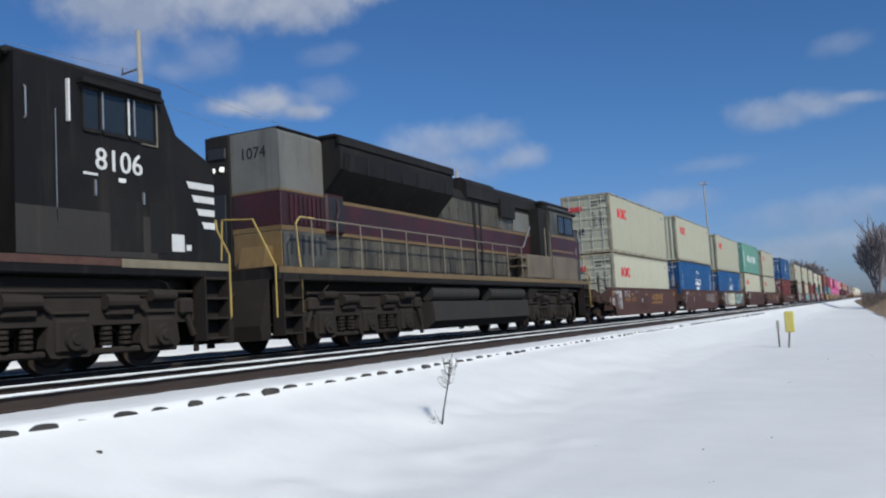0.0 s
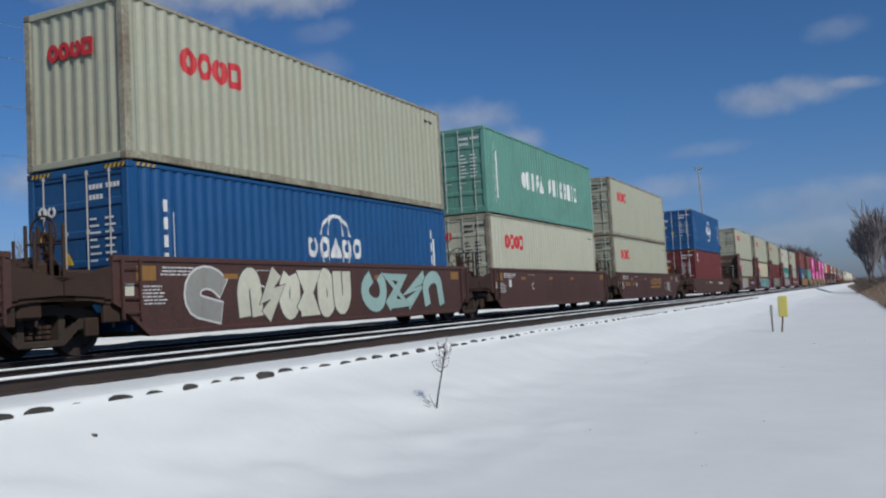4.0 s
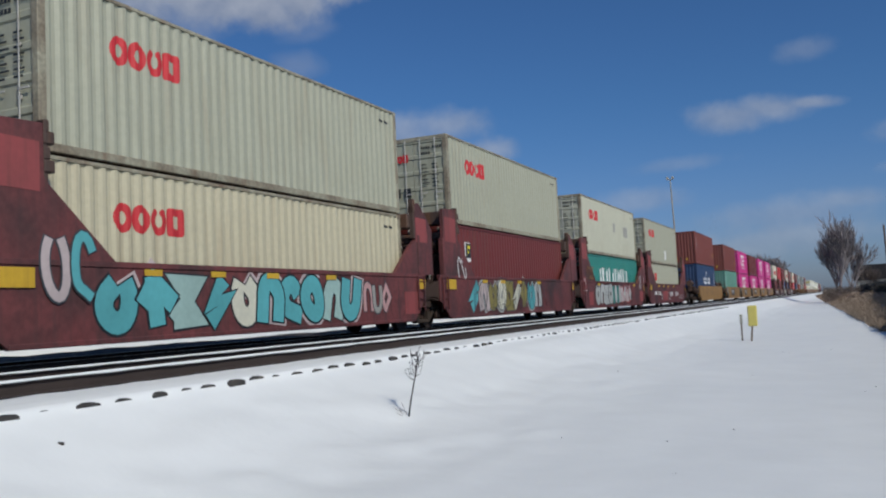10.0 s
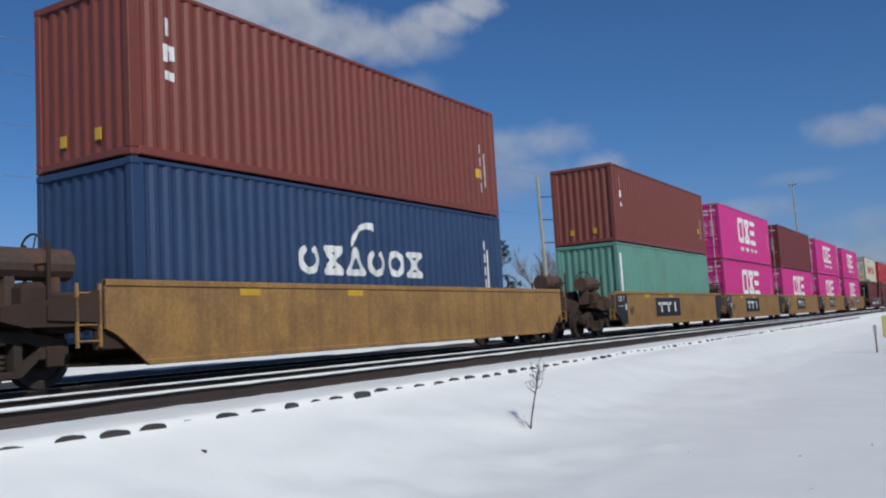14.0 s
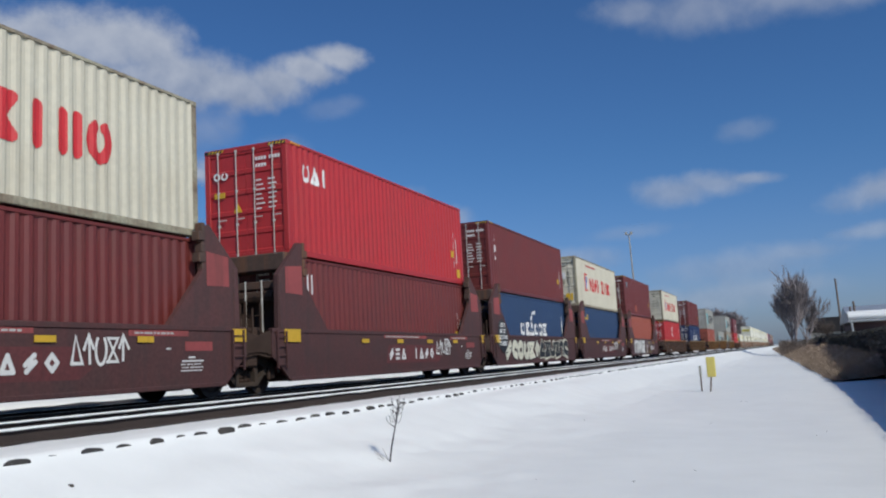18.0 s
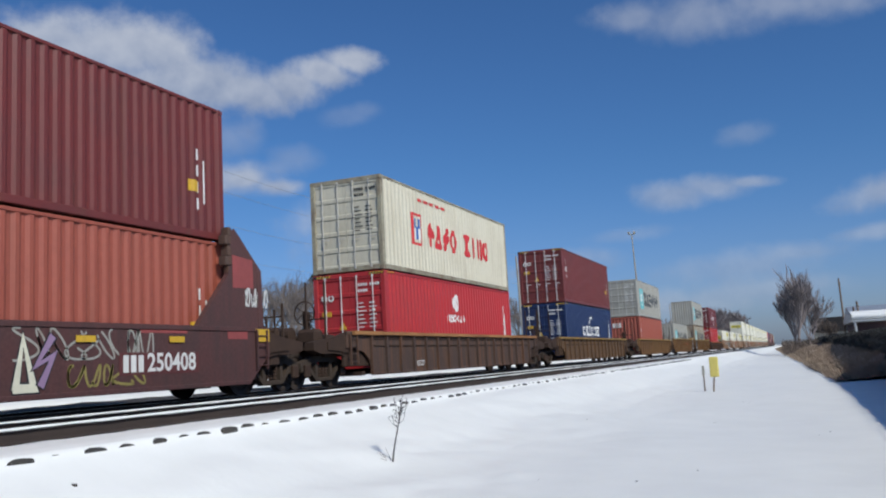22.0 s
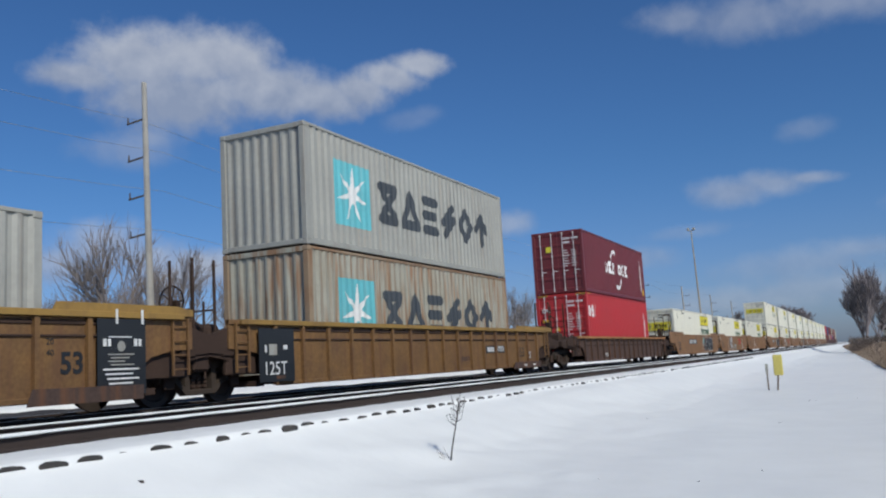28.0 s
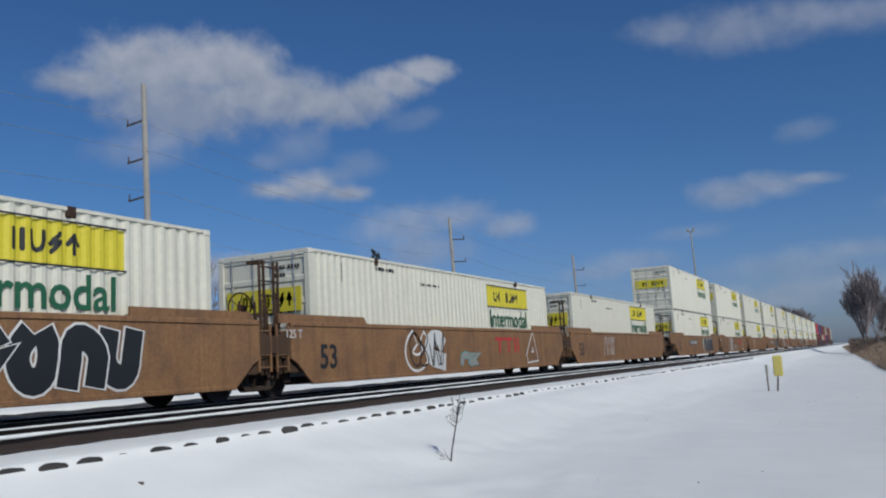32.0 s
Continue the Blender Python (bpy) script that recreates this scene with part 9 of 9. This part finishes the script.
# broad heaped cloud with an arm trailing to one side
cloud([(0, 42.6, 21.6), (12, 42.2, 20.6), (15.5, 41.7, 19.75), (24, 40.05, 19.15), (32, 39.05, 18.6)], 0.8,
      [(-4.7, 0.7, 4.2, 2.2), (-1.2, 1.2, 3.6, 2.1), (1.2, 1.0, 2.4, 2.2), (-2.6, -1.4, 5.2, 2.3), (3.2, -0.5, 4.4, 1.9), (6.6, -0.8, 3.4, 1.4), (-8.4, -0.4, 2.8, 1.0), (8.8, -0.1, 2.4, 1.1), (10.7, 0.9, 2.2, 1.1), (12.6, 1.9, 2.0, 0.9)], -3, 0.85)
cloud([(0, 41.3, 17.2), (13, 40.0, 17.6), (16, 37.6, 15.9), (32, 34.8, 14.6)], 0.3, [(0, 0.1, 2.0, 1.2), (-1.2, -0.6, 1.7, 0.8), (1.1, 0.4, 1.3, 0.9)], 3)
cloud([(0, 37.2, 14.35), (13, 36.4, 14.6), (16, 35.7, 13.4), (32, 33.8, 12.05)], 0.84, [(0, 0.2, 2.6, 1.05), (-2.0, -0.2, 2.0, 0.6), (2.1, -0.2, 1.8, 0.6)], -3)
cloud([(0, 25.6, 11.2), (13, 25.8, 11.4), (16, 27.4, 10.4), (32, 26.6, 9.05)], 0.5, [(-1.2, 0.2, 3.6, 1.5), (2.2, 0.6, 2.8, 1.1), (-0.4, -1.4, 3.6, 1.5)], 2)
cloud([(0, 33.2, 17.4), (13, 32.0, 18.3), (16, 29.0, 17.2), (32, 26.9, 16.1)], 0.17, [(0, 0, 1.9, 0.75), (1.0, 0.3, 1.2, 0.6)], 3)
cloud([(0, 33.4, 15.2), (13, 33.0, 16.2), (16, 32.2, 14.6), (32, 30.6, 13.4)], 0.26, [(0, 0, 1.6, 0.95), (-0.8, -0.3, 1.2, 0.6)], 4)
cloud([(0, 20.5, 10.4), (13, 20.6, 10.2), (16, 21.0, 9.6), (32, 20.6, 9.0)], 0.5, [(0, 0, 1.6, 0.9), (-0.9, -0.2, 1.2, 0.6)], 3)
cloud([(0, 47.0, 16.9), (13, 46.0, 17.2), (16, 46.5, 15.8), (32, 44.5, 14.4)], 0.4, [(0, 0, 3.0, 1.1), (1.6, 0.5, 1.6, 0.8)], 3)
# a clear white drift over the far end of the field
cloud([(0, 3.4, 11.6), (12, 4.0, 11.0), (16, 4.45, 10.35), (32, 5.1, 9.85)], 0.54, [(-1.3, -0.2, 2.5, 0.95), (1.0, 0.2, 2.4, 0.85), (3.0, 0.4, 1.8, 0.4)], -4)
cloud([(0, 0.6, 15.0), (12, 0.8, 14.3), (16, 1.2, 13.6), (32, 1.8, 13.0)], 0.24, [(0, 0, 1.7, 0.7)], 3)
cloud([(0, 2.2, 24.2), (13, 2.3, 23.6), (16, 2.6, 21.6), (24, 3.3, 20.6), (32, 4.5, 19.65)], 0.43, [(-4.6, 0, 2.4, 1.1), (-0.8, -0.2, 4.2, 1.4), (3.2, 0.5, 3.2, 1.1), (6.8, 0.4, 3.2, 1.1)], -7)
cloud([(0, -6.2, 9.8), (13, -6.0, 9.4), (16, -5.9, 8.8), (32, -5.4, 8.5)], 0.6, [(0, 0, 3.0, 0.95), (1.8, 0.5, 2.2, 0.8)], 6)
cloud([(0, -5.6, 7.4), (13, -5.5, 7.1), (16, -5.4, 6.5), (32, -5.2, 6.3)], 0.38, [(0, 0, 2.6, 0.5)], 4)
# low veils near the horizon
cloud([(0, 11.4, 6.7), (12, 11.3, 6.3), (16, 12.6, 6.2), (32, 13.3, 5.9)], 0.34, [(0, 0, 3.0, 0.85), (-2.0, -0.4, 2.4, 0.6)], 2)
cloud([(0, 2.0, 5.3), (12, 2.2, 4.85), (16, 2.4, 5.0), (32, 2.8, 4.9)], 0.34, [(0, 0, 5.0, 1.1), (3.0, 0.4, 3.0, 0.7)], 2)
cloud([(0, 8.6, 8.8), (12, 8.7, 8.3), (16, 9.0, 7.8), (32, 9.4, 7.5)], 0.2, [(0, 0, 2.8, 0.5)], 3)
cloud([(0, 48.0, 9.6), (13, 48.0, 9.4), (16, 48.2, 8.9), (24, 47.3, 8.5), (32, 46.0, 8.0)], 0.62, [(0, 0, 3.6, 1.7), (-2.6, -0.8, 3.0, 1.3), (2.6, -0.7, 3.0, 1.2)], 2)
cloud([(0, 40.8, 8.0), (16, 41.0, 7.7), (32, 39.6, 6.6)], 0.8, [(0, 0.1, 2.8, 1.3), (-2.6, -0.5, 2.8, 1.0), (2.2, -0.5, 2.6, 0.9)], 2)
cloud([(0, 8.0, 2.9), (32, 7.0, 2.9)], 0.36, [(0, 0, 9.0, 1.0), (5.0, 0.3, 6.0, 0.8)], 2)


# ---- movement ----
SPEED, SKIP = 15.38, 57.51


def way_gone(t):
    """How far the train has come at t seconds."""
    k = min(1.0, max(0.0, (t - 13.5) / 2.0))
    return SPEED * t + 0.38 * max(0.0, 1 - t / 0.25) + SKIP * k * k * (3 - 2 * k)


def motions():
    times = [0, 0.25, 0.5] + list(range(1, 13)) + [13, 13.25, 13.5, 13.75, 14, 14.25, 14.5, 14.75, 15, 15.25, 15.5, 15.75] + list(range(16, 32)) + [31.5, 32]
    for ob, u, z in MOVING:
        walk(ob, [(t, pose(TRAIN_X, u - way_gone(t), z)) for t in times])
    for ob, spots, tilt in CLOUDS:
        rows = []
        for t, yaw, up in spots:
            a, e = radians(yaw), radians(up)
            d = Vector((-math.sin(a) * math.cos(e), math.cos(a) * math.cos(e), math.sin(e)))
            rows.append((t, look(d * FAR, d * FAR * 2, tilt)))
        walk(ob, rows)



motions()
